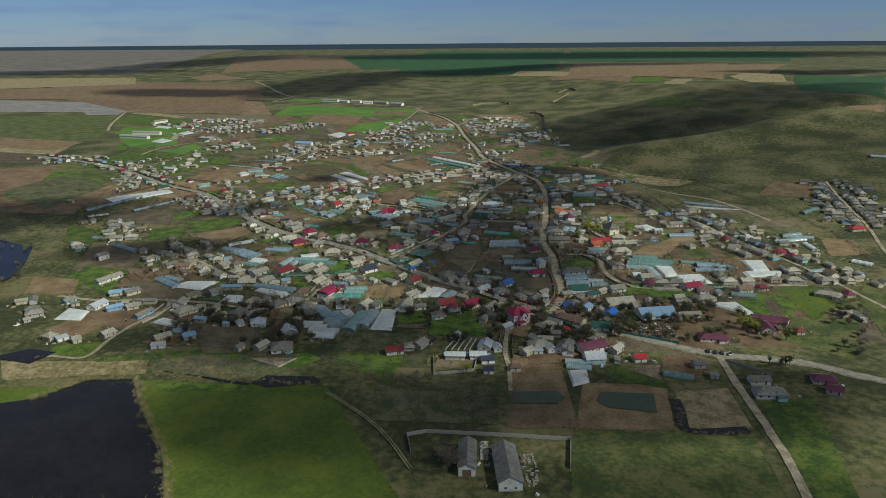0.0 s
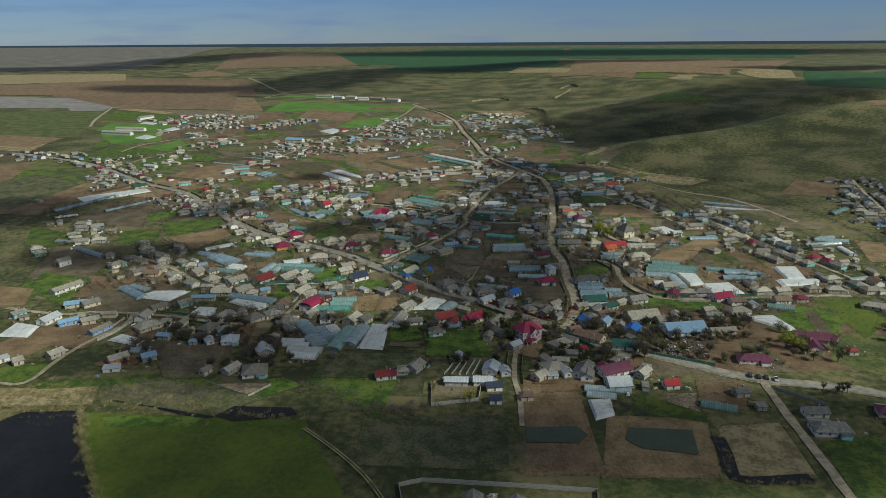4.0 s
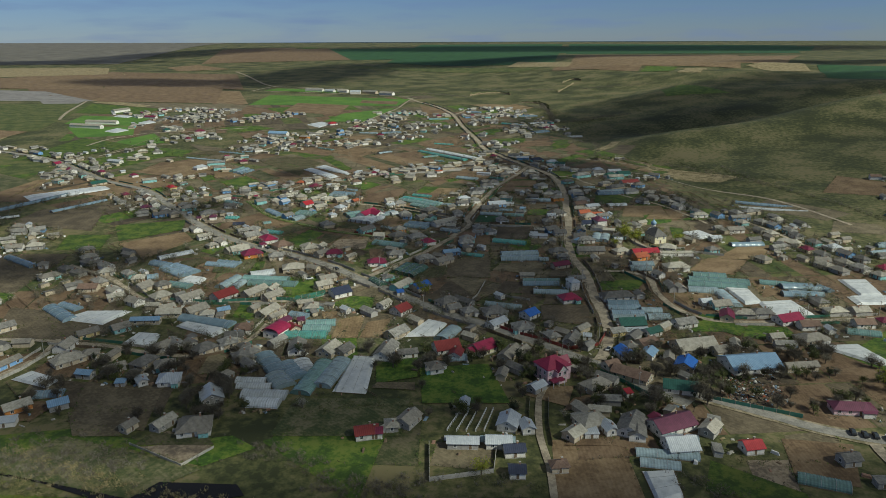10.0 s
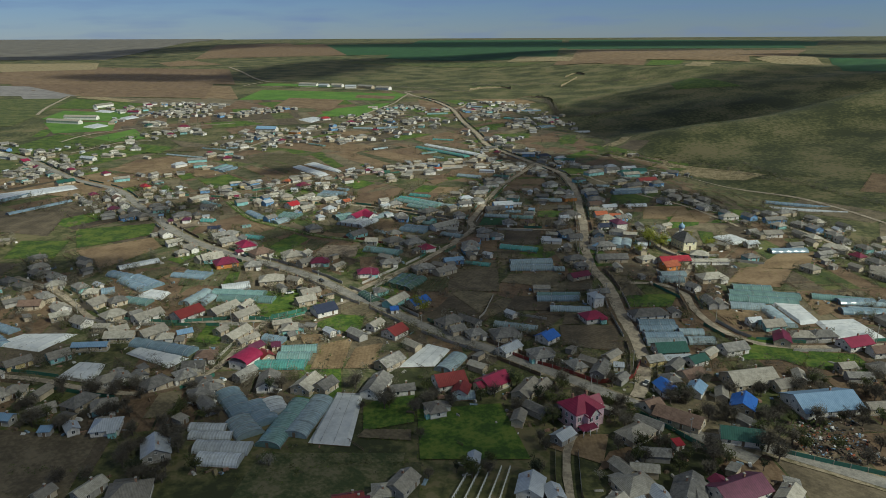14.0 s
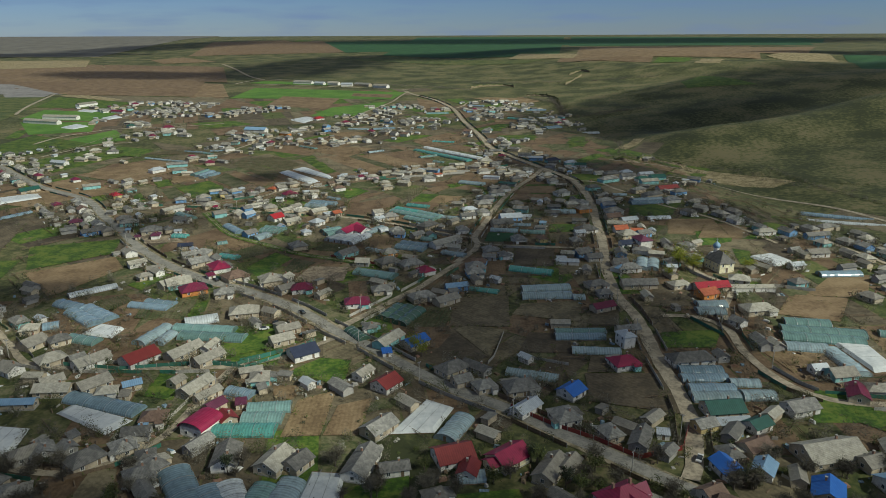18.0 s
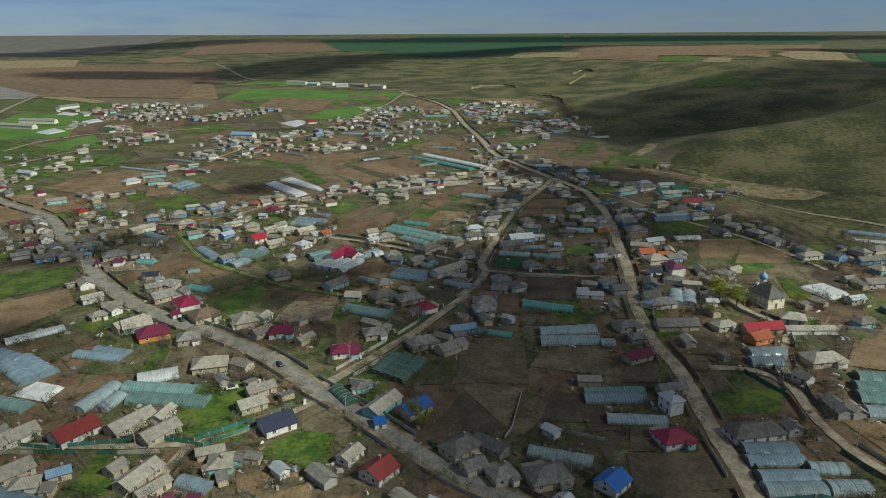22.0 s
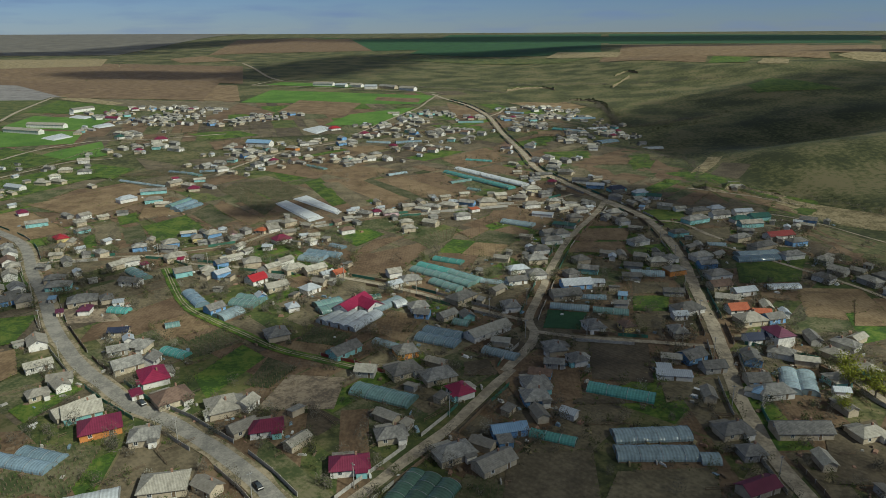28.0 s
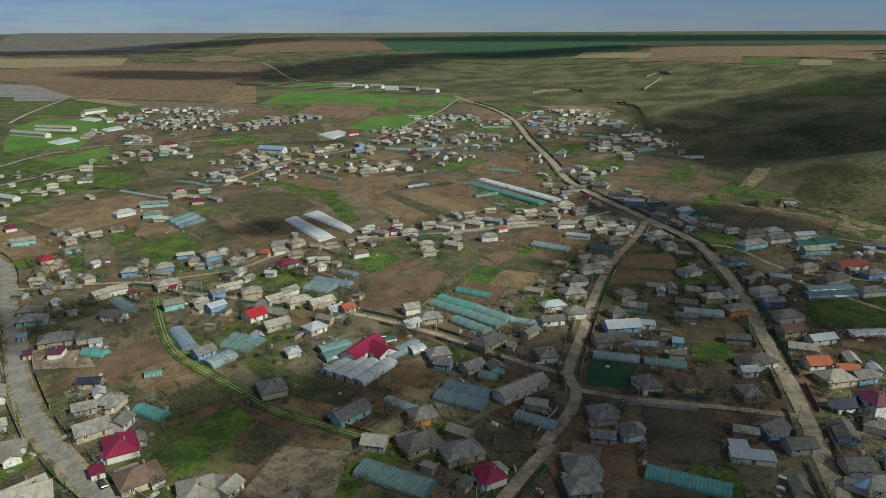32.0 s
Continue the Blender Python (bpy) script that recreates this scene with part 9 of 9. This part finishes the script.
for kind, width, line in ROADS[:13]:
    if kind == "track":
        continue
    for k in range(3, len(line) - 2, 6):
        p = line[k]
        if inside(p.x, p.y) and p.y < 800:
            t = (line[k + 1] - p).normalized()
            q = p + Vector((-t.y, t.x)) * (width / 2 + 1.5)
            if road_gap(q.x, q.y) > 0.6 and is_free(q.x, q.y, 0.2):
                pole(q.x, q.y, math.degrees(math.atan2(t.y, t.x)) + 90)
clutter = Shape()
homes = [q for q in TAKEN if q[1] < 900 and abs(q[2] - 3.72) > 0.01 and abs(q[2] - 4) > 0.01]
for _ in range(4200):
    a, b, c = rng.choice(homes)
    ang = rng.uniform(0, 6.28)
    d = c + rng.uniform(0.3, 5)
    x, y = a + d * math.cos(ang), b + d * math.sin(ang)
    if not is_free(x, y, -1.2) or road_gap(x, y) < 0.8:
        continue
    l, w, h, z = rng.uniform(0.3, 1.6), rng.uniform(0.2, 0.8), rng.uniform(0.2, 1.1), gz(x, y)
    u = Vector((math.cos(ang * 3), math.sin(ang * 3), 0))
    v, o = Vector((-u.y, u.x, 0)), Vector((x, y, z))
    base = [o - u * l - v * w, o + u * l - v * w, o + u * l + v * w, o - u * l + v * w]
    clutter.solid(base, [p.lerp(o, rng.uniform(0, 0.5)) + Vector((0, 0, h)) for p in base], rng.choice((0, 0, 0, 1, 1, 2, 3, 4, 5)))
tagged(new("yard_clutter", clutter.mesh("yard_clutter", "timber", "concrete", "brick", "frame_paint", "straw", "film_blue")), "heaps of boards, rubble and household clutter in the yards", "clutter", kind="stuff")

# ---- garden fences and vegetable rows ----
wire = Shape()
for _ in range(900):
    x, y = rng.uniform(-300, 260), rng.uniform(385, 840)
    if not inside(x, y) or road_gap(x, y) < 6:
        continue
    ang = radians(rng.choice((44, 134)) if x < 30 else rng.choice((4, 94)))
    L = rng.uniform(8, 26)
    for k in range(int(L / 2.4)):
        px, py = x + math.cos(ang) * 2.4 * k, y + math.sin(ang) * 2.4 * k
        if not is_free(px, py, -0.5) or road_gap(px, py) < 2:
            break
        qx, qy = px + math.cos(ang) * 2.4, py + math.sin(ang) * 2.4
        z = gz(px, py)
        wire.box(px - 0.06, py - 0.06, z - 0.2, px + 0.06, py + 0.06, z + 1.3)
        for hh in (0.45, 1.05):
            wire.solid([(px, py, z + hh), (qx, qy, gz(qx, qy) + hh), (qx + 0.05, qy + 0.05, gz(qx, qy) + hh), (px + 0.05, py + 0.05, z + hh)],
                       [(px, py, z + hh + 0.18), (qx, qy, gz(qx, qy) + hh + 0.18), (qx + 0.05, qy + 0.05, gz(qx, qy) + hh + 0.18), (px + 0.05, py + 0.05, z + hh + 0.18)])
tagged(new("garden_fences", wire.mesh("garden_fences", "timber")), "low grey rail fences between garden plots", "fences", kind="stuff")

# ---- garden trees ----
KINDS = ["bare"] * 13 + ["olive"] * 5 + ["blossom"] * 1 + ["dark"] * 1
far_tree = {"twig_crown": Shape(), "leaf_olive": Shape(), "leaf_dark": Shape(), "blossom": Shape()}
planted = []
while len(planted) < 6600:
    x, y = rng.uniform(-430, 280), rng.uniform(372, 1250)
    if x > 287 - 0.17 * (y - 700) - 30 or not is_free(x, y, 0.2) or road_gap(x, y) < 1.2 or (x < -170 and y < 460):
        continue
    near_house = any((x - a) ** 2 + (y - b) ** 2 < (c + 5) ** 2 for a, b, c in HOMES.get((int(x // 16), int(y // 16)), ()))
    if not near_house and rng.random() < 0.92:
        continue
    planted.append((y, x))
for y, x in sorted(planted):
    kind, size = rng.choice(KINDS), rng.uniform(0.55, 1.15)
    if COUNT["tree"] < 290:
        COUNT["tree"] += 1
        tree(x, y, kind, size)
    else:
        mat = {"bare": "twig_crown", "olive": "leaf_olive", "dark": "leaf_dark", "blossom": "blossom"}[kind]
        clump(far_tree[mat], rng, x, y, gz(x, y) + 0.9 * size, 2.1 * size, 4.2 * size, 150 if y < 800 else 60, False)
for mat, s in far_tree.items():
    tagged(new("garden_trees", s.mesh("garden_trees", mat)), "small garden trees among the distant yards", "trees", kind="stuff")

# weeds, brush and shrubs round every house and shed
brush = {"twig": Shape(), "leaf_dark": Shape(), "leaf_olive": Shape(), "lawn": Shape()}
for hx, hy, hr in [q for q in sorted(set(q for cell in HOMES.values() for q in cell)) if 372 < q[1] < 1150]:
    for _ in range(5 if hy < 800 else 3):
        ang, d = rng.uniform(0, 6.28), hr + rng.uniform(-0.6, 4.5)
        x, y = hx + d * math.cos(ang), hy + d * math.sin(ang)
        if not is_free(x, y, -1.3) or road_gap(x, y) < 0.7:
            continue
        mat = rng.choice(("twig", "twig", "leaf_dark", "leaf_dark", "leaf_olive", "leaf_olive", "lawn"))
        clump(brush[mat], rng, x, y, gz(x, y), rng.uniform(0.6, 1.6), rng.uniform(0.4, 2.0), 40, False)
for mat, s in brush.items():
    tagged(new("yard_scrub", s.mesh("yard_scrub", mat)), "brush, shrubs and weeds round the village yards", "shrubs", kind="stuff")

# border scrub along the edges of the plots
edge = {"twig": Shape(), "leaf_olive": Shape(), "lawn": Shape()}
for quad in HAND:
    if quad[0][1] > 880:
        continue
    for p, q in zip(quad, quad[1:] + quad[:1]):
        p, q = Vector(p), Vector(q)
        if rng.random() < 0.25:
            continue
        for k in range(int((q - p).length / 1.5)):
            e = p.lerp(q, (k + rng.random()) * 1.5 / (q - p).length) + Vector((rng.gauss(0, 0.4), rng.gauss(0, 0.4)))
            if rng.random() < 0.3 or road_gap(e.x, e.y) < 0.4:
                continue
            mat = rng.choice(("twig", "leaf_olive", "lawn", "lawn"))
            clump(edge[mat], rng, e.x, e.y, gz(e.x, e.y) + 0.1, 0.7, rng.uniform(0.3, 1.3), 9, False)
for mat, s in edge.items():
    tagged(new("border_weeds", s.mesh("border_weeds", mat)), "weeds and low scrub along plot borders", "weeds", kind="stuff")

# scrub dotted over the far hillside
hillscrub = Shape()
for _ in range(9000):
    x, y = rng.uniform(120, 1000), rng.uniform(640, 1750)
    if x < 287 - 0.17 * (y - 700) - 10 or noise.noise((x / 90, y / 90, 2)) + 0.5 * noise.noise((x / 30, y / 30, 5)) < 0.08:
        continue
    clump(hillscrub, rng, x, y, gz(x, y) - 0.3, 2.4, 1.6, 14, False)
tagged(new("hill_scrub", hillscrub.mesh("hill_scrub", "leaf_olive")), "scattered low bushes on the grazed hillside", "shrubs", kind="stuff")

# ---- clouds added high outside the view, unseen, to shade chosen spots of land ----
def cloud_material(name, clear):
    """White cloud, dense in the middle and thinning out in wisps towards its rim."""
    m = surface(name, ((0.75, 0.76, 0.78), (0.85, 0.85, 0.86)), 0.5, rough=1.0, bump=0)
    n, l = m.node_tree.nodes, m.node_tree.links
    tc, flat, size, wisp, total, rim = (n.new("ShaderNode" + k) for k in ("TexCoord", "VectorMath", "VectorMath", "TexNoise", "Math", "MapRange"))
    flat.operation, flat.inputs[1].default_value = "MULTIPLY", (1, 1, 0)
    size.operation = "LENGTH"
    wisp.inputs["Scale"].default_value, wisp.inputs["Detail"].default_value = 2.6, 6
    total.operation, total.inputs[1].default_value = "MULTIPLY_ADD", 0.9
    rim.inputs["From Min"].default_value, rim.inputs["From Max"].default_value = 0.98, 1.42
    rim.inputs["To Min"].default_value, rim.inputs["To Max"].default_value = clear, 1.0
    l.new(tc.outputs["Object"], flat.inputs[0])
    l.new(flat.outputs[0], size.inputs[0])
    l.new(tc.outputs["Object"], wisp.inputs["Vector"])
    l.new(wisp.outputs["Fac"], total.inputs[0])
    l.new(size.outputs["Value"], total.inputs[2])
    l.new(total.outputs[0], rim.inputs["Value"])
    mix, see = n.new("ShaderNodeMixShader"), n.new("ShaderNodeBsdfTransparent")
    l.new(rim.outputs["Result"], mix.inputs["Fac"])
    l.new(n["Principled BSDF"].outputs[0], mix.inputs[1])
    l.new(see.outputs[0], mix.inputs[2])
    l.new(mix.outputs[0], n["Material Output"].inputs["Surface"])


cloud_material("cloud", 0.42)
# thinner clouds, added where the land had to come out darker
cloud_material("veil_cloud", 0.8)
cloud_material("soft_cloud", 0.58)
cloud_material("thin_cloud", 0.43)
CLOUD_HEIGHT = 600.0


def cloud(x, y, rx, ry, rot, seed, mat="cloud"):
    """An unseen flat-bottomed cumulus, placed so that its shade falls round (x, y)."""
    s = Shape()
    n, m = 72, 10
    for j in range(m + 1):
        for k in range(n):
            a, e = 2 * math.pi * k / n, math.pi / 2 * j / m
            u = Vector((math.cos(a) * math.cos(e), math.sin(a) * math.cos(e), math.sin(e)))
            q = 1 + 0.22 * noise.noise((u.x * 1.6 + seed, u.y * 1.6, u.z + seed)) + 0.18 * noise.noise((u.x * 4.5, u.y * 4.5 + seed, u.z * 2)) + 0.08 * noise.noise((u.x * 11 + seed, u.y * 11, u.z))
            s.v.append((u.x * q, u.y * q, u.z * q))
    for j in range(m):
        for k in range(n):
            a, b = j * n + k, j * n + (k + 1) % n
            s.f.append((a, b, b + n, a + n))
    s.f.append(tuple(range(n))[::-1])
    s.s = [0] * len(s.f)
    ob = new("cloud", s.mesh("cloud", mat, smooth=True))
    drop = (CLOUD_HEIGHT - gz(x, y)) / SUN.z
    ob.matrix_world = pose(x + SUN.x * drop, y + SUN.y * drop, CLOUD_HEIGHT, 0, 0, rot) @ Matrix.Diagonal((rx * 1.3, ry * 1.3, min(rx, ry) * 0.25, 1))
    tagged(ob, "white cumulus cloud, unseen, placed to shade the valley", "cloud", "cumulus clouds", kind="structure")


cloud(38, 560, 64, 130, -6, 2, "thin_cloud")
cloud(95, 765, 62, 75, 20, 22, "thin_cloud")
cloud(-74, 636, 50, 26, 25, 3, "thin_cloud")
cloud(-240, 560, 80, 26, 10, 11, "thin_cloud")
cloud(-400, 690, 90, 60, 10, 12, "thin_cloud")
cloud(330, 1170, 170, 70, 30, 21)
cloud(-140, 846, 34, 20, 20, 5, "thin_cloud")
cloud(125, 880, 80, 40, -25, 10, "thin_cloud")
cloud(110, 305, 110, 40, 0, 19, "thin_cloud")
cloud(400, 880, 280, 200, 0, 24, "veil_cloud")
cloud(-70, 388, 125, 38, 3, 25, "thin_cloud")
cloud(118, 425, 85, 50, 0, 27, "veil_cloud")
cloud(98, 520, 40, 45, 0, 28, "soft_cloud")
cloud(-45, 290, 100, 46, 0, 26, "thin_cloud")
cloud(500, 2650, 600, 170, 10, 15)
cloud(1000, 2000, 260, 90, 0, 16)
cloud(-205, 692, 45, 26, 20, 29, "soft_cloud")
cloud(-150, 440, 55, 28, 0, 30, "soft_cloud")
cloud(16, 655, 46, 42, 0, 31, "soft_cloud")
cloud(-150, 480, 60, 35, 0, 32, "veil_cloud")
cloud(520, 1330, 430, 175, 34, 4)
cloud(-1450, 2830, 420, 110, 5, 6)
cloud(-1080, 3380, 560, 190, 62, 33)
cloud(-740, 2020, 270, 105, -15, 14)
cloud(-350, 2250, 190, 400, -12, 8)
cloud(60, 2680, 420, 140, 10, 34)
cloud(900, 3640, 1700, 280, 0, 7)
cloud(-48, 590, 46, 20, 30, 35, "soft_cloud")
cloud(175, 715, 70, 45, -20, 37, "soft_cloud")
cloud(60, 218, 115, 36, 0, 38, "soft_cloud")
cloud(45, 374, 48, 20, 0, 39, "soft_cloud")
